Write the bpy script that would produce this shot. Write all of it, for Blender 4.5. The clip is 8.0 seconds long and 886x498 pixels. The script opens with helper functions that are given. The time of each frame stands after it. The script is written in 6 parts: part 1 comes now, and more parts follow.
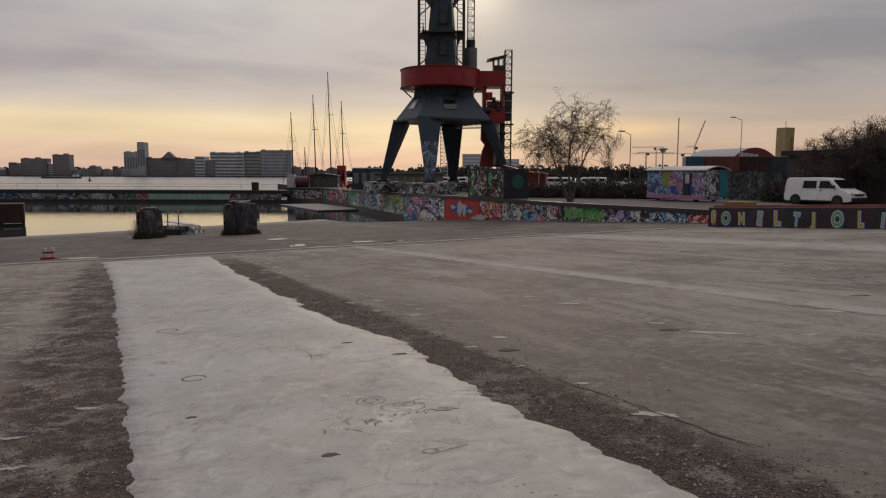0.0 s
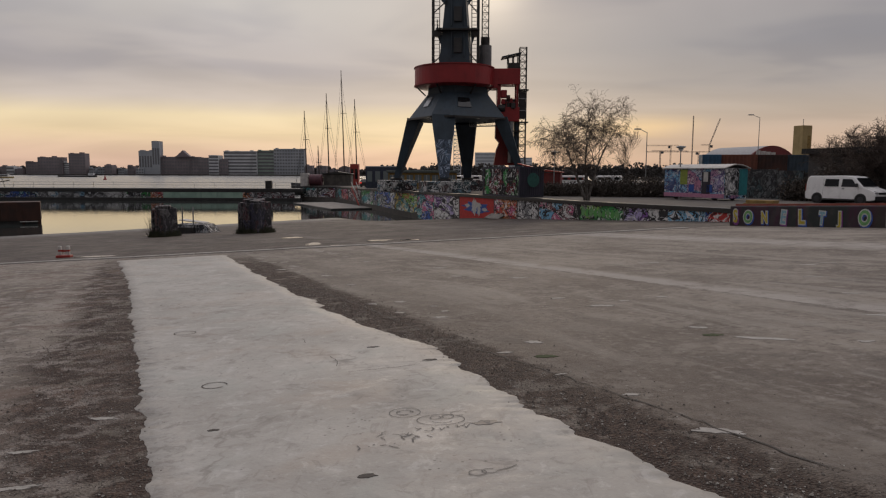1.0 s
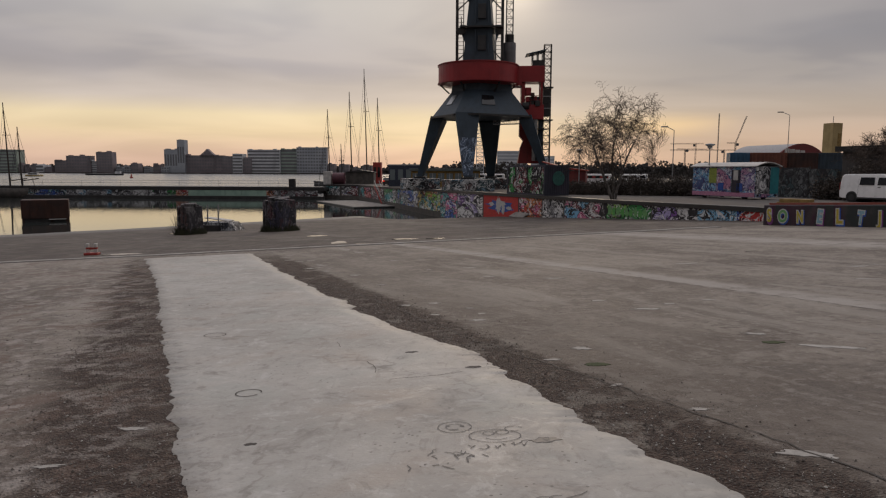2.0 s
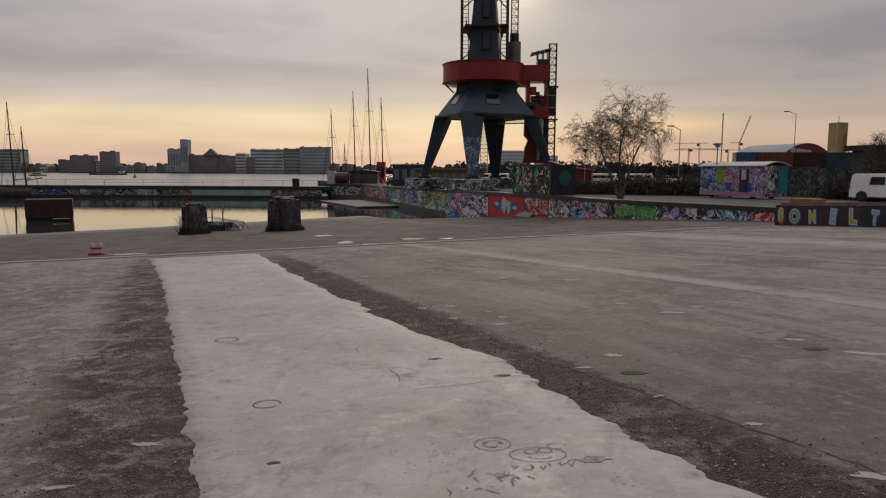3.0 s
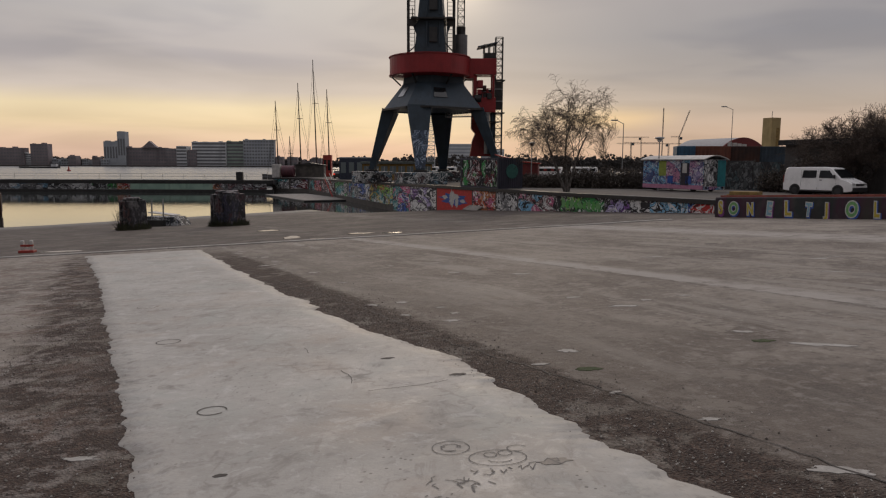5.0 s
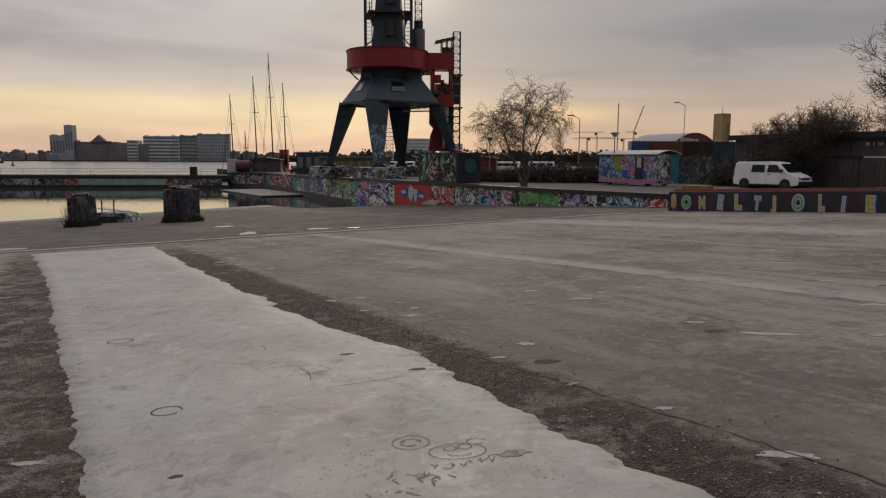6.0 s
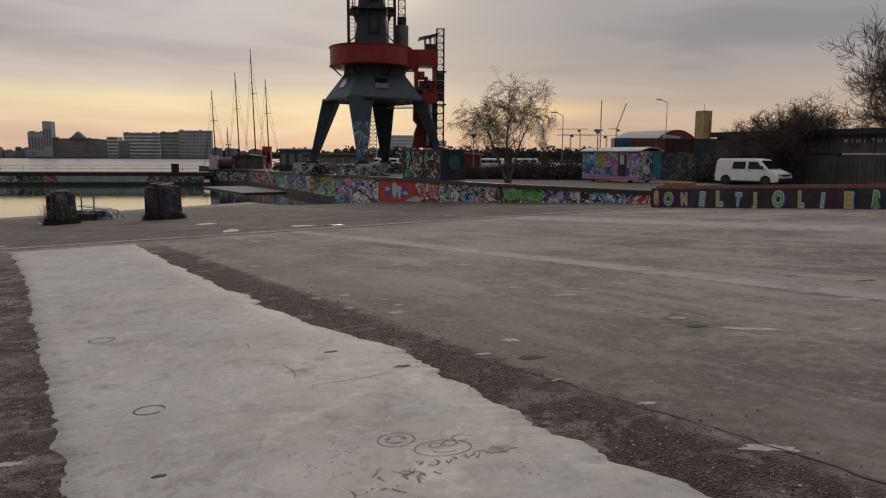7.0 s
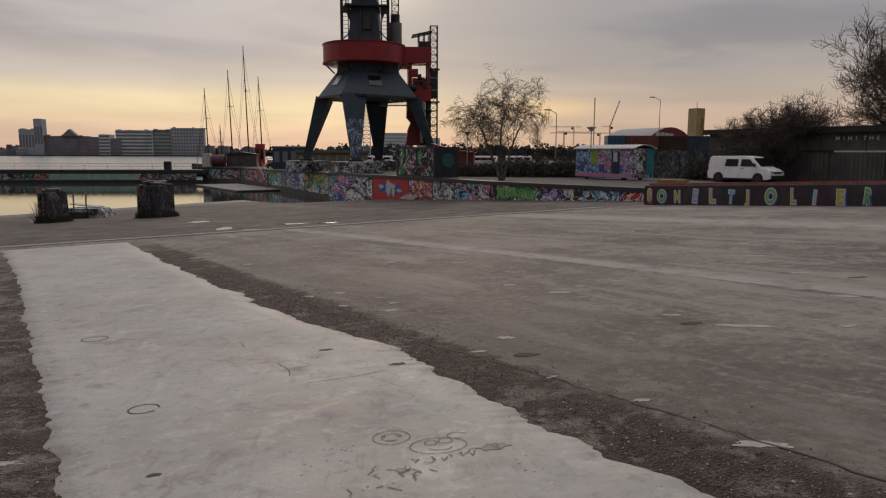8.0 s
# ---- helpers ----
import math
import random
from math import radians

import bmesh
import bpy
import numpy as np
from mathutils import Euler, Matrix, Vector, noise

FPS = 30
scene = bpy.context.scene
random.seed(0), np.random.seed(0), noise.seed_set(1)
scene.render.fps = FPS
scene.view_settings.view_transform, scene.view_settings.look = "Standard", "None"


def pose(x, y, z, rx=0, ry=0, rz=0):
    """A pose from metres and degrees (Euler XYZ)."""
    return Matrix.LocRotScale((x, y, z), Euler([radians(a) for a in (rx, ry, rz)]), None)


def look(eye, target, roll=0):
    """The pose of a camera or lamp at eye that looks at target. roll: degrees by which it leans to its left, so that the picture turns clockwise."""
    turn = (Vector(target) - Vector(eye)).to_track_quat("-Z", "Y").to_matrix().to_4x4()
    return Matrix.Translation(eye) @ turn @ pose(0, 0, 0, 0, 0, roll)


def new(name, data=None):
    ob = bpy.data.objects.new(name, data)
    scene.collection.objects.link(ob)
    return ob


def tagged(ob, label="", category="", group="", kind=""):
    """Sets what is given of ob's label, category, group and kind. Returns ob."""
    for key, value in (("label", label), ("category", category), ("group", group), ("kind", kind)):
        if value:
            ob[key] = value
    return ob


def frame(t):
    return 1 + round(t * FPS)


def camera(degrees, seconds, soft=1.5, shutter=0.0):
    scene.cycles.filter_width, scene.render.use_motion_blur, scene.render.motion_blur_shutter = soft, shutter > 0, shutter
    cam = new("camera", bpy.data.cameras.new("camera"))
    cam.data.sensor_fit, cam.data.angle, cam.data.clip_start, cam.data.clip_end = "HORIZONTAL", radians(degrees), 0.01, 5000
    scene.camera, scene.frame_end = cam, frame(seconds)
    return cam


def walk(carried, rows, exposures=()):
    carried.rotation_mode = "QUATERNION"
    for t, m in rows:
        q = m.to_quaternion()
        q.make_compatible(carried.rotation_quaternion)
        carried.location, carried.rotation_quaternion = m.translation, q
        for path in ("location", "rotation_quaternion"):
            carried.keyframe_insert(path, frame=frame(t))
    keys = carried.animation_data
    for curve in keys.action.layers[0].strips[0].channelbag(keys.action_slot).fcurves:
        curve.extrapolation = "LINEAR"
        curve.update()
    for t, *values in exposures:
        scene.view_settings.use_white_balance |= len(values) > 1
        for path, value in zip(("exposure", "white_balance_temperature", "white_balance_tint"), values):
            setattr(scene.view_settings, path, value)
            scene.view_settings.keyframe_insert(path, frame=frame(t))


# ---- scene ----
# Camera: a slow drift across a slipway, in metres from where it starts.
cam = camera(65.99, 8.0, soft=1.2)
ROWS = [
    (0.0, 0.001, 0.000, 1.553, -0.02, -6.32, 0.19), (0.5, -0.118, 0.165, 1.540, 0.23, -6.35, 0.20),
    (1.0, -0.205, 0.395, 1.521, 1.01, -6.44, 0.18), (1.5, -0.302, 0.588, 1.510, 2.36, -6.54, 0.17),
    (3.0, -0.668, 1.097, 1.477, 3.04, -6.60, 0.21), (3.5, -0.716, 1.210, 1.480, 3.16, -6.65, 0.20),
    (4.0, -0.752, 1.238, 1.482, 2.59, -6.72, 0.20), (4.5, -0.736, 1.258, 1.483, 1.10, -6.94, 0.22),
    (5.0, -0.718, 1.259, 1.485, -1.36, -7.14, 0.24), (6.5, -0.714, 1.257, 1.486, -5.68, -7.73, 0.24),
    (7.0, -0.717, 1.258, 1.486, -6.16, -7.82, 0.24), (7.5, -0.721, 1.257, 1.486, -6.46, -7.89, 0.23),
    (8.0, -0.725, 1.258, 1.488, -6.69, -8.02, 0.22)]


def aim(x, y, z, yaw, pitch, roll):
    return pose(x, y, z, 0, 0, yaw) @ pose(0, 0, 0, 90 + pitch) @ pose(0, 0, 0, 0, 0, roll)


walk(cam, [(r[0], aim(*r[1:])) for r in ROWS])

# ---------------------------------------------------------------- light
SUN_AZ, SUN_EL = radians(2.6), radians(14.6)
SUN_DIR = Vector((math.sin(SUN_AZ) * math.cos(SUN_EL), math.cos(SUN_AZ) * math.cos(SUN_EL), math.sin(SUN_EL)))


class Nodes:
    """Short hand for a node tree."""

    def __init__(self, tree):
        self.tree, self.n, self.l = tree, tree.nodes, tree.links

    def put(self, socket, value):
        if isinstance(value, bpy.types.NodeSocket):
            self.l.new(value, socket)
        elif value is not None:
            socket.default_value = value

    def add(self, kind):
        return self.n.new(kind)

    def math(self, op, a, b=None, c=None):
        node = self.add("ShaderNodeMath")
        node.operation = op
        for k, v in enumerate((a, b, c)):
            self.put(node.inputs[k], v)
        return node.outputs[0]

    def vec(self, op, a, b=None, scale=None):
        node = self.add("ShaderNodeVectorMath")
        node.operation = op
        self.put(node.inputs[0], a)
        if b is not None:
            self.put(node.inputs[1], b)
        if scale is not None:
            self.put(node.inputs["Scale"], scale)
        return node.outputs["Value"] if op in ("DOT_PRODUCT", "LENGTH") else node.outputs[0]

    def smooth(self, x, lo, hi, a=0.0, b=1.0):
        node = self.add("ShaderNodeMapRange")
        node.interpolation_type = "SMOOTHSTEP"
        for k, v in enumerate((x, lo, hi, a, b)):
            self.put(node.inputs[k], v)
        return node.outputs[0]

    def ramp(self, x, stops, mode="LINEAR"):
        node = self.add("ShaderNodeValToRGB")
        node.color_ramp.interpolation = mode
        el = node.color_ramp.elements
        while len(el) < len(stops):
            el.new(0.5)
        for e, (p, c) in zip(el, stops):
            e.position = p
            e.color = (*c, 1) if len(c) == 3 else c
        self.put(node.inputs[0], x)
        return node.outputs[0]

    def mix(self, f, a, b, blend="MIX"):
        node = self.add("ShaderNodeMix")
        node.data_type, node.blend_type = "RGBA", blend
        self.put(node.inputs[0], f)
        for k, v in ((6, a), (7, b)):
            self.put(node.inputs[k], (*v, 1) if isinstance(v, tuple) and len(v) == 3 else v)
        return node.outputs[2]

    def noise(self, at, scale, detail=4.0, rough=0.55, out=0, warp=0.0):
        node = self.add("ShaderNodeTexNoise")
        self.put(node.inputs["Vector"], at)
        for key, v in (("Scale", scale), ("Detail", detail), ("Roughness", rough), ("Distortion", warp)):
            self.put(node.inputs[key], v)
        return node.outputs[out]

    def voronoi(self, at, scale, feature="F1", out="Distance", rand=1.0):
        node = self.add("ShaderNodeTexVoronoi")
        node.feature = feature
        self.put(node.inputs["Vector"], at)
        self.put(node.inputs["Scale"], scale)
        self.put(node.inputs["Randomness"], rand)
        return node.outputs[out]

    def split(self, v):
        node = self.add("ShaderNodeSeparateXYZ")
        self.put(node.inputs[0], v)
        return node.outputs

    def join(self, x, y, z):
        node = self.add("ShaderNodeCombineXYZ")
        for k, v in enumerate((x, y, z)):
            self.put(node.inputs[k], v)
        return node.outputs[0]


world = bpy.data.worlds.new("sky")
scene.world = world
world.use_nodes = True
W = Nodes(world.node_tree)
W.n.clear()
way = W.add("ShaderNodeTexCoord").outputs["Generated"]
sx, sy, sz = W.split(way)
# cloud deck: streaks laid out on a flat layer overhead
flat = W.math("ADD", W.math("MAXIMUM", sz, 0.0), 0.10)
deck = W.join(W.math("DIVIDE", sx, flat), W.math("MULTIPLY", W.math("DIVIDE", sy, flat), 1.3), 0.0)
streak = W.noise(deck, 0.42, 3.5, 0.5, warp=0.8)
broad = W.noise(deck, 0.20, 3.0, 0.5)
near_sun = W.vec("DOT_PRODUCT", way, tuple(SUN_DIR))
warm_side = W.smooth(W.vec("DOT_PRODUCT", way, (-0.3746, 0.9272, 0.05)), W.smooth(sz, 0.08, 0.12, 0.80, 0.885), 0.99)
lift = W.math("ADD", sz, W.math("MULTIPLY", W.math("SUBTRACT", broad, 0.5), 0.05))
warm = W.ramp(lift, [(0.0, (0.60, 0.40, 0.32)), (0.022, (0.66, 0.455, 0.34)), (0.05, (0.76, 0.585, 0.37)), (0.075, (0.77, 0.62, 0.40)),
                     (0.098, (0.575, 0.49, 0.43)), (0.13, (0.465, 0.41, 0.39)), (0.17, (0.475, 0.43, 0.415)), (0.22, (0.56, 0.52, 0.485)), (0.32, (0.56, 0.53, 0.51))])
cool = W.ramp(lift, [(0.0, (0.49, 0.335, 0.27)), (0.045, (0.51, 0.37, 0.285)), (0.085, (0.455, 0.37, 0.31)), (0.12, (0.375, 0.33, 0.31)), (0.17, (0.328, 0.306, 0.31)),
                     (0.23, (0.365, 0.335, 0.335)), (0.32, (0.375, 0.355, 0.37))])
tone = W.mix(warm_side, cool, warm)
cloud = W.math("MULTIPLY", W.smooth(streak, 0.3, 0.72, 0.91, 1.09), W.smooth(sz, 0.23, 0.62, 1.0, 2.45))
cloud = W.math("MULTIPLY", cloud, W.smooth(near_sun, -0.6, 0.75, 0.40, 1.0))
sunward = W.math("MAXIMUM", near_sun, 0.0)
glow = W.math("ADD", W.math("MULTIPLY", W.math("POWER", sunward, 110.0), 0.09), W.math("MULTIPLY", W.math("POWER", sunward, 900.0), 0.42))
mauve = W.math("MULTIPLY", W.smooth(W.noise(deck, 0.75, 3.0, 0.5, warp=0.4), 0.47, 0.64), W.smooth(sz, 0.09, 0.14, 0.0, 0.8))
tone = W.mix(mauve, tone, W.vec("MULTIPLY", tone, (0.80, 0.815, 0.87)))
lit = W.vec("SCALE", tone, scale=cloud)
lit = W.vec("ADD", lit, W.vec("SCALE", (1.0, 0.83, 0.58), scale=glow))
# a thin yellow break in the cloud, low on the landward side
gap_side = W.math("SUBTRACT", W.math("DIVIDE", sx, W.math("MAXIMUM", sy, 0.01)), 0.27)
gap_up = W.math("SUBTRACT", sz, W.math("MULTIPLY_ADD", streak, 0.03, 0.050))
gap = W.math("MULTIPLY", W.smooth(W.math("ABSOLUTE", gap_side), 0.13, 0.0), W.smooth(W.math("ABSOLUTE", gap_up), 0.022, 0.0))
lit = W.vec("ADD", lit, W.vec("SCALE", (0.26, 0.16, 0.02), scale=W.math("MULTIPLY", gap, W.smooth(sy, 0.0, 0.1))))
sky = W.add("ShaderNodeTexSky")
sky.sky_type, sky.sun_disc, sky.sun_elevation, sky.sun_rotation = "NISHITA", False, SUN_EL, SUN_AZ
both = W.vec("ADD", lit, W.vec("SCALE", sky.outputs[0], scale=0.004))
back = W.add("ShaderNodeBackground")
W.put(back.inputs[0], both)
back.inputs[1].default_value = 1.0
W.l.new(back.outputs[0], W.add("ShaderNodeOutputWorld").inputs[0])

lamp = bpy.data.lights.new("sun", "SUN")
lamp.energy, lamp.angle, lamp.color = 0.5, radians(20), (1.0, 0.80, 0.58)
new("sun", lamp).matrix_world = look(SUN_DIR * 100, (0, 0, 0))
scene.view_settings.exposure = 0.0


# ---------------------------------------------------------------- materials
def material(name):
    m = bpy.data.materials.new(name)
    m.use_nodes = True
    g = Nodes(m.node_tree)
    g.n.clear()
    g.shader = g.add("ShaderNodeBsdfPrincipled")
    g.l.new(g.shader.outputs[0], g.add("ShaderNodeOutputMaterial").inputs[0])
    g.at = g.add("ShaderNodeTexCoord").outputs["Object"]
    return m, g


def finish(g, colour, rough, height=None, bump=0.0, metal=0.0, dist=0.02):
    g.put(g.shader.inputs["Base Color"], (*colour, 1) if isinstance(colour, tuple) else colour)
    g.put(g.shader.inputs["Roughness"], rough)
    g.shader.inputs["Metallic"].default_value = metal
    if height is not None:
        b = g.add("ShaderNodeBump")
        b.inputs["Strength"].default_value, b.inputs["Distance"].default_value = bump, dist
        g.put(b.inputs["Height"], height)
        g.l.new(b.outputs[0], g.shader.inputs["Normal"])


def surface(name, a, b, rough=0.7, scale=3.0, fine=25.0, bump=0.25, metal=0.0, stain=0.35, dist=0.02):
    """Two tones in patches, fine grain and streaky stains."""
    m, g = material(name)
    big, small = g.noise(g.at, scale, 5.0), g.noise(g.at, fine, 3.0)
    drip = g.noise(g.vec("MULTIPLY", g.at, (1.0, 1.0, 0.18)), scale * 2.2, 4.0)
    base = g.mix(g.smooth(big, 0.35, 0.65), a, b)
    base = g.mix(g.math("MULTIPLY", g.smooth(drip, 0.52, 0.72), stain), base, tuple(0.35 * c for c in a))
    base = g.mix(g.math("MULTIPLY", g.smooth(small, 0.45, 0.8), 0.25), base, tuple(min(1.0, 1.35 * c) for c in b))
    finish(g, base, g.smooth(big, 0.2, 0.8, rough - 0.12, rough + 0.1), g.math("ADD", small, big), bump, metal, dist)
    return m


CONCRETE = surface("weathered concrete", (0.17, 0.155, 0.14), (0.26, 0.245, 0.225), 0.85, 1.5, 30, 0.3)
DARK_CONCRETE = surface("damp dark concrete", (0.055, 0.05, 0.045), (0.10, 0.09, 0.08), 0.8, 1.2, 20, 0.3)
ASPHALT = surface("quay asphalt", (0.055, 0.048, 0.042), (0.105, 0.094, 0.084), 0.9, 0.5, 12, 0.3)
STEEL_DARK = surface("slate blue crane paint", (0.018, 0.033, 0.048), (0.034, 0.055, 0.076), 0.62, 0.8, 14, 0.08, 0.0, 0.3)
STEEL_BLACK = surface("black steel", (0.012, 0.012, 0.013), (0.03, 0.029, 0.028), 0.5, 1.5, 18, 0.1)
CRANE_RED = surface("crane red paint", (0.22, 0.010, 0.014), (0.29, 0.018, 0.021), 0.5, 0.5, 10, 0.06, 0.0, 0.25)
SHED_RED = surface("red shed paint", (0.25, 0.025, 0.02), (0.36, 0.04, 0.03), 0.55, 0.8, 10, 0.1)
RUST = surface("rusty steel", (0.028, 0.013, 0.010), (0.060, 0.026, 0.018), 0.8, 0.8, 14, 0.3)
GALV = surface("galvanised steel", (0.22, 0.23, 0.24), (0.32, 0.33, 0.34), 0.4, 4, 30, 0.05, 0.6, 0.15)
WHITE = surface("white coach paint", (0.80, 0.80, 0.79), (0.86, 0.86, 0.85), 0.32, 1.5, 10, 0.03, 0.0, 0.06)
OFF_WHITE = surface("dirty white board", (0.42, 0.41, 0.39), (0.58, 0.56, 0.53), 0.7, 1.5, 14, 0.1)
RUBBER = surface("black rubber", (0.012, 0.012, 0.012), (0.022, 0.022, 0.022), 0.8, 5, 40, 0.1)
PLASTIC = surface("dark grey plastic", (0.02, 0.02, 0.022), (0.035, 0.035, 0.038), 0.55, 5, 40, 0.05)
GLASS_DARK, _g = material("dark car glass")
finish(_g, (0.012, 0.014, 0.016), 0.06)
GLASS_PANE, _g = material("facade glass")
finish(_g, _g.mix(_g.noise(_g.at, 0.08, 2.0), (0.10, 0.14, 0.16), (0.22, 0.26, 0.26)), 0.15)
LAMP_RED, _g = material("red lamp glass")
finish(_g, (0.6, 0.02, 0.01), 0.2)
_g.shader.inputs["Emission Color"].default_value = (1, 0.05, 0.02, 1)
_g.shader.inputs["Emission Strength"].default_value = 0.7
LAMP_CLEAR, _g = material("lamp glass")
finish(_g, (0.5, 0.5, 0.5), 0.15)
BARK = surface("grey brown bark", (0.035, 0.028, 0.024), (0.07, 0.058, 0.05), 0.9, 6, 40, 0.5)
BIRCH = surface("birch bark", (0.05, 0.043, 0.038), (0.16, 0.145, 0.13), 0.85, 5, 30, 0.4)
TWIG = surface("bare twigs", (0.052, 0.038, 0.030), (0.092, 0.068, 0.055), 0.9, 6, 40, 0.1)
GRASS = surface("rough winter grass", (0.022, 0.028, 0.012), (0.05, 0.05, 0.024), 0.9, 3, 30, 0.1)
BUSH = surface("dry bramble leaf", (0.042, 0.034, 0.028), (0.078, 0.063, 0.050), 0.85, 2, 12, 0.1)
WOODS = surface("distant woods", (0.045, 0.042, 0.040), (0.075, 0.066, 0.06), 0.95, 0.05, 0.6, 0.3)
# far-shore colours with haze mixed in: paler, greyer and bluer than the bare materials
BRICK_FAR = surface("haze-paled brick", (0.18, 0.155, 0.165), (0.26, 0.225, 0.235), 0.9, 0.05, 0.5, 0.1)
STONE_FAR = surface("haze-paled grey render", (0.30, 0.325, 0.355), (0.39, 0.41, 0.435), 0.9, 0.05, 0.5, 0.1)
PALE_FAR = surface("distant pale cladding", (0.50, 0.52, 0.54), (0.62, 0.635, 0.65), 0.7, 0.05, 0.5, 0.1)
GREEN_FAR = surface("haze-paled green glazing", (0.24, 0.31, 0.27), (0.35, 0.42, 0.36), 0.4, 0.05, 0.4, 0.1)
TEAL_PAINT = surface("teal paint", (0.02, 0.16, 0.19), (0.03, 0.22, 0.24), 0.6, 2, 20, 0.1)
YELLOW_TOWER = surface("ochre cladding", (0.33, 0.245, 0.11), (0.42, 0.32, 0.15), 0.8, 0.3, 3, 0.1)
BLUE_BOX = surface("blue container paint", (0.02, 0.07, 0.13), (0.035, 0.10, 0.18), 0.55, 1, 10, 0.1)
ORANGE_BOX = surface("orange container paint", (0.11, 0.032, 0.018), (0.16, 0.05, 0.028), 0.55, 1, 10, 0.1)
OCHRE_BOARD = surface("ochre boards", (0.20, 0.13, 0.04), (0.32, 0.21, 0.07), 0.8, 3, 20, 0.2)
INK, _g = material("faded black marker")
finish(_g, (0.16, 0.152, 0.142), 0.8)
GLASS_WET, _g = material("puddle water")
finish(_g, (0.03, 0.028, 0.025), 0.07)


def paint(name, colour, rough=0.6):
    m, g = material(name)
    n = g.noise(g.at, 6.0, 4.0)
    finish(g, g.mix(g.smooth(n, 0.3, 0.75), tuple(0.75 * c for c in colour), tuple(min(0.9, 1.1 * c) for c in colour)), rough, n, 0.06)
    return m


BLK, WHT, RED, BLU, LBL = (0.015, 0.015, 0.018), (0.66, 0.66, 0.65), (0.50, 0.035, 0.03), (0.03, 0.10, 0.42), (0.18, 0.42, 0.62)
GRN, LIM, YEL, ORG, PNK = (0.04, 0.30, 0.07), (0.24, 0.48, 0.08), (0.66, 0.50, 0.06), (0.60, 0.20, 0.07), (0.62, 0.16, 0.30)
PUR, GRY, TEA, MAR, LIL = (0.20, 0.08, 0.32), (0.22, 0.22, 0.23), (0.05, 0.30, 0.32), (0.16, 0.02, 0.03), (0.40, 0.34, 0.58)


def graffiti(name, seed, colours, scale=1.4, line=(0.01, 0.01, 0.012), lines=0.025, tall=0.75, light=(0.66, 0.66, 0.65), wide=1.0):
    """Layered spray paint: warped patches of colour with dark outlines, white highlights and worn spots."""
    m, g = material(name)
    at = g.vec("ADD", g.vec("MULTIPLY", g.at, (wide, wide, tall)), (seed * 7.31, seed * 3.7, seed * 1.9))
    warp = g.vec("SCALE", g.vec("SUBTRACT", g.noise(at, 0.9 * scale, 2.0, out=1), (0.5, 0.5, 0.5)), scale=1.7 / scale)
    bent = g.vec("ADD", at, warp)
    cell = g.split(g.voronoi(bent, scale, "F1", "Color"))[0]
    edge = g.voronoi(bent, scale, "DISTANCE_TO_EDGE")
    stops = [(k / len(colours), c) for k, c in enumerate(colours)]
    base = g.ramp(cell, stops, "CONSTANT")
    cell2 = g.split(g.voronoi(bent, scale * 2.3, "F1", "Color"))[1]
    base = g.mix(g.math("MULTIPLY", g.smooth(cell2, 0.70, 0.74), 0.85), base, g.ramp(g.math("FRACT", g.math("MULTIPLY", cell, 3.7)), stops, "CONSTANT"))
    sweep = g.noise(bent, 1.8 * scale, 1.5, warp=1.2)
    base = g.mix(g.smooth(g.math("ABSOLUTE", g.math("SUBTRACT", sweep, 0.5)), 0.022, 0.012), base, line)
    base = g.mix(g.smooth(g.math("ABSOLUTE", g.math("SUBTRACT", sweep, 0.58)), 0.016, 0.010), base, light)
    hand = g.noise(g.vec("MULTIPLY", bent, (1.0, 1.0, 0.6)), 2.1 * scale, 1.0, warp=0.8)
    base = g.mix(g.smooth(g.math("ABSOLUTE", g.math("SUBTRACT", hand, 0.46)), 0.03, 0.02), base, line)
    base = g.mix(g.smooth(g.math("ABSOLUTE", g.math("SUBTRACT", hand, 0.60)), 0.03, 0.018), base, light)
    base = g.mix(g.smooth(edge, lines, lines * 0.6), base, line)
    worn = g.noise(g.at, 2.2, 6.0, 0.65)
    base = g.mix(g.math("MULTIPLY", g.smooth(worn, 0.54, 0.74), 0.55), base, (0.07, 0.065, 0.06))
    finish(g, base, 0.65, g.noise(g.at, 25, 3.0), 0.1)
    return m


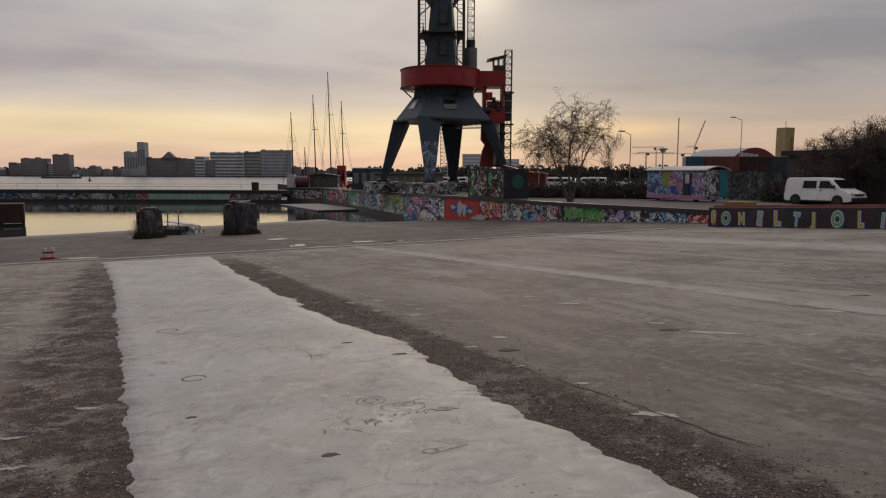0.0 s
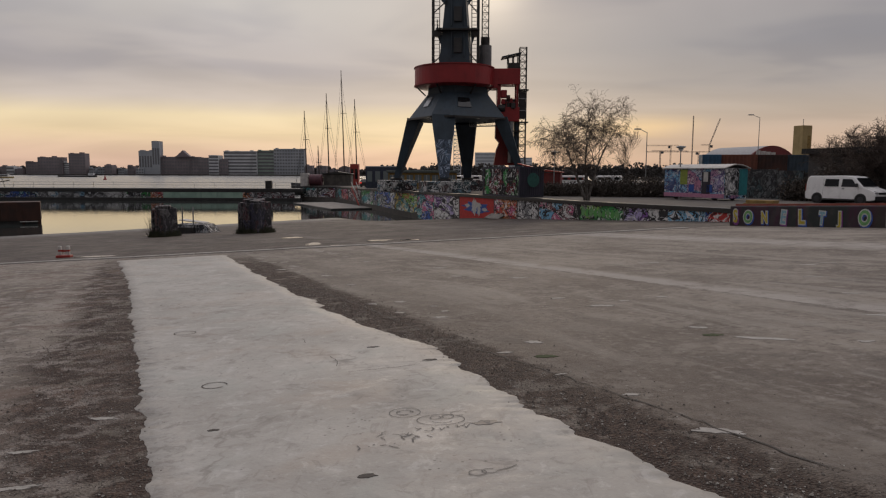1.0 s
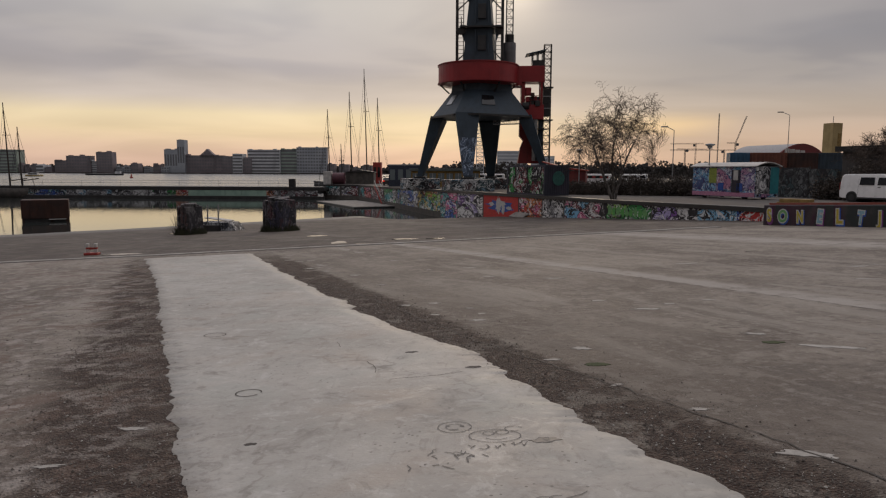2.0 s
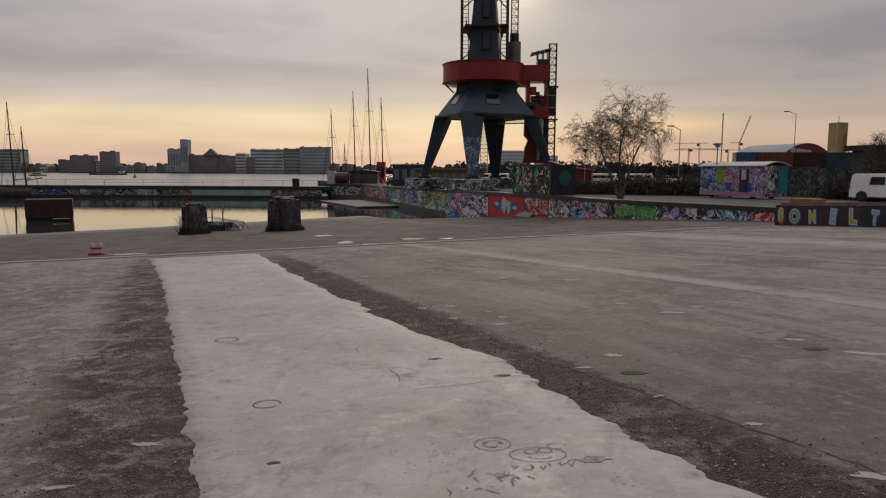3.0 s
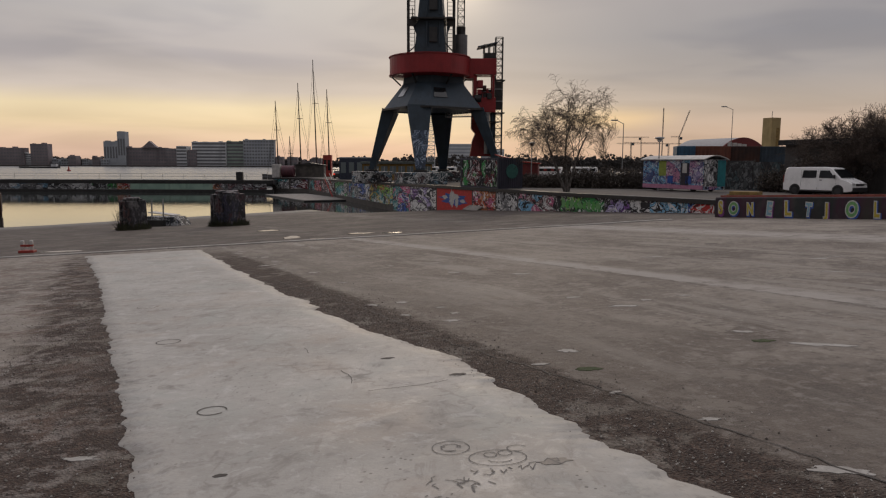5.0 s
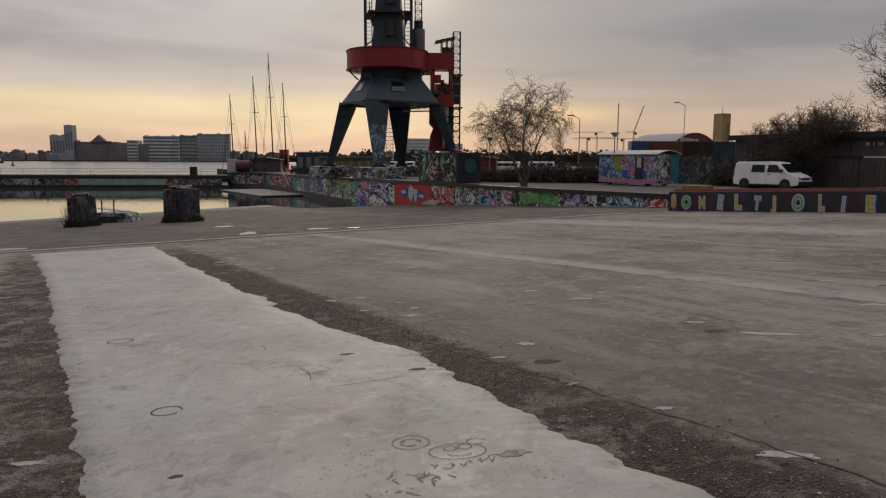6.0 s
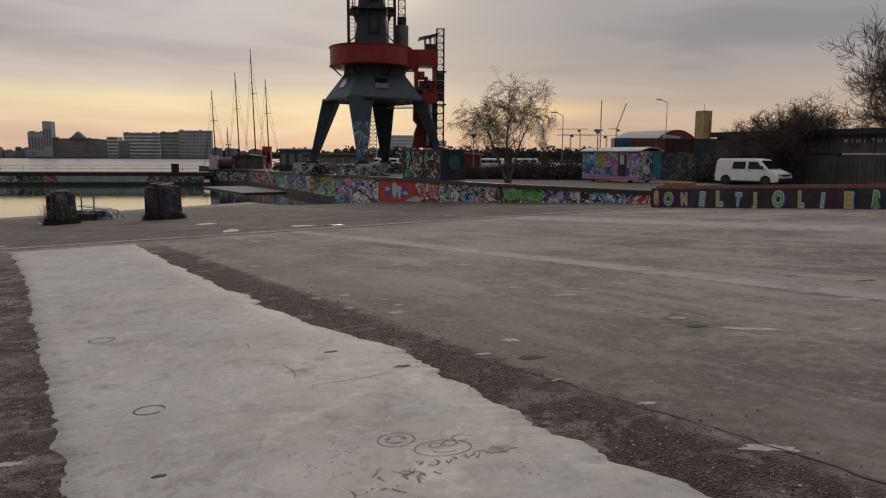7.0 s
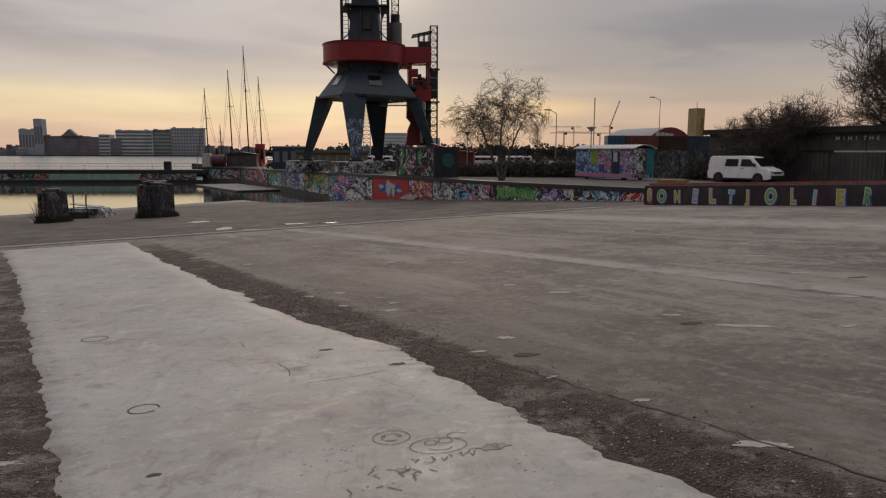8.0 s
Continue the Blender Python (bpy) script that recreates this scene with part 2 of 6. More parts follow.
def ground_material():
    m, g = material("slipway concrete")
    x, y, z = g.split(g.at)
    wob = g.noise(g.at, 0.9, 5.0, 0.6)
    wob2 = g.noise(g.at, 4.5, 5.0, 0.65)
    v = g.math("ADD", g.math("MULTIPLY_ADD", y, 0.48, x), g.math("ADD", g.math("MULTIPLY_ADD", wob, 1.1, -0.55), g.math("MULTIPLY_ADD", wob2, 0.4, -0.2)))
    straight = g.math("ADD", g.math("MULTIPLY_ADD", y, 0.46, x), g.math("MULTIPLY_ADD", wob2, 0.5, -0.12))
    big, mid = g.noise(g.at, 0.30, 6.0, 0.62), g.noise(g.at, 1.7, 8.0, 0.68, warp=0.4)
    small, fine = g.noise(g.at, 9.0, 5.0, 0.7), g.noise(g.at, 60.0, 3.0, 0.6)
    stone = g.voronoi(g.at, 55.0)
    base = g.mix(g.smooth(big, 0.36, 0.62), (0.098, 0.077, 0.061), (0.225, 0.195, 0.162))
    base = g.mix(g.math("MULTIPLY", g.smooth(mid, 0.50, 0.60), 0.62), base, (0.30, 0.27, 0.228))
    base = g.mix(g.math("MULTIPLY", g.smooth(mid, 0.47, 0.38), 0.62), base, (0.066, 0.052, 0.040))
    base = g.mix(g.math("MULTIPLY", g.smooth(small, 0.54, 0.64), 0.5), base, (0.32, 0.295, 0.265))
    base = g.mix(g.math("MULTIPLY", g.smooth(small, 0.46, 0.36), 0.55), base, (0.055, 0.044, 0.036))
    # long streaks that follow the fall of the slipway
    along = g.join(g.math("MULTIPLY", g.math("MULTIPLY_ADD", y, 0.48, x), 1.15), g.math("MULTIPLY", g.math("MULTIPLY_ADD", x, -0.48, y), 0.20), 0.0)
    run = g.noise(along, 1.0, 6.0, 0.66, warp=0.5)
    base = g.mix(g.math("MULTIPLY", g.smooth(run, 0.52, 0.64), 0.55), base, (0.30, 0.275, 0.238))
    base = g.mix(g.math("MULTIPLY", g.smooth(run, 0.46, 0.34), 0.42), base, (0.072, 0.055, 0.042))
    # pale seams that run down the slope
    seam = g.math("ADD", g.math("MULTIPLY_ADD", y, 0.48, x), g.math("MULTIPLY_ADD", wob2, 0.3, -0.15))
    pale = g.math("ADD", g.math("MULTIPLY", g.smooth(seam, 9.38, 9.50), g.smooth(seam, 10.35, 9.85)), g.smooth(g.math("ABSOLUTE", g.math("SUBTRACT", v, 20.6)), 1.7, 0.5))
    base = g.mix(g.math("MULTIPLY", pale, g.smooth(mid, 0.36, 0.54, 0.28, 0.88)), base, (0.35, 0.325, 0.295))
    # open, worn aggregate beside the poured strip
    dark = g.math("ADD", g.math("MULTIPLY", g.smooth(v, 2.3, 2.8), g.smooth(straight, 3.95, 3.62)), g.math("MULTIPLY", g.smooth(v, -1.3, -0.85), g.smooth(v, 0.6, 0.3)))
    dark = g.math("MULTIPLY", dark, g.smooth(y, 27.0, 19.0))
    soil = g.mix(g.smooth(stone, 0.08, 0.5), (0.088, 0.047, 0.032), (0.028, 0.0135, 0.0088))
    soil = g.mix(g.math("MULTIPLY", g.smooth(small, 0.50, 0.64), 0.75), soil, (0.115, 0.073, 0.053))
    base = g.mix(g.math("MULTIPLY", dark, g.smooth(mid, 0.62, 0.50, 0.25, 1.0)), base, soil)
    # a broader dark soak, and the darker apron past the joint
    soak = g.math("MULTIPLY", g.math("MULTIPLY", g.smooth(v, 3.2, 3.9), g.smooth(v, 7.0, 4.4)), g.smooth(y, 16.0, 8.0, 0.4, 1.0))
    base = g.mix(g.math("MULTIPLY", soak, g.smooth(big, 0.35, 0.6, 0.2, 0.55)), base, (0.060, 0.045, 0.034))
    rusty = g.math("MULTIPLY", g.smooth(v, 0.4, -0.6), g.smooth(g.noise(g.at, 1.1, 6.0, 0.7, warp=0.6), 0.50, 0.60))
    base = g.mix(g.math("MULTIPLY", rusty, 0.75), base, (0.125, 0.080, 0.060))
    worn = g.math("MULTIPLY", g.smooth(v, 0.2, -0.8), g.smooth(g.noise(g.at, 2.6, 6.0, 0.7), 0.50, 0.62))
    base = g.mix(g.math("MULTIPLY", worn, 0.75), base, (0.33, 0.295, 0.265))
    flake = g.math("MULTIPLY", g.smooth(v, 0.5, -0.3), g.smooth(g.noise(g.at, 6.0, 6.0, 0.72, warp=0.5), 0.56, 0.62))
    base = g.mix(g.math("MULTIPLY", flake, 0.6), base, (0.26, 0.222, 0.195))
    apron = g.smooth(g.math("SUBTRACT", y, g.math("MULTIPLY_ADD", x, 0.36, 29.4)), 0.0, 0.1)
    base = g.mix(g.math("MULTIPLY", apron, g.smooth(g.noise(g.at, 0.5, 6.0, 0.7, warp=0.8), 0.42, 0.60, 1.0, 0.66)), base, (0.040, 0.029, 0.023))
    wet = g.smooth(z, -3.45, -3.85)
    base = g.mix(g.math("MULTIPLY", wet, 0.6), base, (0.045, 0.04, 0.036))
    speck = g.smooth(g.voronoi(g.at, 7.0), 0.12, 0.06)
    base = g.mix(g.math("MULTIPLY", speck, g.smooth(mid, 0.42, 0.66, 0.0, 0.75)), base, (0.36, 0.345, 0.32))
    base = g.mix(g.math("MULTIPLY", g.smooth(fine, 0.42, 0.72), g.math("MULTIPLY_ADD", dark, -0.25, 0.35)), base, (0.23, 0.202, 0.178))
    height = g.math("ADD", g.math("MULTIPLY", fine, 0.25), g.math("ADD", g.math("ADD", g.math("MULTIPLY", mid, 1.2), g.math("MULTIPLY", small, 0.6)), g.math("MULTIPLY", g.math("MULTIPLY", stone, dark), 1.3)))
    finish(g, base, g.math("SUBTRACT", g.smooth(mid, 0.2, 0.8, 0.6, 0.92), g.math("MULTIPLY", wet, 0.3)), height, 0.75, dist=0.03)
    g.shader.inputs["Specular IOR Level"].default_value = 0.36
    return m


def strip_material():
    m, g = material("pale poured concrete")
    big, mid = g.noise(g.at, 0.55, 6.0, 0.62), g.noise(g.at, 2.2, 8.0, 0.68, warp=0.5)
    small, fine = g.noise(g.at, 11.0, 5.0, 0.68), g.noise(g.at, 45.0, 3.0, 0.6)
    base = g.mix(g.smooth(big, 0.34, 0.66), (0.30, 0.285, 0.258), (0.415, 0.40, 0.368))
    base = g.mix(g.math("MULTIPLY", g.smooth(mid, 0.54, 0.70), 0.65), base, (0.20, 0.185, 0.162))
    base = g.mix(g.math("MULTIPLY", g.smooth(mid, 0.45, 0.30), 0.6), base, (0.47, 0.46, 0.44))
    base = g.mix(g.math("MULTIPLY", g.smooth(small, 0.56, 0.72), 0.5), base, (0.22, 0.205, 0.185))
    base = g.mix(g.math("MULTIPLY", g.smooth(small, 0.43, 0.30), 0.4), base, (0.50, 0.49, 0.47))
    tint = g.noise(g.at, 0.9, 4.0, 0.6, warp=0.5)
    base = g.mix(g.math("MULTIPLY", g.smooth(tint, 0.52, 0.66), 0.45), base, (0.345, 0.29, 0.24))
    base = g.mix(g.math("MULTIPLY", g.smooth(tint, 0.47, 0.34), 0.40), base, (0.345, 0.36, 0.33))
    pits = g.math("MULTIPLY", g.smooth(g.voronoi(g.at, 16.0), 0.20, 0.12), g.smooth(g.noise(g.at, 1.6, 3.0), 0.56, 0.64))
    base = g.mix(g.math("MULTIPLY", pits, 0.75), base, (0.085, 0.075, 0.065))
    scuff = g.noise(g.vec("MULTIPLY", g.at, (5.0, 0.9, 1.0)), 2.4, 4.0, 0.6, warp=0.4)
    base = g.mix(g.math("MULTIPLY", g.smooth(scuff, 0.60, 0.70), 0.35), base, (0.19, 0.165, 0.145))
    spot = g.smooth(g.voronoi(g.at, 1.9), 0.10, 0.05)
    base = g.mix(g.math("MULTIPLY", spot, g.smooth(big, 0.4, 0.6, 0.0, 0.6)), base, (0.12, 0.10, 0.085))
    crack = g.voronoi(g.vec("ADD", g.at, g.vec("SCALE", g.noise(g.at, 2.0, 4.0, out=1), scale=0.6)), 0.45, "DISTANCE_TO_EDGE")
    line = g.math("MULTIPLY", g.smooth(crack, 0.008, 0.003), g.smooth(big, 0.46, 0.55))
    base = g.mix(g.math("MULTIPLY", line, 0.35), base, (0.15, 0.13, 0.11))
    x, y, z = g.split(g.at)
    v = g.math("ADD", g.math("MULTIPLY_ADD", y, 0.485, x), g.math("MULTIPLY_ADD", small, 0.9, g.math("MULTIPLY_ADD", mid, 1.3, -1.1)))
    rim = g.math("ADD", g.smooth(v, 0.42, 0.16), g.smooth(v, 2.66, 2.9))
    base = g.mix(g.math("MULTIPLY", rim, g.smooth(mid, 0.42, 0.58, 0.1, 0.6)), base, (0.48, 0.455, 0.41))
    dust = g.math("ADD", g.smooth(v, 0.30, 0.02), g.smooth(v, 2.8, 3.05))
    base = g.mix(g.math("MULTIPLY", dust, g.smooth(small, 0.52, 0.40, 0.0, 0.35)), base, (0.17, 0.14, 0.115))
    blot = g.noise(g.at, 4.8, 7.0, 0.74, warp=0.7)
    base = g.mix(g.math("MULTIPLY", g.smooth(blot, 0.55, 0.64), 0.42), base, (0.185, 0.172, 0.15))
    base = g.mix(g.math("MULTIPLY", g.smooth(blot, 0.44, 0.36), 0.45), base, (0.51, 0.50, 0.475))
    base = g.mix(g.math("MULTIPLY", g.smooth(fine, 0.45, 0.8), 0.3), base, (0.27, 0.25, 0.23))
    finish(g, base, g.smooth(mid, 0.3, 0.7, 0.5, 0.75), g.math("ADD", g.math("MULTIPLY", fine, 0.3), g.math("ADD", mid, g.math("MULTIPLY", small, 0.5))), 0.4, dist=0.02)
    return m


def water_material():
    m, g = material("harbour water")
    n = g.noise(g.vec("MULTIPLY", g.at, (0.6, 1.6, 1.0)), 0.7, 4.0, 0.6)
    far = g.smooth(g.split(g.at)[1], 118.0, 135.0)
    b = g.add("ShaderNodeBump")
    g.put(b.inputs["Strength"], g.math("MULTIPLY_ADD", far, -0.04, 0.06))
    b.inputs["Distance"].default_value = 0.12
    g.put(b.inputs["Height"], n)
    finish(g, (0.035, 0.04, 0.038), g.math("MULTIPLY_ADD", far, 0.22, 0.03))
    g.put(g.shader.inputs["IOR"], g.math("MULTIPLY_ADD", far, 1.8, 1.4))
    g.l.new(b.outputs[0], g.shader.inputs["Normal"])
    return m


GROUND_M, STRIP_M, WATER_M = ground_material(), strip_material(), water_material()


# ---------------------------------------------------------------- building blocks
def mesh_object(name, bm, mat, smooth=False):
    me = bpy.data.meshes.new(name)
    bm.to_mesh(me)
    bm.free()
    me.materials.append(mat)
    if smooth:
        me.shade_smooth()
    return new(name, me)


def part(name, bm, mat, parent, label="", smooth=False):
    ob = mesh_object(name, bm, mat, smooth)
    ob.parent = parent
    return tagged(ob, label=label)


def thing(name, m, label, category, group="", kind=""):
    ob = new(name)
    ob.matrix_world = m
    ob.empty_display_size = 0.2
    return tagged(ob, label, category, group, kind)


def solid(name, bm, mat, label, category="", kind="structure", smooth=False):
    return tagged(mesh_object(name, bm, mat, smooth), label, category, kind=kind)


def box(size, at=(0, 0, 0), m=None, bevel=0.0, bm=None):
    """A block whose foot is centred on at."""
    bm = bm or bmesh.new()
    here = Matrix.Translation((at[0], at[1], at[2] + size[2] / 2)) @ (m or Matrix()) @ Matrix.Diagonal((*size, 1))
    r = bmesh.ops.create_cube(bm, size=1, matrix=here)
    if bevel:
        vs = set(r["verts"])
        bmesh.ops.bevel(bm, geom=[e for e in bm.edges if e.verts[0] in vs and e.verts[1] in vs], offset=bevel, segments=2, affect="EDGES", profile=0.5)
    return bm


def bar(p, q, w, h=None, w2=None, h2=None, bm=None, sides=0):
    """A bar from p to q: square, or round with the given sides; it may taper."""
    bm = bm or bmesh.new()
    p, q = Vector(p), Vector(q)
    h, w2 = h or w, w2 or w
    h2 = h2 or (h if w2 == w else w2 * h / w)
    z = (q - p).normalized()
    x = Vector((0, 0, 1)).cross(z)
    x = x.normalized() if x.length > 1e-4 else Vector((1, 0, 0))
    y = z.cross(x)
    rings = []
    for c, a, b in ((p, w, h), (q, w2, h2)):
        if sides:
            rings.append([bm.verts.new(c + x * (a / 2 * math.cos(k * math.tau / sides)) + y * (b / 2 * math.sin(k * math.tau / sides))) for k in range(sides)])
        else:
            rings.append([bm.verts.new(c + x * (a / 2 * i) + y * (b / 2 * j)) for i, j in ((-1, -1), (1, -1), (1, 1), (-1, 1))])
    n = len(rings[0])
    for k in range(n):
        bm.faces.new((rings[0][k], rings[0][(k + 1) % n], rings[1][(k + 1) % n], rings[1][k]))
    bm.faces.new(rings[0][::-1])
    bm.faces.new(rings[1])
    return bm


def lathe(profile, sides=32, bm=None):
    """A turned solid from (radius, height) pairs, closed at both ends."""
    bm = bm or bmesh.new()
    rings = [[bm.verts.new((r * math.cos(k * math.tau / sides), r * math.sin(k * math.tau / sides), z)) for k in range(sides)] for r, z in profile]
    for a, b in zip(rings, rings[1:]):
        for k in range(sides):
            bm.faces.new((a[k], a[(k + 1) % sides], b[(k + 1) % sides], b[k]))
    bm.faces.new(rings[0][::-1])
    bm.faces.new(rings[-1])
    return bm


def prism(outline, depth, m=None, bm=None):
    """An outline in x and z pushed out along y, from -depth/2 to depth/2."""
    bm = bm or bmesh.new()
    m = m or Matrix()
    a = [bm.verts.new(m @ Vector((x, -depth / 2, z))) for x, z in outline]
    b = [bm.verts.new(m @ Vector((x, depth / 2, z))) for x, z in outline]
    n = len(a)
    for k in range(n):
        bm.faces.new((a[k], b[k], b[(k + 1) % n], a[(k + 1) % n]))
    bm.faces.new(a)
    bm.faces.new(b[::-1])
    bmesh.ops.recalc_face_normals(bm, faces=bm.faces[:])
    return bm


def lattice(p, q, wide, thick, step, bm=None):
    """A four-chord truss from p to q with ladder rungs and diagonals."""
    bm = bm or bmesh.new()
    p, q = Vector(p), Vector(q)
    z = (q - p).normalized()
    x = (Vector((0, 0, 1)).cross(z) if abs(z.z) < 0.9 else Vector((1, 0, 0))).normalized()
    y = z.cross(x)
    corner = [(x * i + y * j) * wide / 2 for i, j in ((-1, -1), (1, -1), (1, 1), (-1, 1))]
    for c in corner:
        bar(p + c, q + c, thick, bm=bm)
    n = max(1, round((q - p).length / step))
    for k in range(n + 1):
        a = p.lerp(q, k / n)
        for i in range(4):
            bar(a + corner[i], a + corner[(i + 1) % 4], thick * 0.6, bm=bm)
            if k < n:
                b = p.lerp(q, (k + 1) / n)
                bar(a + corner[i], b + corner[(i + 1) % 4], thick * 0.45, bm=bm)
    return bm


def slope(x, y):
    """Height of the slipway."""
    return 0.0385 * x - 0.0469 * y + 0.00011 * max(y - 20.0, 0.0) ** 2


WATER_Z = -4.0
# ---------------------------------------------------------------- ground, water, quay
def grid_sheet(xs, ys, height):
    bm = bmesh.new()
    rows = [[bm.verts.new((x, y, height(x, y))) for x in xs] for y in ys]
    for a, b in zip(rows, rows[1:]):
        for k in range(len(xs) - 1):
            bm.faces.new((a[k], a[k + 1], b[k + 1], b[k]))
    return bm


def slip_height(x, y):
    dip = min(1.0, max(0.0, (y - 64.5) / 9.0)) * min(1.0, max(0.0, 1.0 - (0.2 - 0.368 * (y - 66.65) - x) / 9.0)) if y > 64.5 else 0.0
    return slope(x, min(y, 125.0)) + 0.012 * noise.noise((x * 0.35, y * 0.35, 0)) - 1.7 * dip


xs = [-3000, -800, -300, -150] + [-100 + 2 * k for k in range(20)] + [-60 + 0.8 * k for k in range(110)] + [30, 34]
ys = [-60, -30, -12] + [-8 + 0.5 * k for k in range(80)] + [32 + 1.0 * k for k in range(80)] + [130]
solid("ground", grid_sheet(xs, ys, slip_height), GROUND_M, "worn grey-brown concrete slipway running down into the water", "ground", smooth=True)

bm = bmesh.new()
box((9000, 4860, 0.5), (0, 20 + 2430, WATER_Z - 0.5), bm=bm)
solid("water", bm, WATER_M, "calm harbour water reflecting the evening sky", "water")

# quay: wall line, from the near end to the far end
LINE = [(15.2, 38.5), (8.72, 50.62), (0.2, 66.65), (-15.0, 108.0), (-22.5, 128.2), (-30.2, 132.5)]
TOPS = [-0.50, -0.60, -0.62, -1.15, -1.35, -1.35]
AXIS = Vector((-0.47, 0.8827, 0)).normalized()
INLAND = Vector((AXIS.y, -AXIS.x, 0))
TURN = math.degrees(math.atan2(-AXIS.y, -AXIS.x))


def on_line(s):
    """Place, top and direction at s metres along the quay wall."""
    for (a, b), (za, zb) in zip(zip(LINE, LINE[1:]), zip(TOPS, TOPS[1:])):
        a, b = Vector(a), Vector(b)
        n = (b - a).length
        if s <= n or b == Vector(LINE[-1]):
            return a.lerp(b, s / n), za + (zb - za) * s / n, (b - a).normalized()
        s -= n


def quay_top(x, y):
    return -0.52 - 0.009 * max(0.0, y - 45.0) if y < 120 else -1.2


def wall_run(name, points, tops, foot, thick, mat, label):
    """A wall along a line with its visible face on the line and its body inland."""
    bm = bmesh.new()
    front, rear = [], []
    for k, ((x, y), z) in enumerate(zip(points, tops)):
        a, b = Vector(points[max(k - 1, 0)]), Vector(points[min(k + 1, len(points) - 1)])
        d = (b - a).normalized()
        n = Vector((d.y, -d.x)) * thick
        front.append((bm.verts.new((x, y, foot)), bm.verts.new((x, y, z))))
        rear.append((bm.verts.new((x + n.x, y + n.y, foot)), bm.verts.new((x + n.x, y + n.y, z))))
    for k in range(len(points) - 1):
        bm.faces.new((front[k][0], front[k][1], front[k + 1][1], front[k + 1][0]))
        bm.faces.new((rear[k][0], rear[k + 1][0], rear[k + 1][1], rear[k][1]))
        bm.faces.new((front[k][1], rear[k][1], rear[k + 1][1], front[k + 1][1]))
    for k in (0, -1):
        bm.faces.new((front[k][0], rear[k][0], rear[k][1], front[k][1]))
    bmesh.ops.recalc_face_normals(bm, faces=bm.faces[:])
    return solid(name, bm, mat, label, "wall")


quay_wall = wall_run("wall_quay", LINE, TOPS, -7.0, 0.8, DARK_CONCRETE, "concrete quay wall covered in colourful graffiti")

# quay surface behind the wall, out to the horizon on that side
bm = bmesh.new()
edge = [(17.6, 34.0), (15.6, 38.7), (9.12, 50.8), (0.6, 66.85), (-14.6, 108.1), (-22.1, 128.5), (-29.8, 132.9)]
far_edge = [(400, 34.0), (400, 38.7), (420, 60), (430, 90), (460, 160), (480, 190), (480, 330)]
cols = 24
rows = []
for (ax, ay), (bx, by) in zip(edge, far_edge):
    rows.append([bm.verts.new((ax + (bx - ax) * (k / cols) ** 2, ay + (by - ay) * (k / cols) ** 2, quay_top(ax, ay) - 0.02)) for k in range(cols + 1)])
for a, b in zip(rows, rows[1:]):
    for k in range(cols):
        bm.faces.new((a[k], a[k + 1], b[k + 1], b[k]))
near_rim = [bm.verts.new((x, y, -0.5)) for x, y in ((18.4, 30.0), (24.6, 18.6), (45.0, -20.0), (400, -20.0))]
bm.faces.new((rows[0][0], near_rim[0], near_rim[1], near_rim[2], near_rim[3], rows[0][-1]))
bmesh.ops.recalc_face_normals(bm, faces=bm.faces[:])
solid("pavement", bm, ASPHALT, "worn asphalt and concrete of the quay", "pavement")


# ---------------------------------------------------------------- poured strip on the slipway
def ragged(y, seed):
    return 0.10 * noise.noise((y * 0.9, seed, 0)) + 0.075 * noise.noise((y * 3.1, seed, 4)) + 0.045 * noise.noise((y * 9.0, seed, 8)) + 0.02 * noise.noise((y * 25.0, seed, 2))


def strip_left(y):
    return -1.70 - 0.494 * (y - 3.61) + ragged(y, 1.0)


def strip_right(y):
    return 1.32 - 0.474 * (y - 3.36) + 0.30 * max(0.0, 1 - abs(y - 7.6) / 1.6) + 1.1 * ragged(y, 9.0)


bm = bmesh.new()
rows, y = [], -9.0
while y < 24.0:
    a, b = strip_left(y), strip_right(y)
    row = []
    for k in range(13):
        f = k / 12
        x = a + (b - a) * f
        yy = y + 0.5 * min(1.0, max(0.0, (y - 16) / 8)) * (x - (a + b) / 2) * 0.72
        lip = 0.0 if 0 < k < 12 else -0.008
        row.append(bm.verts.new((x, yy, slip_height(x, yy) + 0.014 + lip)))
    row.insert(0, bm.verts.new((a - 0.012, row[0].co.y, row[0].co.z - 0.05)))
    row.append(bm.verts.new((b + 0.012, row[-1].co.y, row[-1].co.z - 0.05)))
    rows.append(row)
    y += 0.035 if y < 9 else 0.09
for a, b in zip(rows, rows[1:]):
    for k in range(len(a) - 1):
        bm.faces.new((a[k], a[k + 1], b[k + 1], b[k]))
solid("pavement_strip", bm, STRIP_M, "pale poured concrete strip with ragged broken edges on the slipway", "pavement", smooth=True)

# the joint across the slipway: a low sill with a dark gap before it
bm, bm2 = bmesh.new(), bmesh.new()
xx = -60.0
while xx < 10.5:
    for b, off, w, h in ((bm, 0.0, 0.26, 0.03), (bm2, -0.20, 0.14, 0.008)):
        q = []
        for x in (xx, xx + 0.98):
            yy = 29.45 + 0.36 * x + 0.10 * noise.noise((x * 0.2, 3, 0)) + off
            q.append(Vector((x, yy, slip_height(x, yy) + h / 2 + 0.004)))
        bar(q[0], q[1], w, h, bm=b)
    xx += 1.0
solid("trim_sill", bm, surface("pale sill concrete", (0.24, 0.225, 0.205), (0.36, 0.34, 0.31), 0.8, 2.0, 20, 0.3), "low concrete sill across the slipway", "sill")
solid("trim_gap", bm2, DARK_CONCRETE, "dark open joint across the slipway", "joint")


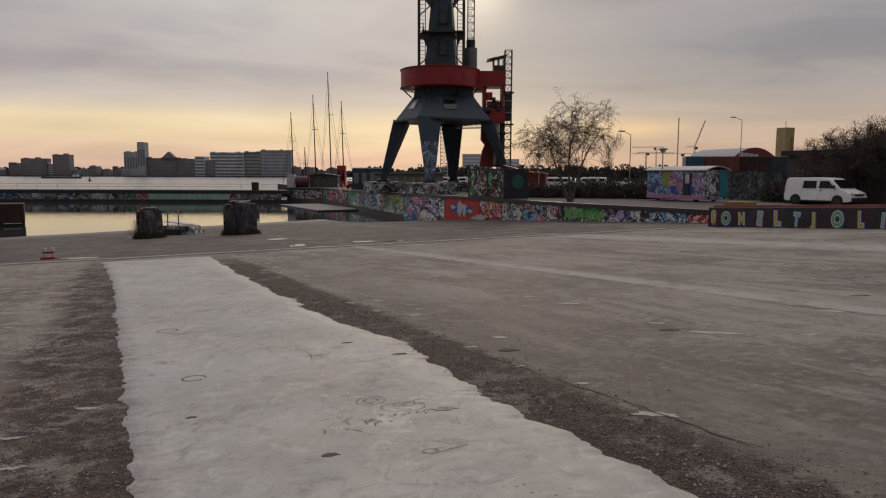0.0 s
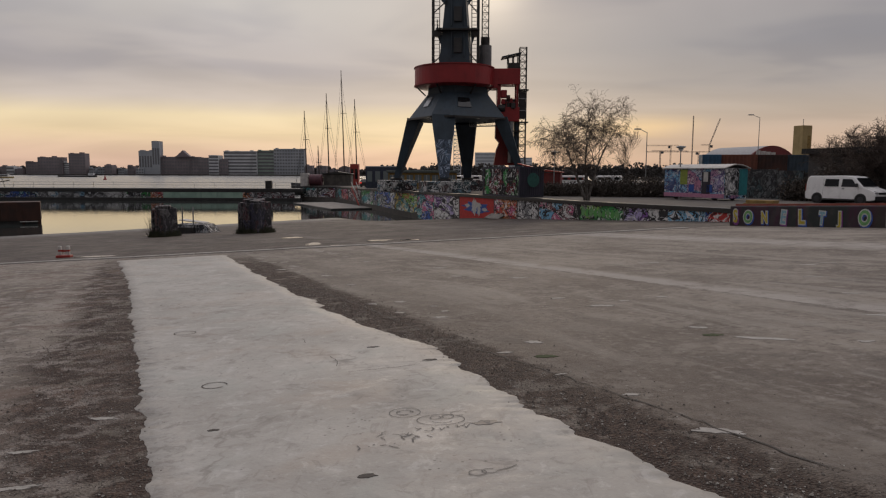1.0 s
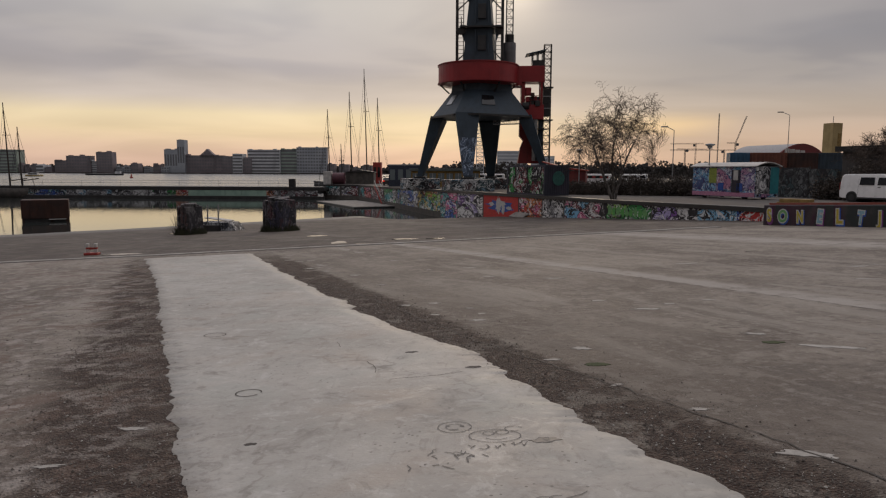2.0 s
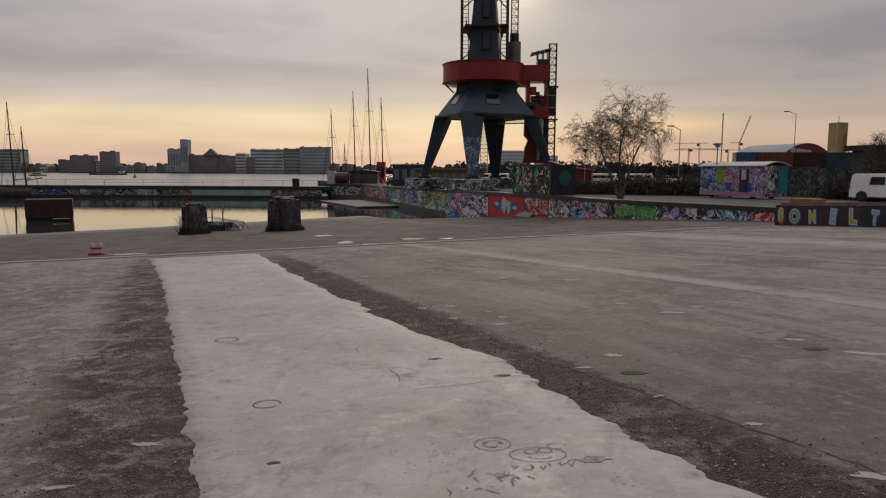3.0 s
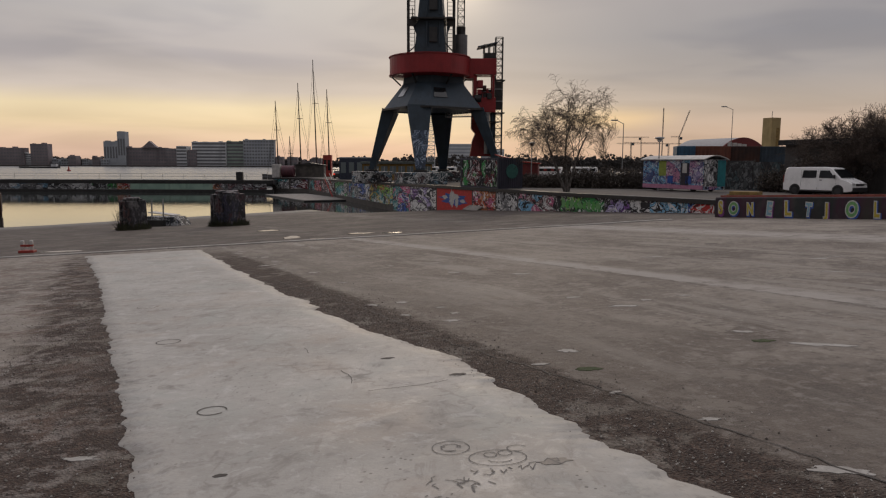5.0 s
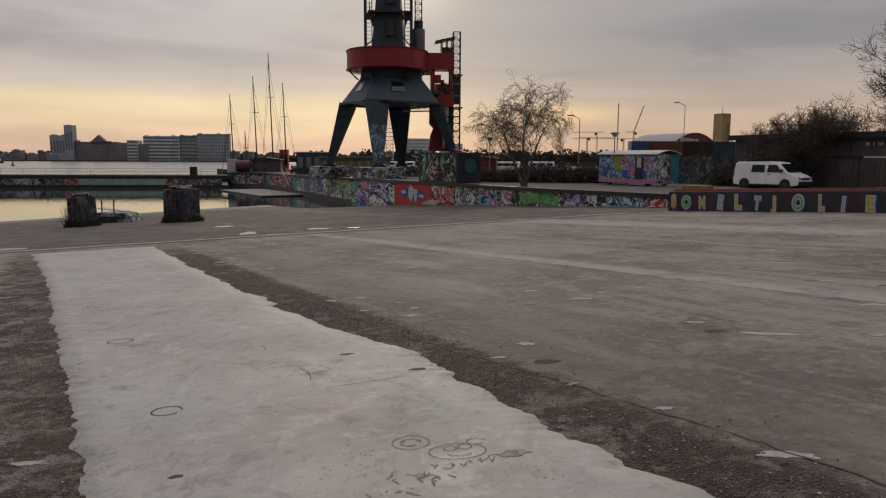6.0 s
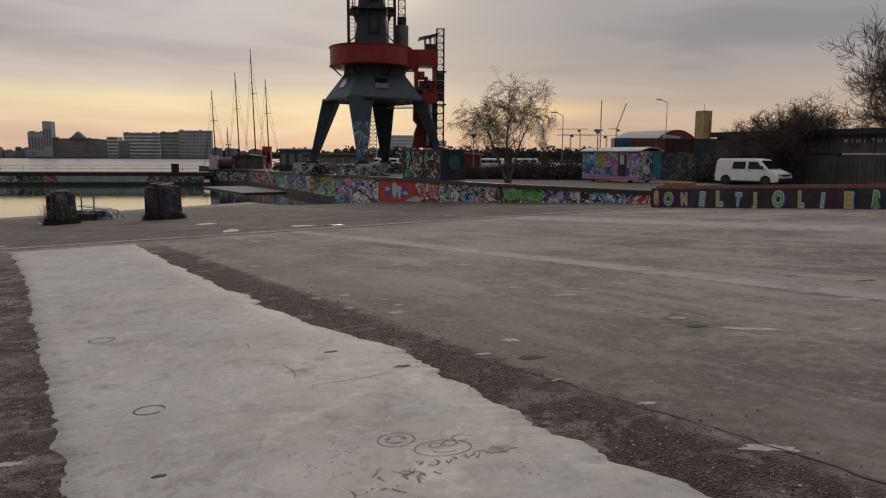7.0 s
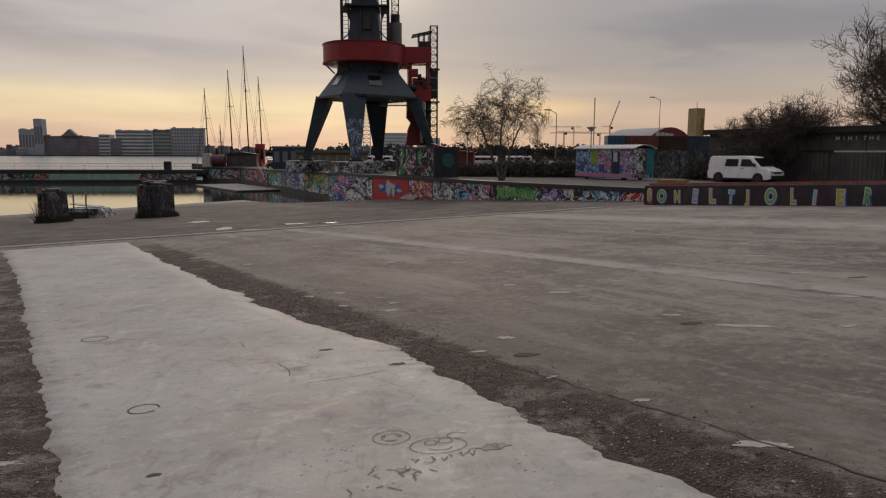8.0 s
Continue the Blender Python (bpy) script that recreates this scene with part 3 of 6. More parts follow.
# ---------------------------------------------------------------- quay wall panels
def panel_on_wall(s0, s1, mat, label, low=None, high=0.02):
    a, za, d = on_line(s0)
    b, zb, _ = on_line(s1)
    bm = bmesh.new()
    n = Vector((-d.y, d.x)) * 0.012
    foot = low if low is not None else max(WATER_Z - 0.4, min(slope(a.x, a.y), slope(b.x, b.y)) - 0.3)
    o = Vector((a.x, a.y, 0))
    pts = [(a.x, a.y, foot), (b.x, b.y, foot), (b.x, b.y, zb - 0.22), (a.x, a.y, za - 0.22)]
    front = [bm.verts.new(Vector(p) - o + Vector((n.x, n.y, 0))) for p in pts]
    rear = [bm.verts.new(Vector(p) - o - Vector((n.x, n.y, 0)) * 0.2) for p in pts]
    bm.faces.new(front)
    for k in range(4):
        bm.faces.new((front[k], rear[k], rear[(k + 1) % 4], front[(k + 1) % 4]))
    bmesh.ops.recalc_face_normals(bm, faces=bm.faces[:])
    ob = part("graffiti_panel", bm, mat, quay_wall, label)
    ob.location = o
    return ob


PANELS = [
    (0.1, 1.9, [RED, ORG, RED, BLU], "red sprayed patch"), (1.9, 4.8, [LBL, WHT, BLU, LBL, WHT], "pale blue and white sprayed lettering"),
    (4.8, 8.7, [LIL, GRY, BLK, WHT, PUR], "lilac and grey sprayed lettering"), (8.8, 13.7, [GRN, LIM, BLK, GRN, GRY], "green sprayed piece with a pale border"),
    (13.8, 18.5, [TEA, PNK, MAR, WHT, LBL, BLK], "mixed sprayed tags"), (18.7, 21.6, [GRY, WHT, GRY, BLK], "grey sprayed portrait shapes"),
    (21.8, 25.3, [ORG, RED, ORG, PNK], "orange sprayed piece"), (25.5, 31.8, [RED, RED, RED], "red sprayed panel with a blue and white emblem"),
    (32.1, 39.6, [PUR, WHT, LIL, BLK, WHT], "purple and white sprayed lettering"), (39.8, 45.8, [PNK, BLU, PNK, TEA], "pink and blue sprayed shapes"),
    (46.0, 55.8, [YEL, TEA, GRY, LIM, ORG], "yellow sprayed piece"), (56.0, 66.8, [TEA, GRY, BLU, WHT], "teal and grey sprayed lettering"),
    (67.0, 75.7, [GRY, WHT, TEA, GRN], "pale ring sprayed on grey"), (76.2, 86.0, [MAR, GRY, BLK], "dark red tags"), (86.5, 92.5, [RED, MAR, GRY, PNK], "red and pink tags"),
    (93.0, 97.2, [BLK, GRY, MAR, TEA], "dark mixed tags"), (97.8, 101.8, [GRY, MAR, BLK, LIL], "grey and maroon tags"), (102.2, 106.0, [BLK, TEA, GRY], "faded teal tags")]
for k, (s0, s1, cols, label) in enumerate(PANELS):
    panel_on_wall(s0, s1, paint(f"spray paint {k}", RED) if len(set(cols)) == 1 else graffiti(f"spray paint {k}", k + 1, cols, 1.0 if s0 < 30 else 0.75, tall=1.0, wide=0.7 if s0 < 30 else 0.38), label, low=-3.3 if s0 > 45 else None)

# dark steel kerb along the wall's top, a piece between each pair of corners
for (a, b), (za, zb) in zip(zip(LINE, LINE[1:]), zip(TOPS, TOPS[1:])):
    d = (Vector(b) - Vector(a)).normalized()
    n = Vector((d.y, -d.x, 0)) * 0.22
    tagged(part("coping", bar(Vector((*a, za - 0.08)) + n, Vector((*b, zb - 0.08)) + n, 0.62, 0.26), STEEL_BLACK, quay_wall, "black steel coping"))


# ---------------------------------------------------------------- letter wall
LET_A, LET_B = Vector((13.35, 34.25, 0)), Vector((25.5, 13.0, 0))
LET_D = (LET_B - LET_A).normalized()
LET_N = Vector((-LET_D.y, LET_D.x, 0))
LET_TURN = math.degrees(math.atan2(LET_D.y, LET_D.x))


def letter_top(s):
    return -0.10 + 0.047 * s


bm = bmesh.new()
n = 24
front, rear = [], []
for k in range(n + 1):
    s = k * (LET_B - LET_A).length / n
    p = LET_A + LET_D * s
    r = p + LET_N * 0.9
    front.append((bm.verts.new((p.x, p.y, slope(p.x, p.y) - 0.4)), bm.verts.new((p.x, p.y, letter_top(s) - 0.04)), bm.verts.new((p.x + LET_N.x * 0.04, p.y + LET_N.y * 0.04, letter_top(s)))))
    rear.append((bm.verts.new((r.x, r.y, letter_top(s))), bm.verts.new((r.x, r.y, -1.4))))
for k in range(n):
    a, b, c, d = front[k], front[k + 1], rear[k], rear[k + 1]
    for q in ((a[0], b[0], b[1], a[1]), (a[1], b[1], b[2], a[2]), (a[2], b[2], d[0], c[0]), (c[0], d[0], d[1], c[1])):
        bm.faces.new(q)
bm.faces.new((front[0][0], front[0][1], front[0][2], rear[0][0], rear[0][1]))
bmesh.ops.recalc_face_normals(bm, faces=bm.faces[:])
m, g = material("dark sprayed wall")
x, y, z = g.split(g.at)
n1 = g.noise(g.at, 1.6, 4.0)
tint = g.ramp(g.noise(g.vec("MULTIPLY", g.at, (1.0, 1.0, 0.15)), 0.9, 3.0), [(0.3, (0.03, 0.02, 0.02)), (0.45, (0.018, 0.025, 0.025)), (0.55, (0.045, 0.012, 0.03)), (0.7, (0.032, 0.027, 0.022))])
finish(g, g.mix(g.math("MULTIPLY", g.smooth(n1, 0.5, 0.7), 0.5), tint, (0.06, 0.05, 0.05)), 0.75, n1, 0.2)
letter_wall = solid("wall_letters", bm, m, "dark low concrete wall with a row of sprayed letters", "wall")
part("rail", bar(LET_A + LET_N * 0.45 + Vector((0, 0, letter_top(0) + 0.05)), LET_B + LET_N * 0.45 + Vector((0, 0, letter_top(24.5) + 0.05)), 0.18, 0.09), surface("red brown rail", (0.22, 0.05, 0.035), (0.30, 0.08, 0.055), 0.6, 2, 20, 0.1), letter_wall, "red-brown rail on top")


def letter(char, size, mat, parent, m, fat=0.0, lift=0.0, label=""):
    """A flat sprayed letter with soft, fat strokes."""
    cu = bpy.data.curves.new("letter", "FONT")
    cu.body, cu.size, cu.offset, cu.extrude, cu.align_x, cu.resolution_u = char, size, fat, 0.003, "CENTER", 4
    tmp = bpy.data.objects.new("letter", cu)
    me = bpy.data.meshes.new_from_object(tmp)
    bpy.data.objects.remove(tmp)
    bpy.data.curves.remove(cu)
    me.materials.clear()
    me.materials.append(mat)
    ob = new("letter", me)
    ob.parent = parent
    ob.matrix_world = m @ pose(0, 0, lift)
    return tagged(ob, label=label)


P_YEL, P_GRN, P_LBL, P_WHT, P_BLU, P_PUR, P_RED = (paint(n, c) for n, c in (
    ("yellow spray", (0.50, 0.40, 0.05)), ("green spray", (0.15, 0.36, 0.13)), ("pale blue spray", (0.22, 0.40, 0.50)), ("white spray", (0.52, 0.52, 0.50)),
    ("blue spray", (0.03, 0.09, 0.36)), ("purple spray", (0.20, 0.05, 0.22)), ("red spray", (0.45, 0.03, 0.05))))

LETTERS = [("S", 0.34, P_YEL), ("O", 1.01, P_GRN), ("N", 1.92, P_YEL), ("E", 2.85, P_LBL), ("L", 3.76, P_YEL), ("T", 4.67, P_LBL), ("J", 5.48, P_YEL),
           ("O", 6.48, P_GRN), ("L", 7.46, P_YEL), ("I", 8.31, P_LBL), ("E", 9.31, P_YEL), ("R", 10.27, P_GRN), ("S", 11.3, P_RED)]
for k, (char, s, mat) in enumerate(LETTERS):
    p = LET_A + LET_D * s - LET_N * 0.012
    p.z = letter_top(s) - 0.78
    m = Matrix.Translation(p) @ pose(0, 0, 0, 90, 0, LET_TURN) @ pose(0, 0, 0, 0, 0, (-1) ** k * 4) @ Matrix.Diagonal((0.66 + 0.12 * math.sin(k * 2.1), 1.0 + 0.08 * math.cos(k * 1.7), 1, 1)) @ Matrix(((1, 0.12 * math.sin(k * 3.3), 0, 0), (0, 1, 0, 0), (0, 0, 1, 0), (0, 0, 0, 1)))
    letter(char, 0.78, P_BLU if k % 3 else P_PUR, letter_wall, m @ pose(0.05, -0.04, 0), 0.10, 0.0)
    letter(char, 0.78, P_WHT, letter_wall, m, 0.075, 0.006)
    letter(char, 0.78, mat, letter_wall, m, 0.025, 0.012)


# ---------------------------------------------------------------- harbour crane
def harbour_crane():
    """Portal crane on four splayed legs with a round red machine deck and a lift tower beside it."""
    c = thing("harbour_crane", pose(0.1, 86, 1.1), "dark grey portal crane with a red deck and splayed legs", "crane")
    feet = [Vector(p) for p in ((-7.7, 1.25, -0.4), (-1.55, -7.5, -0.4), (8.1, -1.25, -0.4), (1.35, 7.5, -0.4))]
    knees = [Vector(p) for p in ((-5.3, 0.85, 6.8), (-1.7, -5.1, 6.8), (5.3, -0.85, 6.8), (1.1, 5.1, 6.8))]
    for k, (f, n) in enumerate(zip(feet, knees)):
        leg = part("leg", bar(n, f, 2.75, 1.55, 0.95, 0.6), STEEL_DARK, c)
        if k == 1:
            part("sprayed_band", bar(n.lerp(f, 0.40), n.lerp(f, 0.98), 2.06, 1.20, 1.02, 0.66), graffiti("leg spray", 33, [(0.10, 0.16, 0.24), (0.07, 0.10, 0.15), (0.20, 0.26, 0.34), (0.05, 0.08, 0.12)], 0.4, (0.03, 0.045, 0.07), 0.02, light=(0.30, 0.36, 0.46)), leg, "pale blue sprayed patch")
        part("foot", box((1.5, 1.5, 0.35), f - Vector((0, 0, 0.3)), bevel=0.04), STEEL_BLACK, leg)
    # hood: an eight-sided shell that gathers the legs
    bm = bmesh.new()
    low = []
    for k in range(4):
        a = knees[k]
        out = Vector((a.x, a.y, 0)).normalized()
        tang = Vector((-out.y, out.x, 0))
        low += [a + out * 0.62 - tang * 1.38, a + out * 0.62 + tang * 1.38]
    up = []
    for p in low:
        d = Vector((p.x, p.y, 0)).normalized()
        up.append(Vector((d.x * 3.75, d.y * 3.75, 9.85)))
    top = [Vector((p.x * 0.96, p.y * 0.96, 10.9)) for p in up]
    rings = [[bm.verts.new(v) for v in ring] for ring in (low, up, top)]
    for a, b in zip(rings, rings[1:]):
        for k in range(8):
            bm.faces.new((a[k], a[(k + 1) % 8], b[(k + 1) % 8], b[k]))
    bm.faces.new(rings[0][::-1])
    bm.faces.new(rings[-1])
    hood = part("hood", bm, STEEL_DARK, c, "sloping plated portal hood")

    def inset(i, j, u0, u1, v0, v1):
        """A thin plate that lies on the hood between its corners i and j."""
        bm = bmesh.new()
        n = (low[j] - low[i]).cross(up[i] - low[i]).normalized()
        n = -n if n.dot(low[i]) < 0 else n
        pts = []
        for u, v in ((u0, v0), (u1, v0), (u1, v1), (u0, v1)):
            pts.append(low[i].lerp(low[j], u).lerp(up[i].lerp(up[j], u), v))
        a = [bm.verts.new(p + n * 0.09) for p in pts]
        b = [bm.verts.new(p - n * 0.10) for p in pts]
        bm.faces.new(a)
        for k in range(4):
            bm.faces.new((a[k], b[k], b[(k + 1) % 4], a[(k + 1) % 4]))
        bmesh.ops.recalc_face_normals(bm, faces=bm.faces[:])
        return bm

    part("window", inset(3, 4, 0.08, 0.38, 0.38, 0.76), GLASS_DARK, hood, "dark hood window")
    part("hatch", inset(1, 2, 0.34, 0.60, 0.45, 0.82), GALV, hood, "pale grey hatch plate")
    rim = bmesh.new()
    for a, b in zip(low, low[1:] + low[:1]):
        bar(a, b, 0.22, 0.22, bm=rim)
    part("rim", rim, STEEL_BLACK, hood)
    # round deck
    deck = part("deck", lathe([(3.5, 10.6), (4.76, 10.72), (4.84, 10.78), (4.84, 12.95), (4.76, 13.0), (4.62, 13.0), (4.62, 11.8), (0.5, 11.8)], 48), CRANE_RED, c, "round red machine deck with a plated parapet", smooth=False)
    deck.location.x = -0.5
    for k in range(6):
        a = (k + 0.06) * math.tau / 6
        d = Vector((math.cos(a), math.sin(a), 0))
        part("strut", bar(d * 3.5 + Vector((0, 0, 9.7)), d * 4.6 + Vector((0, 0, 10.74)), 0.16), STEEL_BLACK, deck)
    for z in (10.84, 12.98):
        lip = bmesh.new()
        for k in range(48):
            a, b = k * math.tau / 48, (k + 1) * math.tau / 48
            bar((4.9 * math.cos(a), 4.9 * math.sin(a), z), (4.9 * math.cos(b), 4.9 * math.sin(b), z), 0.10, bm=lip)
        part("lip", lip, CRANE_RED, deck)
    # tower
    tower = part("tower", lathe([(2.75, 11.8), (2.65, 13.2), (1.78, 20.5), (1.55, 23.0), (1.3, 32.0), (1.1, 33.0)], 4), STEEL_DARK, c, "tapering plated tower")
    tower.rotation_euler.z = radians(38)
    tower.location.x = -0.25
    for z in (14.6, 18.3, 21.4, 25.0):
        r = 1.98 - (z - 13) * 0.078 if z < 21 else 1.18
        slot = part("tower_opening", box((0.95, 0.16, 1.75), (0.15, -r - 0.02, z), pose(0, 0, 0, -5), 0.03), STEEL_BLACK, c, "dark opening in the tower plating")
        slot.location.x = -0.25
        for sx in (-0.62, 0.92):
            part("flange", bar((sx * (1.0 if z < 21 else 0.8), -r - 0.12, z - 0.5), (sx * (0.94 if z < 21 else 0.8), -r + 0.02, z + 2.4), 0.16, 0.10), STEEL_DARK, slot)
    for sx, mx in ((-1.0, -3.0), (1.0, 2.35)):
        for z, tall in ((15.6, 2.0), (20.4, 1.8), (25.0, 1.8)):
            root = sx * (2.0 - (z - 13) * 0.09) - 0.25
            # a plated knee that carries the gallery and the side mast
            bm = prism([(root, z - 0.2), (mx * 0.9, z + tall - 0.55), (mx * 0.9, z + tall), (root, z + tall)], 0.5, pose(0, -1.2, 0))
            part("bracket", bm, STEEL_DARK, c)
    gallery = bmesh.new()
    box((5.0, 4.6, 0.18), (-0.1, 0, 17.2), bm=gallery)
    for sx in (-2.55, 2.35):
        for k in range(4):
            bar((sx, -2.2 + k * 1.46, 17.3), (sx, -2.2 + k * 1.46, 18.4), 0.07, bm=gallery)
        bar((sx, -2.2, 18.4), (sx, 2.2, 18.4), 0.07, bm=gallery)
        bar((sx, -2.2, 17.9), (sx, 2.2, 17.9), 0.05, bm=gallery)
    part("gallery", gallery, STEEL_BLACK, c, "black steel gallery with rails")
    for sx in (-3.05, 2.35):
        mast = part("side_mast", bar((sx, -1.2, 12.4), (sx, -1.2, 33), 0.34), STEEL_BLACK, c, "black upright mast of the tower")
        rungs = bmesh.new()
        ix = sx + (0.75 if sx < 0 else -0.75)
        bar((ix, -1.2, 12.4), (ix * 0.96, -1.2, 33), 0.10, bm=rungs)
        for k in range(45):
            z = 13.0 + k * 0.45
            bar((sx, -1.2, z), (ix, -1.2, z), 0.05, bm=rungs)
        for k in range(7):
            z = 13.5 + k * 2.9
            bar((sx, -1.2, z), (ix * 0.6, -1.2, z + 1.5), 0.12, bm=rungs)
        part("ladder", rungs, STEEL_BLACK, mast)
    for sx, z in ((-2.55, 16.9), (2.0, 16.9)):
        part("sheave", bar((sx, -1.75, z), (sx, -1.35, z), 0.9, 0.9, sides=16), STEEL_BLACK, c)
    # counterweight cylinder with a lattice above it
    tank = part("tank", bar((3.3, 1.0, 11.8), (3.3, 1.0, 15.9), 1.6, 1.6, sides=20), surface("grey tank", (0.12, 0.125, 0.13), (0.18, 0.185, 0.19), 0.5, 1.0, 12, 0.1), c, "grey upright tank")
    part("tank_cap", bar((3.3, 1.0, 15.9), (3.3, 1.0, 16.9), 1.1, 1.1, sides=16), STEEL_BLACK, tank)
    part("lattice_mast", lattice((3.3, 1.0, 16.3), (3.3, 1.0, 33), 0.8, 0.10, 0.9), STEEL_BLACK, c)
    # lift tower and red machine cabins
    part("bridge", box((3.4, 2.6, 1.9), (5.85, 0.6, 11.05), bevel=0.04), CRANE_RED, c, "red plated cabin beside the deck")
    part("bridge_band", box((1.0, 2.8, 2.3), (4.3, 0.6, 10.6), bevel=0.03), CRANE_RED, c)
    cab = part("machine_frame", box((0.45, 2.2, 5.6), (5.0, 0.7, 5.4), bevel=0.02), CRANE_RED, c, "red machine frame")
    part("post", box((0.25, 0.25, 3.4), (7.2, -0.5, 7.8)), CRANE_RED, cab)
    part("post", box((0.25, 0.25, 3.4), (7.2, 1.6, 7.8)), CRANE_RED, cab)
    part("motor", bar((5.4, 0.7, 8.9), (7.0, 0.7, 8.9), 1.1, 1.1, sides=14), STEEL_BLACK, cab)
    part("motor", box((0.7, 1.2, 0.9), (5.6, 0.0, 9.5), bevel=0.05), CRANE_RED, cab)
    part("winch", bar((4.9, -0.6, 8.2), (5.7, -0.6, 8.2), 0.9, 0.9, sides=12), STEEL_BLACK, cab)
    part("cabin", box((2.5, 2.6, 1.75), (6.25, 0.6, 6.6), bevel=0.05), CRANE_RED, c, "lower red cabin")
    part("chute", prism([(-1.4, 0), (1.9, 0), (1.7, 1.5), (0.3, 2.6), (-0.2, 3.4), (-0.2, 5.4), (-1.2, 5.4), (-1.25, 3.4), (-0.75, 2.8), (-1.1, 1.9)], 1.8, pose(5.9, 1.2, 1.3)), surface("deep red paint", (0.16, 0.012, 0.012), (0.24, 0.02, 0.02), 0.5, 0.7, 10, 0.08), c, "dark red curved chute")
    part("pipe", bar((6.5, -0.3, 1.6), (6.5, -0.3, 6.6), 0.7, 0.7, sides=16), GALV, c)
    part("pipe", bar((7.2, 0.4, 1.6), (7.2, 0.4, 6.6), 0.55, 0.55, sides=16), STEEL_DARK, c)
    part("lift_tower", lattice((7.95, 0.6, -1.2), (7.95, 0.6, 15.6), 0.85, 0.11, 0.85), STEEL_BLACK, c, "slim black lattice lift tower")
    car = part("lift_car", box((0.8, 1.0, 3.3), (7.85, 0.5, 7.0), bevel=0.03), STEEL_BLACK, c, "dark lift car with bars")
    for k in range(5):
        part("bar", box((1.05, 1.15, 0.10), (7.9, 0.5, 7.2 + k * 0.72)), GALV if k % 2 else STEEL_BLACK, car)
    # winches, motors and rails in the open red frame
    for x, y, z, w in ((5.5, -0.5, 9.1, 0.5), (6.0, -0.2, 8.6, 0.7), (6.7, -0.6, 8.55, 0.55), (6.5, 0.4, 9.3, 0.45)):
        part("gearbox", box((w, w * 1.1, w * 1.2), (x, y, z - 0.4), bevel=0.06), CRANE_RED if z > 9 else STEEL_BLACK, cab)
    part("drum", bar((5.9, -0.9, 9.4), (6.3, -0.9, 9.4), 0.7, 0.7, sides=16), RUST, cab)
    for x in (5.3, 5.9, 6.5, 7.1):
        part("rail_post", bar((x, -0.75, 8.3), (x, -0.75, 9.4), 0.06), CRANE_RED, cab)
    for z in (8.9, 9.4):
        part("rail", bar((5.2, -0.75, z), (7.3, -0.75, z), 0.06), CRANE_RED, cab)
    # service platforms under the lower cabin
    for z in (3.6, 5.4):
        part("platform", box((1.9, 1.6, 0.10), (7.1, 0.2, z)), STEEL_BLACK, c)
    for z in (6.5, 10.4):
        part("lift_stage", box((1.5, 1.4, 0.12), (7.9, 0.5, z)), STEEL_BLACK, c)
    hut = part("roof_hut", box((1.4, 1.8, 0.75), (6.75, 0.8, 12.95)), STEEL_BLACK, c)
    for x in (6.12, 6.75, 7.38):
        for y in (-0.05, 1.65):
            part("post", box((0.12, 0.12, 1.1), (x, y, 13.6)), STEEL_BLACK, hut)
    part("roof", prism([(-1.3, 0), (1.1, 0.55), (1.1, 0.68), (-1.3, 0.13)], 2.2, pose(6.6, 0.8, 14.3)), STEEL_DARK, hut)
    part("rail_truss", lattice((1.6, 3.5, 6.6), (5.2, 2.2, 6.6), 0.7, 0.09, 0.8), PALE_FAR, c, "pale lattice tie beam")
    return c


harbour_crane()


def plinth(x, y, w, d, h, z, seed, cols):
    t = thing("concrete_block", pose(x, y, z, 0, 0, math.degrees(math.atan2(AXIS.y, AXIS.x)) - 90), "concrete footing block sprayed with graffiti under the crane", "block", "crane footings")
    part("body", box((w, d, h), bevel=0.06), graffiti(f"footing spray {seed}", seed, cols, 0.9, lines=0.02, tall=1.0, wide=0.6), t)


for k, (x, y, w, d, h) in enumerate(((-7.6, 87.2, 4.4, 2.6, 1.4), (-1.4, 78.4, 5.4, 2.6, 1.33), (8.2, 84.8, 4.0, 2.6, 1.38), (1.5, 93.5, 4.0, 2.6, 1.46))):
    plinth(x, y, w, d, h, quay_top(x, y) - 0.02, 40 + k, [(0.05, 0.05, 0.055), (0.06, 0.10, 0.11), (0.16, 0.26, 0.33), BLK, (0.36, 0.37, 0.37), (0.10, 0.05, 0.05)])


# ---------------------------------------------------------------- container and sheds on the quay
def corrugated(w, h, step=0.28, deep=0.035):
    """A ribbed sheet in x and z, from x=0 to w, facing -y."""
    bm = bmesh.new()
    pts, x, k = [], 0.0, 0
    while x < w - 1e-6:
        for f, d in ((0.0, 0.0), (0.3, 0.0), (0.5, deep), (0.8, deep)):
            if x + f * step <= w:
                pts.append((x + f * step, d))
        x += step
    pts.append((w, 0.0))
    low = [bm.verts.new((a, b, 0)) for a, b in pts]
    high = [bm.verts.new((a, b, h)) for a, b in pts]
    for k in range(len(pts) - 1):
        bm.faces.new((low[k], low[k + 1], high[k + 1], high[k]))
    return bm


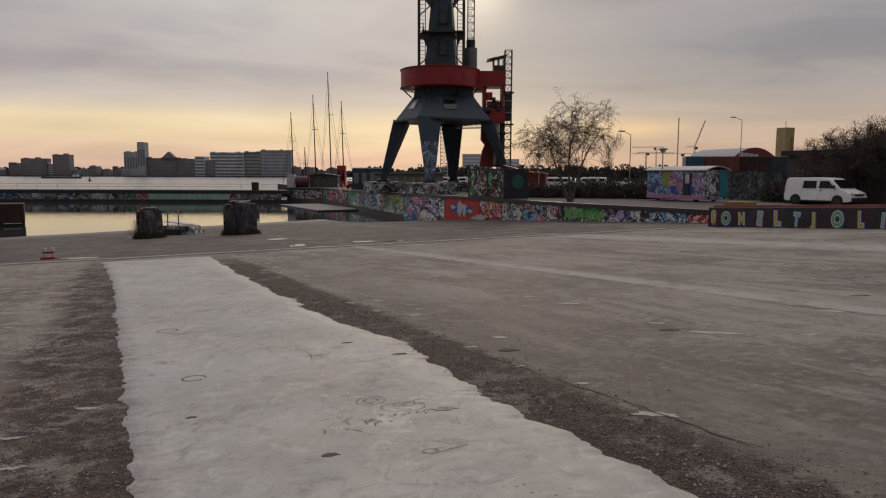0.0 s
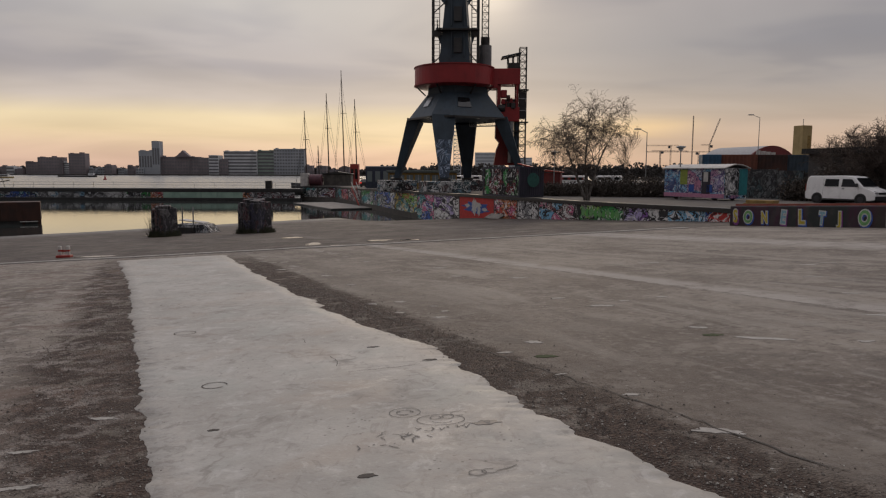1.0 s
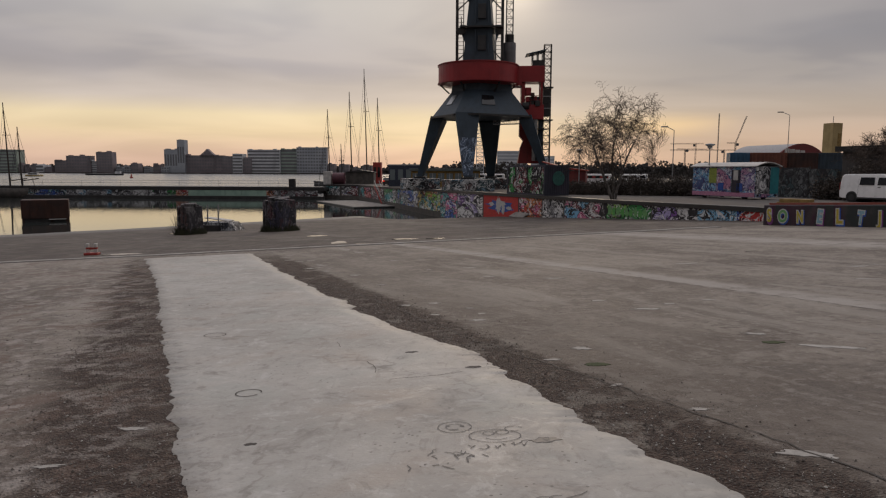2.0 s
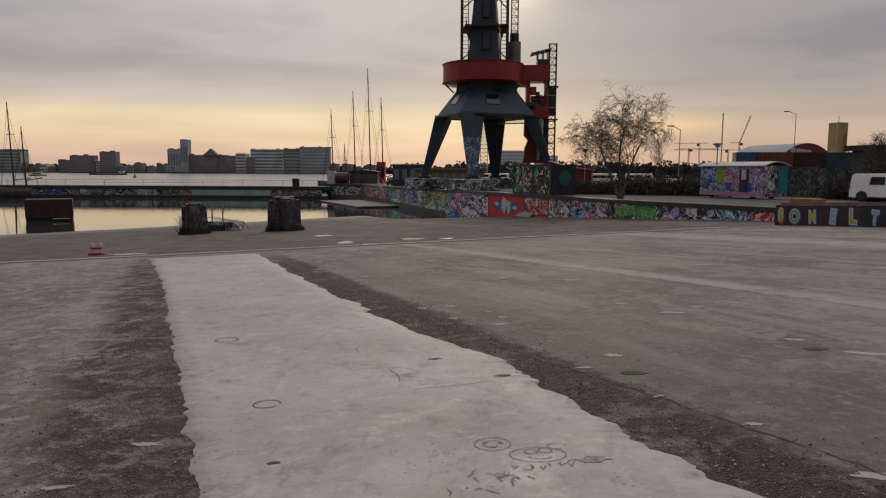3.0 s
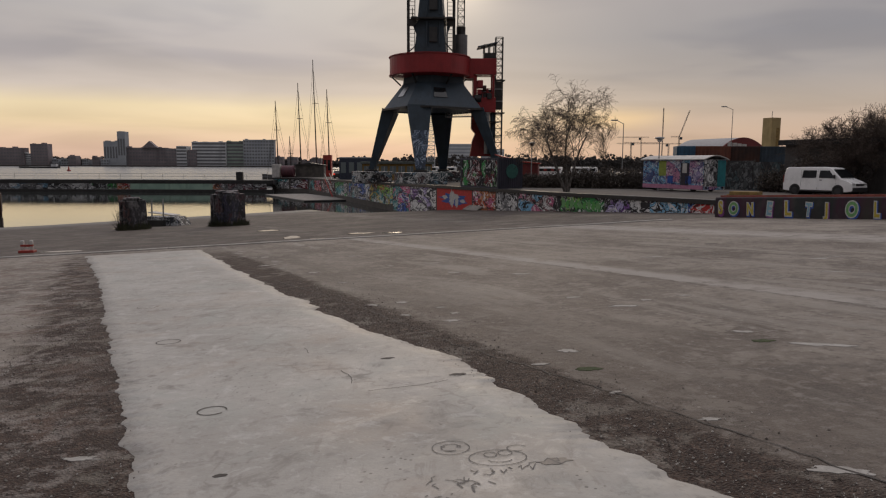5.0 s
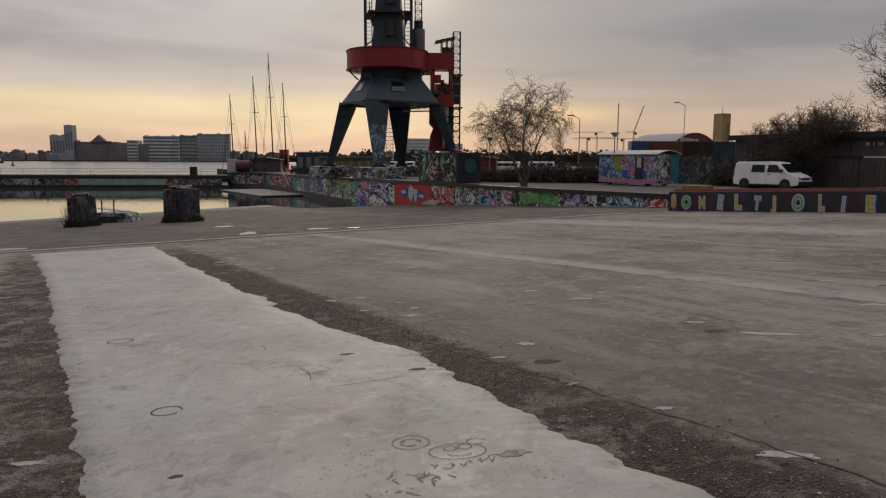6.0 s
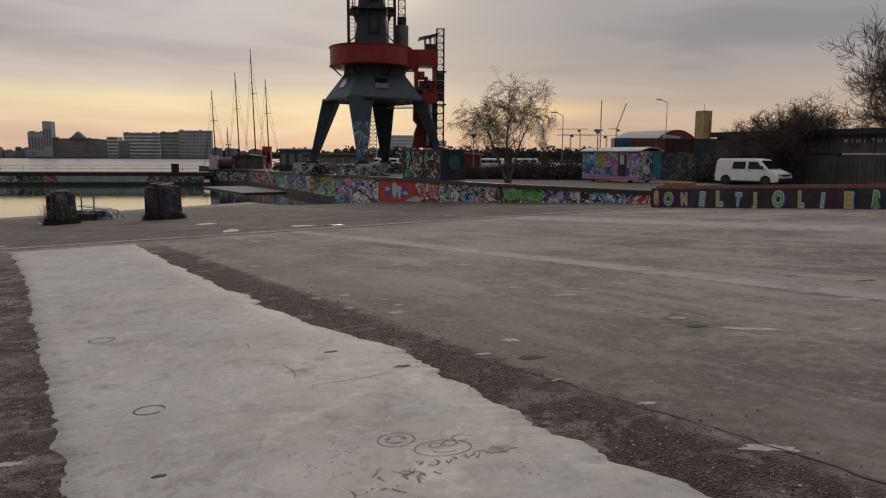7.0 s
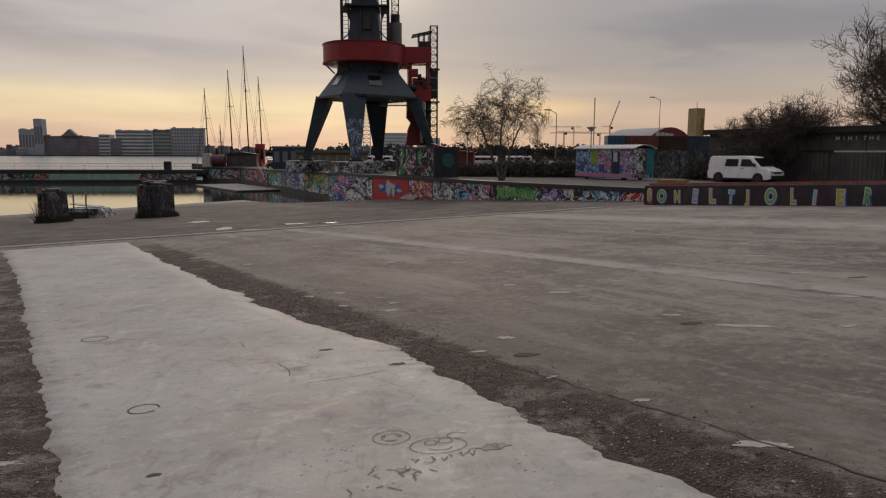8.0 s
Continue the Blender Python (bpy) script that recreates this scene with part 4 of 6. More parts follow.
def container(m, label, paint_long, paint_end, w=6.06, d=2.44, h=2.55):
    """x along the side that faces the slipway, y inland."""
    c = thing("shipping_container", m, label, "container")
    part("shell", box((w - 0.1, d - 0.1, h - 0.06), (w / 2, d / 2, 0.03)), paint_end, c)
    part("side_panel", corrugated(w - 0.3, h - 0.3), paint_long, c).location = (0.15, 0.0, 0.15)
    end = part("end_panel", corrugated(d - 0.3, h - 0.3, 0.22, 0.025), paint_end, c)
    end.matrix_local = pose(w, 0.15, 0.15, 0, 0, 90)
    for x in (0.08, w - 0.08):
        for y in (0.08, d - 0.08):
            part("corner_post", box((0.18, 0.18, h), (x, y, 0), bevel=0.015), paint_end, c)
    for z in (0, h - 0.16):
        part("rail", box((w - 0.3, 0.13, 0.16), (w / 2, 0.05, z)), paint_end, c)
        part("rail", box((0.13, d - 0.3, 0.16), (w - 0.05, d / 2, z)), paint_end, c)
    return c


# x axis of quay things points to the near end; y axis inland
def quay_pose(s, inland, z=None, turn=0.0):
    p, top, d = on_line(s)
    q = Vector((p.x, p.y, 0)) + INLAND * inland
    return pose(q.x, q.y, quay_top(q.x, q.y) - 0.02 if z is None else z, 0, 0, TURN + turn)


DK_BLUE = surface("dark blue sprayed paint", (0.02, 0.025, 0.04), (0.04, 0.035, 0.055), 0.6, 0.8, 10, 0.1)
box1 = container(quay_pose(27.7, 0.15, -0.58), "shipping container sprayed with green and white graffiti on the quay edge", graffiti("container spray", 61, [GRN, MAR, BLK, WHT, MAR, (0.05, 0.16, 0.06)], 0.95, lines=0.05), DK_BLUE)
part("disc", bar((6.09, 1.35, 1.45), (6.105, 1.35, 1.45), 1.2, 1.2, sides=24), paint("dull teal spray", (0.03, 0.13, 0.11)), box1, "round teal sprayed patch")

# red shed behind the container
DEEP_RED = surface("deep red boards", (0.12, 0.014, 0.014), (0.19, 0.025, 0.022), 0.6, 0.8, 10, 0.1)
c = thing("red_shed", pose(8.7, 72.5, -0.82, 0, 0, -12), "red plank shed with a sloping roof", "shed")
part("body", box((2.1, 3.0, 2.3), (1.05, 1.5, 0), bevel=0.03), DEEP_RED, c)
part("roof", prism([(-2.4, 3.2), (0.1, 2.45), (2.3, 2.3), (2.3, 2.4), (0.1, 2.65), (-2.4, 3.3)], 3.3, pose(0, 1.5, 0)), SHED_RED, c)
part("door", box((0.9, 0.06, 1.95), (0.9, -0.03, 0.05)), surface("dark red door", (0.12, 0.02, 0.018), (0.18, 0.03, 0.025), 0.6), c)


# ---------------------------------------------------------------- painted site hut
def site_hut():
    h = thing("site_hut", pose(17.4, 58.4, -0.62, 0, 0, TURN), "wheeled wooden site hut painted with murals and a pale arched roof", "hut")
    w, d = 6.15, 2.5
    side = graffiti("mural side", 71, [LBL, (0.12, 0.20, 0.40), (0.30, 0.36, 0.55), (0.45, 0.20, 0.36), LBL, (0.10, 0.12, 0.20)], 1.3, (0.05, 0.04, 0.12), 0.02, tall=1.0, wide=0.8)
    gable = graffiti("mural gable", 72, [(0.55, 0.55, 0.55), (0.4, 0.4, 0.41), BLK, (0.6, 0.6, 0.6), GRY], 0.7, BLK, 0.03)
    part("body", box((w, d, 2.3), (w / 2, d / 2, 0.17), bevel=0.02), side, h, "mural in pale blue, pink and lilac")
    part("gable_panel", prism([(0.02, 0.44), (1.55, 0.44), (1.55, 2.45), (1.2, 2.56), (0.7, 2.5), (0.02, 2.42)], 0.03, pose(w + 0.02, 0, 0, 0, 0, 90)), gable, h, "grey and black sprayed face-like shapes")
    part("gable_panel", prism([(1.57, 0.44), (2.48, 0.44), (2.48, 2.42), (1.57, 2.45)], 0.03, pose(w + 0.02, 0, 0, 0, 0, 90)), TEAL_PAINT, h, "teal painted boards")
    arc = [(-0.15 + k * 0.28, 2.46 + 0.30 * math.sin(math.pi * k / 10)) for k in range(11)]
    outline = arc + [(x, z + 0.07) for x, z in arc[::-1]]
    part("roof", prism(outline, w + 0.35, pose(w / 2, 0, 0, 0, 0, 90)), OFF_WHITE, h, "pale felt roof with a low arch")
    for k, (x0, x1, cols) in enumerate(((0.02, 1.7, [LBL, (0.10, 0.22, 0.42), LBL, (0.06, 0.10, 0.24)]), (2.5, 3.9, [(0.50, 0.52, 0.60), LBL, (0.45, 0.20, 0.30), WHT]), (4.85, 6.1, [(0.30, 0.24, 0.42), (0.42, 0.22, 0.34), (0.12, 0.10, 0.2)]))):
        part("mural_panel", box((x1 - x0, 0.016, 1.75), ((x0 + x1) / 2, -0.008, 0.66)), graffiti(f"mural panel {k}", 75 + k, cols, 0.8, (0.05, 0.04, 0.12), 0.015, tall=1.6, wide=1.1), h)
    part("door", box((0.80, 0.05, 1.75), (4.38, -0.02, 0.5), bevel=0.01), paint("black door", (0.035, 0.03, 0.045)), h)
    part("notice", box((0.42, 0.03, 0.75), (4.4, -0.065, 1.45)), OFF_WHITE, h, "white notice on the door")
    part("lime_patch", box((0.75, 0.02, 1.2), (2.1, -0.012, 1.2)), paint("lime spray", (0.28, 0.34, 0.06)), h)
    for x in (2.95, 4.75):
        part("motif", box((0.55, 0.02, 0.6), (x, -0.035, 0.62), bevel=0.008), P_BLU, h, "dark blue sprayed bell shape")
    part("skirt", box((w, 0.02, 0.32), (w / 2, -0.014, 0.20)), paint("pink spray", (0.50, 0.22, 0.34)), h)
    frame_bm = box((w + 0.2, 0.12, 0.14), (w / 2, 0.3, 0.26))
    box((w + 0.2, 0.12, 0.14), (w / 2, d - 0.3, 0.26), bm=frame_bm)
    part("chassis", frame_bm, STEEL_BLACK, h)
    for x in (1.1, w - 1.1):
        for y in (0.25, d - 0.25):
            wheel = part("wheel", bar((x, y - 0.09, 0.26), (x, y + 0.09, 0.26), 0.52, 0.52, sides=18), RUBBER, h)
            part("hub", bar((x, y - 0.1, 0.26), (x, y + 0.1, 0.26), 0.2, 0.2, sides=12), RUST, wheel)


site_hut()


# ---------------------------------------------------------------- van
def panel_van():
    v = thing("panel_van", pose(25.2, 50.6, -0.60, 0, 0, TURN + 2.0), "white panel van with dark side windows parked on the quay", "van")
    L, Wd = 4.95, 1.9
    side = [(0.03, 0.32), (0.0, 0.75), (0.06, 1.35), (0.12, 1.80), (0.28, 1.93), (2.7, 1.96), (3.25, 1.90), (3.45, 1.80), (4.12, 1.18), (4.55, 1.02), (4.85, 0.88), (4.94, 0.66), (4.95, 0.34), (4.60, 0.26), (0.3, 0.26)]
    bm = prism(side, Wd, pose(0, Wd / 2, 0))
    for vtx in bm.verts:
        if vtx.co.z > 1.0:
            f = (vtx.co.z - 1.0) * 0.13
            vtx.co.y += f if vtx.co.y < Wd / 2 else -f
    bmesh.ops.bevel(bm, geom=[e for e in bm.edges], offset=0.045, segments=3, affect="EDGES", profile=0.5)
    body = part("body", bm, WHITE, v)

    def side_piece(name, pts, mat, off, label=""):
        bm = prism(pts, 0.012)
        for vtx in bm.verts:
            if vtx.co.z > 1.0:
                vtx.co.y += (vtx.co.z - 1.0) * 0.13
            vtx.co.y -= off
        return part(name, bm, mat, body, label)

    side_piece("window", [(1.40, 1.20), (2.42, 1.20), (2.42, 1.72), (1.46, 1.72)], GLASS_DARK, 0.006, "dark tinted side window")
    side_piece("window", [(2.62, 1.20), (3.72, 1.20), (3.30, 1.72), (2.66, 1.72)], GLASS_DARK, 0.006, "dark cab door window")
    for x in (1.32, 2.52, 3.80):
        side_piece("door_gap", [(x, 0.45), (x + 0.008, 0.45), (x + 0.008, 1.75 if x < 3 else 1.2), (x, 1.75 if x < 3 else 1.2)], PLASTIC, 0.003)
    side_piece("handle", [(2.68, 1.03), (2.86, 1.03), (2.86, 1.08), (2.68, 1.08)], PLASTIC, 0.015)
    side_piece("sill", [(1.15, 0.26), (3.7, 0.26), (3.7, 0.36), (1.15, 0.36)], PLASTIC, 0.006)
    glass = bmesh.new()
    q = [(3.50, 0.26, 1.765), (3.50, 1.64, 1.765), (4.10, 1.76, 1.215), (4.10, 0.14, 1.215)]
    vs = [glass.verts.new(Vector(p) + Vector((0.035, 0, 0.04))) for p in q] + [glass.verts.new(Vector(p) - Vector((0.02, 0, 0.02))) for p in q]
    for f in ((0, 1, 2, 3), (7, 6, 5, 4), (0, 4, 5, 1), (1, 5, 6, 2), (2, 6, 7, 3), (3, 7, 4, 0)):
        glass.faces.new([vs[i] for i in f])
    part("windscreen", glass, GLASS_DARK, body)
    part("bumper", box((0.16, 1.86, 0.30), (4.92, Wd / 2, 0.28), bevel=0.05), PLASTIC, v, "dark grey front bumper")
    part("grille", box((0.06, 1.0, 0.14), (4.93, Wd / 2, 0.70), bevel=0.02), PLASTIC, v)
    for y in (0.22, Wd - 0.22):
        part("headlight", box((0.30, 0.32, 0.19), (4.78, y, 0.72), pose(0, 0, 0, 0, 20), 0.05), LAMP_CLEAR, v)
    for y in (0.06, Wd - 0.06):
        part("tail_light", box((0.05, 0.12, 0.5), (0.04, y, 0.85), bevel=0.02), surface("tail lens", (0.25, 0.02, 0.015), (0.3, 0.03, 0.02), 0.3), v)
        s = -0.14 if y < 1 else 0.14
        part("mirror", box((0.12, 0.2, 0.26), (3.72, y + s, 1.18), bevel=0.04), PLASTIC, v)
    for x in (0.92, 3.98):
        part("wheel_arch", bar((x, -0.004, 0.36), (x, Wd + 0.004, 0.36), 0.80, 0.80, sides=24), PLASTIC, v)
        for y, o in ((0.10, -1), (Wd - 0.10, 1)):
            wheel = part("wheel", bar((x, y - 0.115, 0.335), (x, y + 0.115, 0.335), 0.67, 0.67, sides=28), RUBBER, v)
            part("rim", bar((x, y + o * 0.10, 0.335), (x, y + o * 0.125, 0.335), 0.42, 0.42, sides=20), PLASTIC, wheel)


panel_van()


# ---------------------------------------------------------------- trees
class Sticks:
    """Collects tapered sticks and turns them into one mesh."""

    def __init__(self):
        self.v, self.f = [], []

    def add(self, p, q, r1, r2, sides):
        z = (q - p).normalized()
        x = z.orthogonal().normalized()
        y = z.cross(x)
        n = len(self.v)
        for c, r in ((p, r1), (q, r2)):
            for k in range(sides):
                a = k * math.tau / sides
                self.v.append(c + x * (r * math.cos(a)) + y * (r * math.sin(a)))
        for k in range(sides):
            self.f.append((n + k, n + (k + 1) % sides, n + sides + (k + 1) % sides, n + sides + k))

    def part(self, name, mat, parent, label=""):
        me = bpy.data.meshes.new(name)
        me.from_pydata(self.v, [], self.f)
        me.materials.append(mat)
        me.shade_smooth()
        ob = new(name, me)
        ob.parent = parent
        return tagged(ob, label=label)


def grow(limbs, twigs, p, d, length, radius, level, rng, o):
    """One branch that bends, tapers and puts out side branches."""
    steps = 6 if level < 2 else 4 if level < o["last"] else 3
    sticks = limbs if level < 2 else twigs
    sides = 7 if level == 0 else 5 if level == 1 else 3
    for k in range(steps):
        w = 0.10 + 0.06 * level if level < 2 else 0.16 + 0.02 * level
        sag = o["droop"] * max(0, level - 1) * (k + 1) / steps
        d = (d + Vector((rng.uniform(-w, w), rng.uniform(-w, w), rng.uniform(-w, w) + (o["up"] * 0.5 if level else 0) - sag))).normalized()
        q = p + d * length / steps
        r2 = max(o["fine"], radius * (0.88 if k < steps - 1 else 0.7))
        sticks.add(p, q, radius, r2, sides)
        p, radius = q, r2
        if level < o["last"] and (k > 1 or level):
            n = int(o["kids"] / steps + rng.random())
            for _ in range(n):
                side = Vector((rng.gauss(0, 1), rng.gauss(0, 1), rng.gauss(0.1, 0.7)))
                side = (side - d * side.dot(d)).normalized()
                e = (d * (1 - o["spread"]) + side * o["spread"] + Vector((0, 0, o["up"]))).normalized()
                grow(limbs, twigs, p, e, length * rng.uniform(0.42, 0.66), max(o["fine"], radius * rng.uniform(0.45, 0.62)), level + 1, rng, o)


def tree(x, y, z, height, label, seed, stems=1, last=4, droop=0.0, spread=0.6, kids=5, bark=BARK, lean=0.15, thick=0.022, up=0.1, trunk=0.6, fine=0.008, turn=0.0, ways=None):
    """A bare tree; ways gives each stem its own lean (x, y) and share of the height."""
    rng = random.Random(seed)
    t = thing("tree", pose(x, y, z), label, "tree")
    limbs, twigs = Sticks(), Sticks()
    o = {"last": last, "droop": droop, "spread": spread, "kids": kids, "up": up, "fine": fine}
    if not ways:
        ways = []
        for k in range(stems):
            a = math.tau * k / stems + turn + rng.uniform(-0.2, 0.2)
            ways.append((math.cos(a) * lean, math.sin(a) * lean, 1.0))
    for wx, wy, share in ways:
        d = Vector((wx, wy, 1)).normalized()
        off = Vector((wx, wy, 0)) * (0.12 / max(0.1, math.hypot(wx, wy))) if len(ways) > 1 else Vector()
        grow(limbs, twigs, off - Vector((0, 0, 0.1)), d, height * trunk * share, height * thick, 0, rng, o)
    limbs.part("trunk", bark, t)
    twigs.part("crown", TWIG, t, "crown of bare winter twigs")
    return t


tree(9.9, 53.0, -0.62, 7.2, "bare weeping birch with dark stems on the quay", 5, last=4, droop=0.19, spread=0.50, kids=7, bark=BIRCH, thick=0.015, up=0.09, trunk=0.70, fine=0.008,
     ways=((-0.48, -0.1, 0.78), (-0.22, 0.25, 0.95), (-0.05, -0.2, 1.0), (0.20, 0.1, 0.94)))
tree(15.9, 66.0, -0.7, 4.7, "small bare tree behind the hedge", 8, last=3, spread=0.42, kids=9, thick=0.012, up=0.2, trunk=0.75)
tree(31.0, 51.0, -0.6, 6.8, "broad dark bare tree before the low building", 14, stems=6, last=4, spread=0.62, kids=7, lean=0.62, thick=0.017, up=0.07, trunk=0.56, fine=0.010)
tree(33.4, 53.5, -0.6, 7.2, "dark bare tree beside the low building", 19, stems=5, last=4, spread=0.62, kids=7, lean=0.6, thick=0.017, up=0.07, trunk=0.56, fine=0.010)
tree(38.6, 43.2, -0.6, 14.0, "tall bare tree with spreading limbs", 21, stems=6, last=4, spread=0.50, kids=9, lean=0.42, thick=0.019, up=0.08, trunk=0.5, fine=0.011)
tree(41.5, 52.0, -0.6, 6.8, "low bare tree behind the building", 27, stems=4, last=4, spread=0.7, kids=8, lean=0.6, thick=0.014, up=0.05, trunk=0.5, fine=0.010)


def shrub(name, spots, label, mat, seed, leaf=0.16, count=260, kind="stuff"):
    """Clumps of many small leaves round short stems; spots are x, y, z, radius, height."""
    rng = random.Random(seed)
    bm = bmesh.new()
    for x, y, z, r, h in spots:
        for k in range(5):
            a = rng.uniform(0, math.tau)
            bar((x, y, z - 0.05), (x + math.cos(a) * r * 0.6, y + math.sin(a) * r * 0.6, z + h * 0.8), 0.05, bm=bm)
        for _ in range(count):
            a, u, v = rng.uniform(0, math.tau), rng.random() ** 0.5, rng.random()
            w = r * u * (0.55 + 0.6 * math.sin(math.pi * min(1, v * 0.8 + 0.15)))
            p = Vector((x + math.cos(a) * w, y + math.sin(a) * w, z + h * v * rng.uniform(0.75, 1.1)))
            d1 = Vector((rng.gauss(0, 1), rng.gauss(0, 1), rng.gauss(0, 1))).normalized() * leaf * rng.uniform(0.5, 1.2)
            d2 = d1.cross(Vector((rng.gauss(0, 1), rng.gauss(0, 1), rng.gauss(0, 1)))).normalized() * leaf * 0.5
            bm.faces.new([bm.verts.new(p + e) for e in (-d1, d2, d1, -d2)])
    return tagged(mesh_object(name, bm, mat), label, "shrub", kind=kind)


rng = random.Random(3)
spots = []
for k in range(34):
    f = k / 33
    x, y = 8.5 + 11.5 * f + rng.uniform(-0.4, 0.4), 66.5 - 4.0 * f + rng.uniform(-0.7, 0.7)
    tall = 0.62 if f < 0.30 else 0.86
    spots.append((x, y, quay_top(x, y) - 0.05, rng.uniform(0.7, 1.2), rng.uniform(1.6, 2.3) * tall))
shrub("hedge", spots, "dark scrubby hedge along the back of the quay", BUSH, 4, 0.10, 620)
spots = []
for k in range(12):
    f = k / 11
    x, y = 26.2 + 3.6 * f, 55.0 - 5.0 * f + rng.uniform(-0.5, 0.5)
    spots.append((x, y, -0.6, rng.uniform(0.7, 1.1), rng.uniform(1.2, 3.0)))
shrub("scrub", spots, "dark bramble scrub before the low building", BUSH, 6, 0.11, 560)


# ---------------------------------------------------------------- lamps
def lamp_post(x, y, z, h, label, arm=0.0):
    t = thing("street_lamp", pose(x, y, z), label, "street lamp")
    part("post", bar((0, 0, -0.05), (0, 0, h), 0.14, 0.14, 0.08, 0.08, sides=10), GALV, t)
    if arm:
        part("arm", bar((0, 0, h - 0.05), (-arm, 0, h + 0.35), 0.07, sides=8), GALV, t)
        part("lamp_head", box((0.75, 0.28, 0.14), (-arm - 0.25, 0, h + 0.28), bevel=0.04), GALV, t)
    else:
        head = part("lamp_head", lathe([(0.06, h), (0.10, h + 0.05), (0.36, h + 0.22), (0.40, h + 0.26), (0.38, h + 0.30), (0.05, h + 0.36)], 20), GALV, t, "dish-shaped lamp head")
        part("lens", lathe([(0.10, h - 0.06), (0.20, h + 0.02), (0.20, h + 0.08), (0.1, h + 0.1)], 14), LAMP_CLEAR, head)


lamp_post(10.0, 71.6, -0.8, 4.15, "slim grey lamp post with a dish-shaped head")
lamp_post(18.2, 57.0, -0.64, 4.0, "slim grey lamp post with a dish-shaped head beside the hut")
lamp_post(42.1, 97.5, -1.0, 10.2, "tall grey street lamp with a short arm", 1.0)
lamp_post(21.2, 78.0, -0.9, 6.9, "grey street lamp behind the small tree", 0.8)
lamp_post(46.5, 58.0, -0.6, 7.4, "grey street lamp behind the low building", 0.8)


# ---------------------------------------------------------------- low dark building on the right
FAC = Vector((34.0, 46.0, -0.62))
def facade_building():
    b = thing("low_building", Matrix.Translation(FAC + AXIS * 12) @ pose(0, 0, 0, 0, 0, TURN), "low dark building with a flat roof and white lettering", "building")
    wall = surface("sooty boards", (0.062, 0.057, 0.055), (0.105, 0.096, 0.09), 0.85, 0.7, 8, 0.2)
    roof = surface("roof felt", (0.02, 0.02, 0.02), (0.04, 0.038, 0.036), 0.9, 1, 10, 0.2)
    n = 9
    for k in range(n):
        part("wall_panel", box((3.06, 0.22, 3.8), (k * 3.1 + 1.55, 0.12, 0), bevel=0.02), wall, b)
    part("wall_back", box((27.9, 0.2, 3.8), (13.95, 5.9, 0)), wall, b)
    part("wall_end", box((0.2, 5.5, 3.8), (0.12, 3.0, 0)), wall, b)
    part("roof", box((28.6, 6.6, 0.24), (13.95, 2.95, 3.8), bevel=0.03), roof, b)
    part("fascia", box((28.6, 0.06, 0.42), (13.95, -0.40, 3.68)), roof, b)
    for x, w in ((8.9, 2.2), (12.1, 3.2), (16.5, 2.4)):
        door = part("door", box((w, 0.08, 2.2), (x, -0.05, 0.02)), DARK_CONCRETE, b, "dark planked double door")
        for k in range(int(w / 0.3)):
            part("plank", box((0.24, 0.03, 2.1), (x - w / 2 + 0.2 + k * 0.3, -0.105, 0.05)), wall, door)
        part("lintel", box((w + 0.4, 0.1, 0.12), (x, -0.06, 2.26)), OFF_WHITE if w > 3 else roof, door)
    return b


low_building = facade_building()
fence = thing("graffiti_fence", Matrix.Translation(FAC + AXIS * 22.5 + Vector((0, 0, -0.05))) @ pose(0, 0, 0, 0, 0, TURN), "dark board fence sprayed with faded graffiti", "fence")
for k in range(4):
    part("board_panel", box((2.5, 0.12, 2.5 - 0.1 * (k % 2)), (1.3 + k * 2.56, 0, 0)), graffiti(f"faded spray {k}", 90 + k, [(0.03, 0.03, 0.032), (0.05, 0.055, 0.055), (0.09, 0.095, 0.095), (0.035, 0.06, 0.065)], 0.7, light=(0.12, 0.125, 0.125)), fence)
    part("post", box((0.14, 0.14, 2.6), (0.02 + k * 2.56, 0.05, 0)), BARK, fence)

# ---------------------------------------------------------------- beyond the quay
def plain_building(x0, x1, y, z0, z1, deep, mat, label, bands=0, band_mat=None, name="building", roof=None, wins=0):
    b = thing(name, pose((x0 + x1) / 2, y, z0), label, "building")
    w, h = x1 - x0, z1 - z0
    part("wall", box((w, deep, h), (0, deep / 2, 0)), mat, b)
    part("roof", box((w * 1.01, deep * 1.01, max(0.15, h * 0.02)), (0, deep / 2, h)), roof or mat, b)
    for k in range(bands):
        step = h / bands
        if wins:
            for j in range(wins):
                part("window", box((w / wins * 0.62, 0.1, step * 0.5), (-w / 2 + w / wins * (j + 0.5), -0.03, step * (k + 0.3))), band_mat or GLASS_PANE, b)
        else:
            part("window_band", box((w * 0.97, 0.2, step * 0.52), (0, -0.05, step * (k + 0.3))), band_mat or GLASS_PANE, b)
    return b


